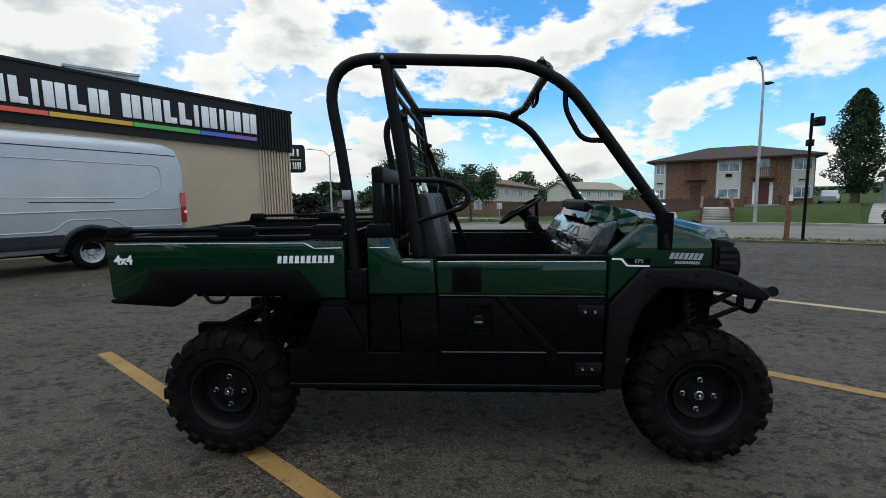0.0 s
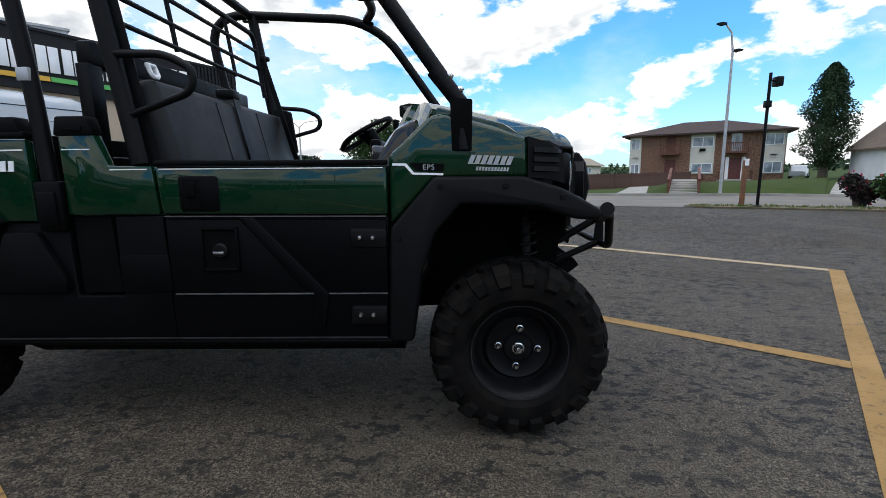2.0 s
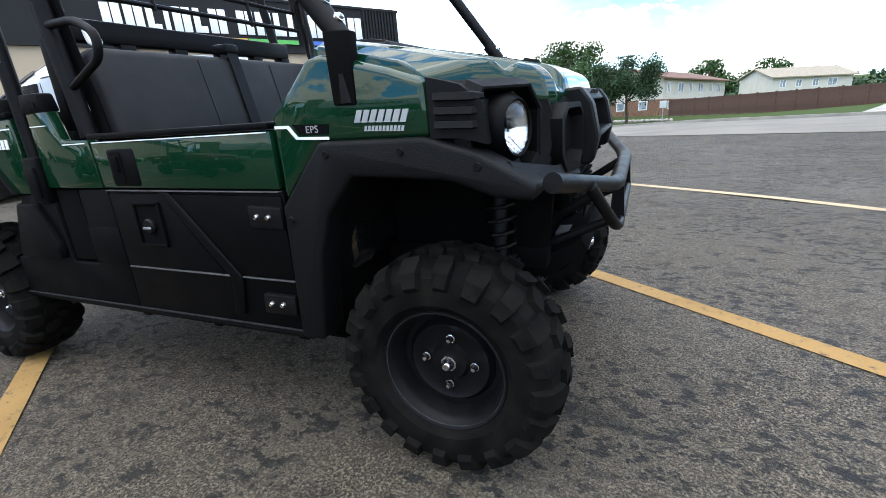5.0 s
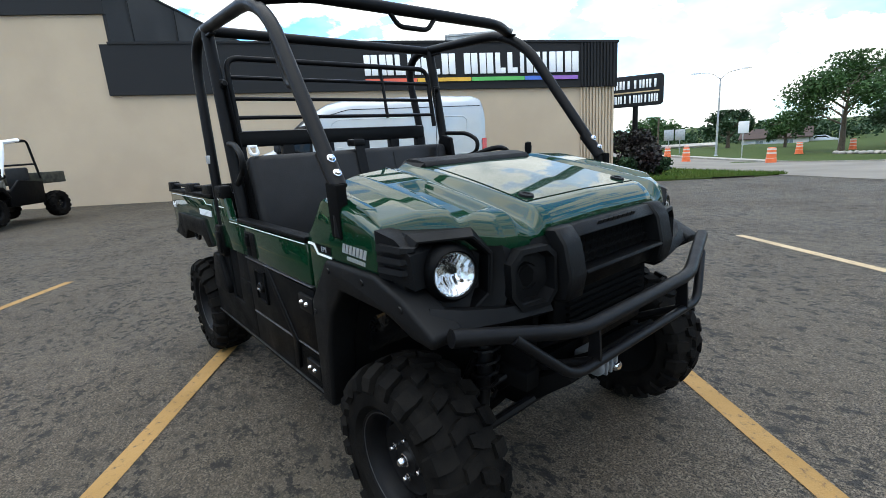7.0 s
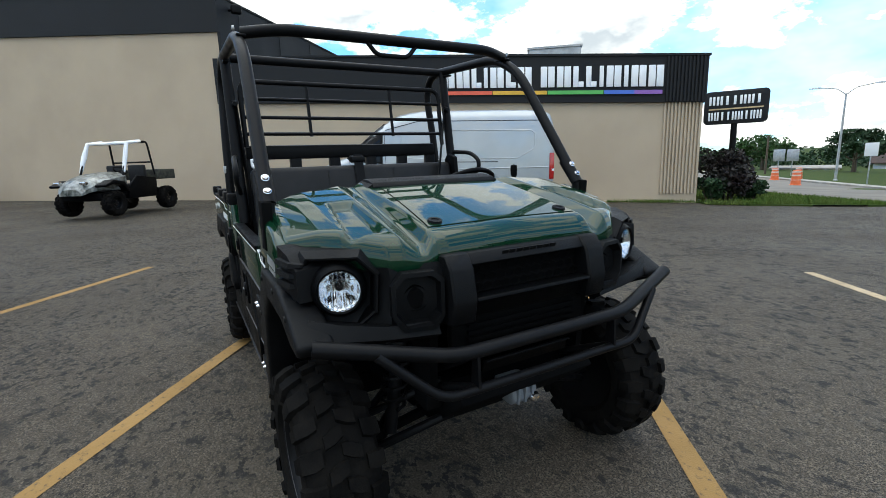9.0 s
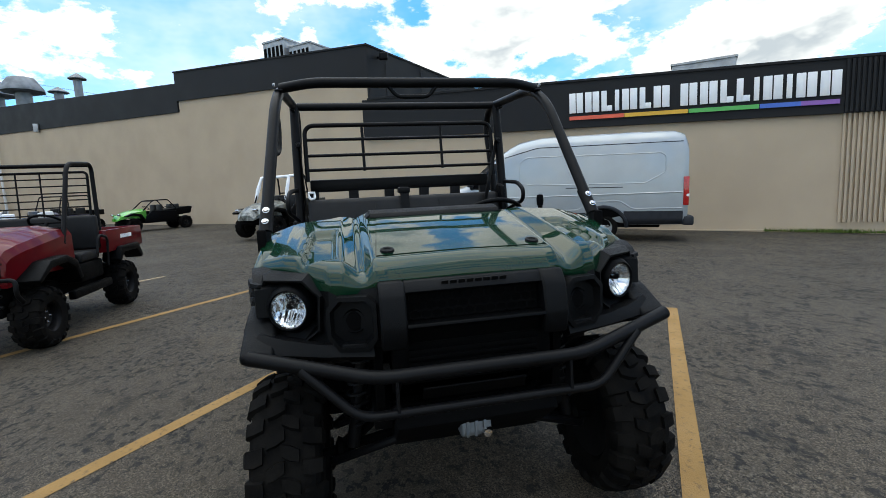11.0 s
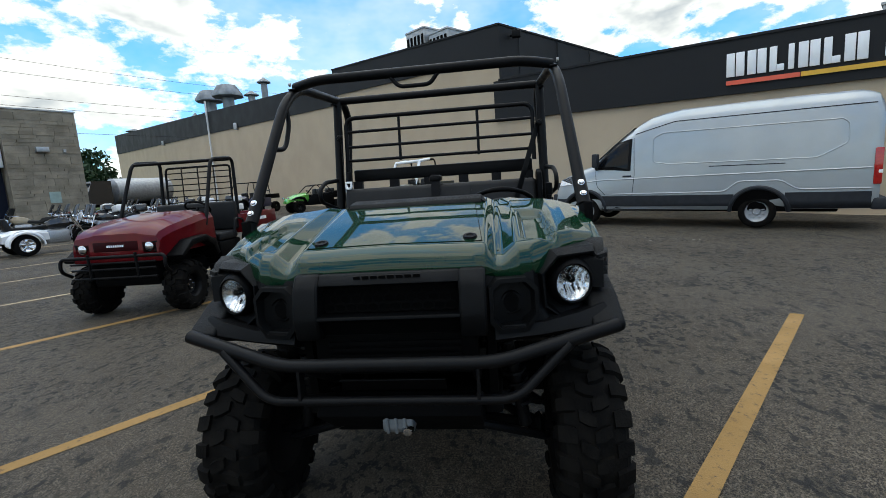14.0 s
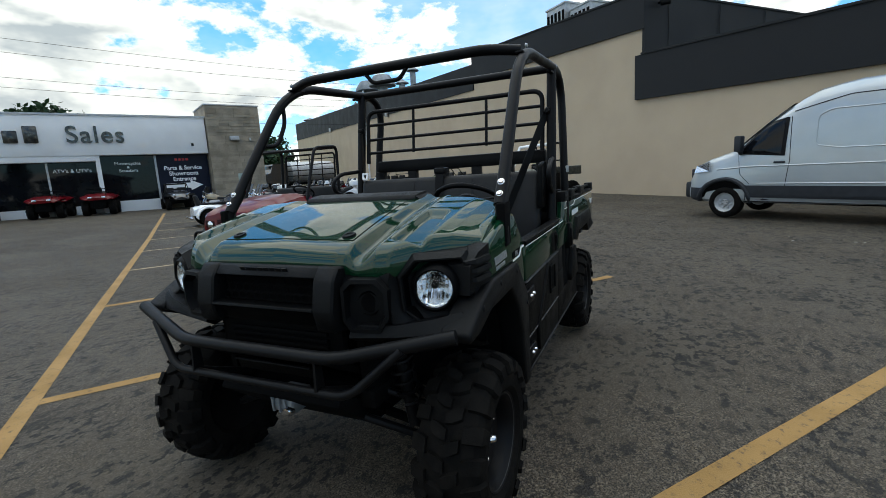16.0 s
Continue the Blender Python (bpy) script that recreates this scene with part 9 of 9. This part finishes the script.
road_sign(108.3, 46, 2.0, 0.75, 0.95, M_WHITEWALL, "white rectangular road sign on a post")
road_sign(115.0, 60, 1.5, 1.0, 1.2, M_GALV, "grey back of a road sign")
road_sign(113.9, 60, 1.5, 1.0, 1.2, M_GALV, "grey back of a road sign")
road_sign(88.6, 46, 1.2, 0.55, 0.6, M_WHITEWALL, "small white road sign on a lawn", E5)
bx, by = from_eye(*E9, 116.0, 66)
t = thing("utility_pole", pose(bx, by, gz(bx, by)), "thin dark wooden utility pole", "utility pole")
bm = BM()
tube(bm, [(0, 0, -1.2), (0, 0, 4.3)], [0.14, 0.10], 9)
part("pole", bm, M_BARK, t)


def parked_car(m, paint, label):
    t = thing("parked_car", m, label, "car")
    bm = BM()
    rows = [(-2.2, 0.72, 0.35, 0.85), (-1.9, 0.84, 0.28, 0.98), (-1.2, 0.87, 0.25, 1.45), (0.2, 0.87, 0.25, 1.50), (1.0, 0.87, 0.25, 1.02), (1.9, 0.82, 0.28, 0.85), (2.2, 0.68, 0.35, 0.65)]
    loft(bm, [[(x, -w, zb), (x, -w, zb + (zt - zb) * 0.55), (x, -w * 0.78, zt), (x, w * 0.78, zt), (x, w, zb + (zt - zb) * 0.55), (x, w, zb)] for x, w, zb, zt in rows])
    part("body", bm, paint, t)
    for s in (-1, 1):
        bm = BM()
        prism(bm, [(-1.25, 0.98), (-1.0, 1.38), (0.15, 1.40), (0.75, 1.0)], "y", s * 0.70, s * 0.80)
        part("side_window", bm, M_GLASS, t)
        for x in (-1.35, 1.4):
            bm = BM()
            lathe(bm, [(0.001, -0.1), (0.2, -0.1), (0.31, -0.09), (0.32, 0.09), (0.001, 0.1)], (x, s * 0.80, 0.32), "y", 20)
            part("wheel", bm, M_RUBBER, t)
    return t


bx, by = from_eye(-0.68, -2.74, 53.7, 62)
parked_car(pose(bx, by, gz(bx, by) - 0.05, 0, 0, 50) @ Matrix.Scale(0.9, 4), M_VAN, "silver car parked beside the apartments")
bx, by = from_eye(*E5, 100.8, 104)
parked_car(pose(bx, by, -2.9, 0, 0, 10), M_VAN, "silver car parked among far trees")
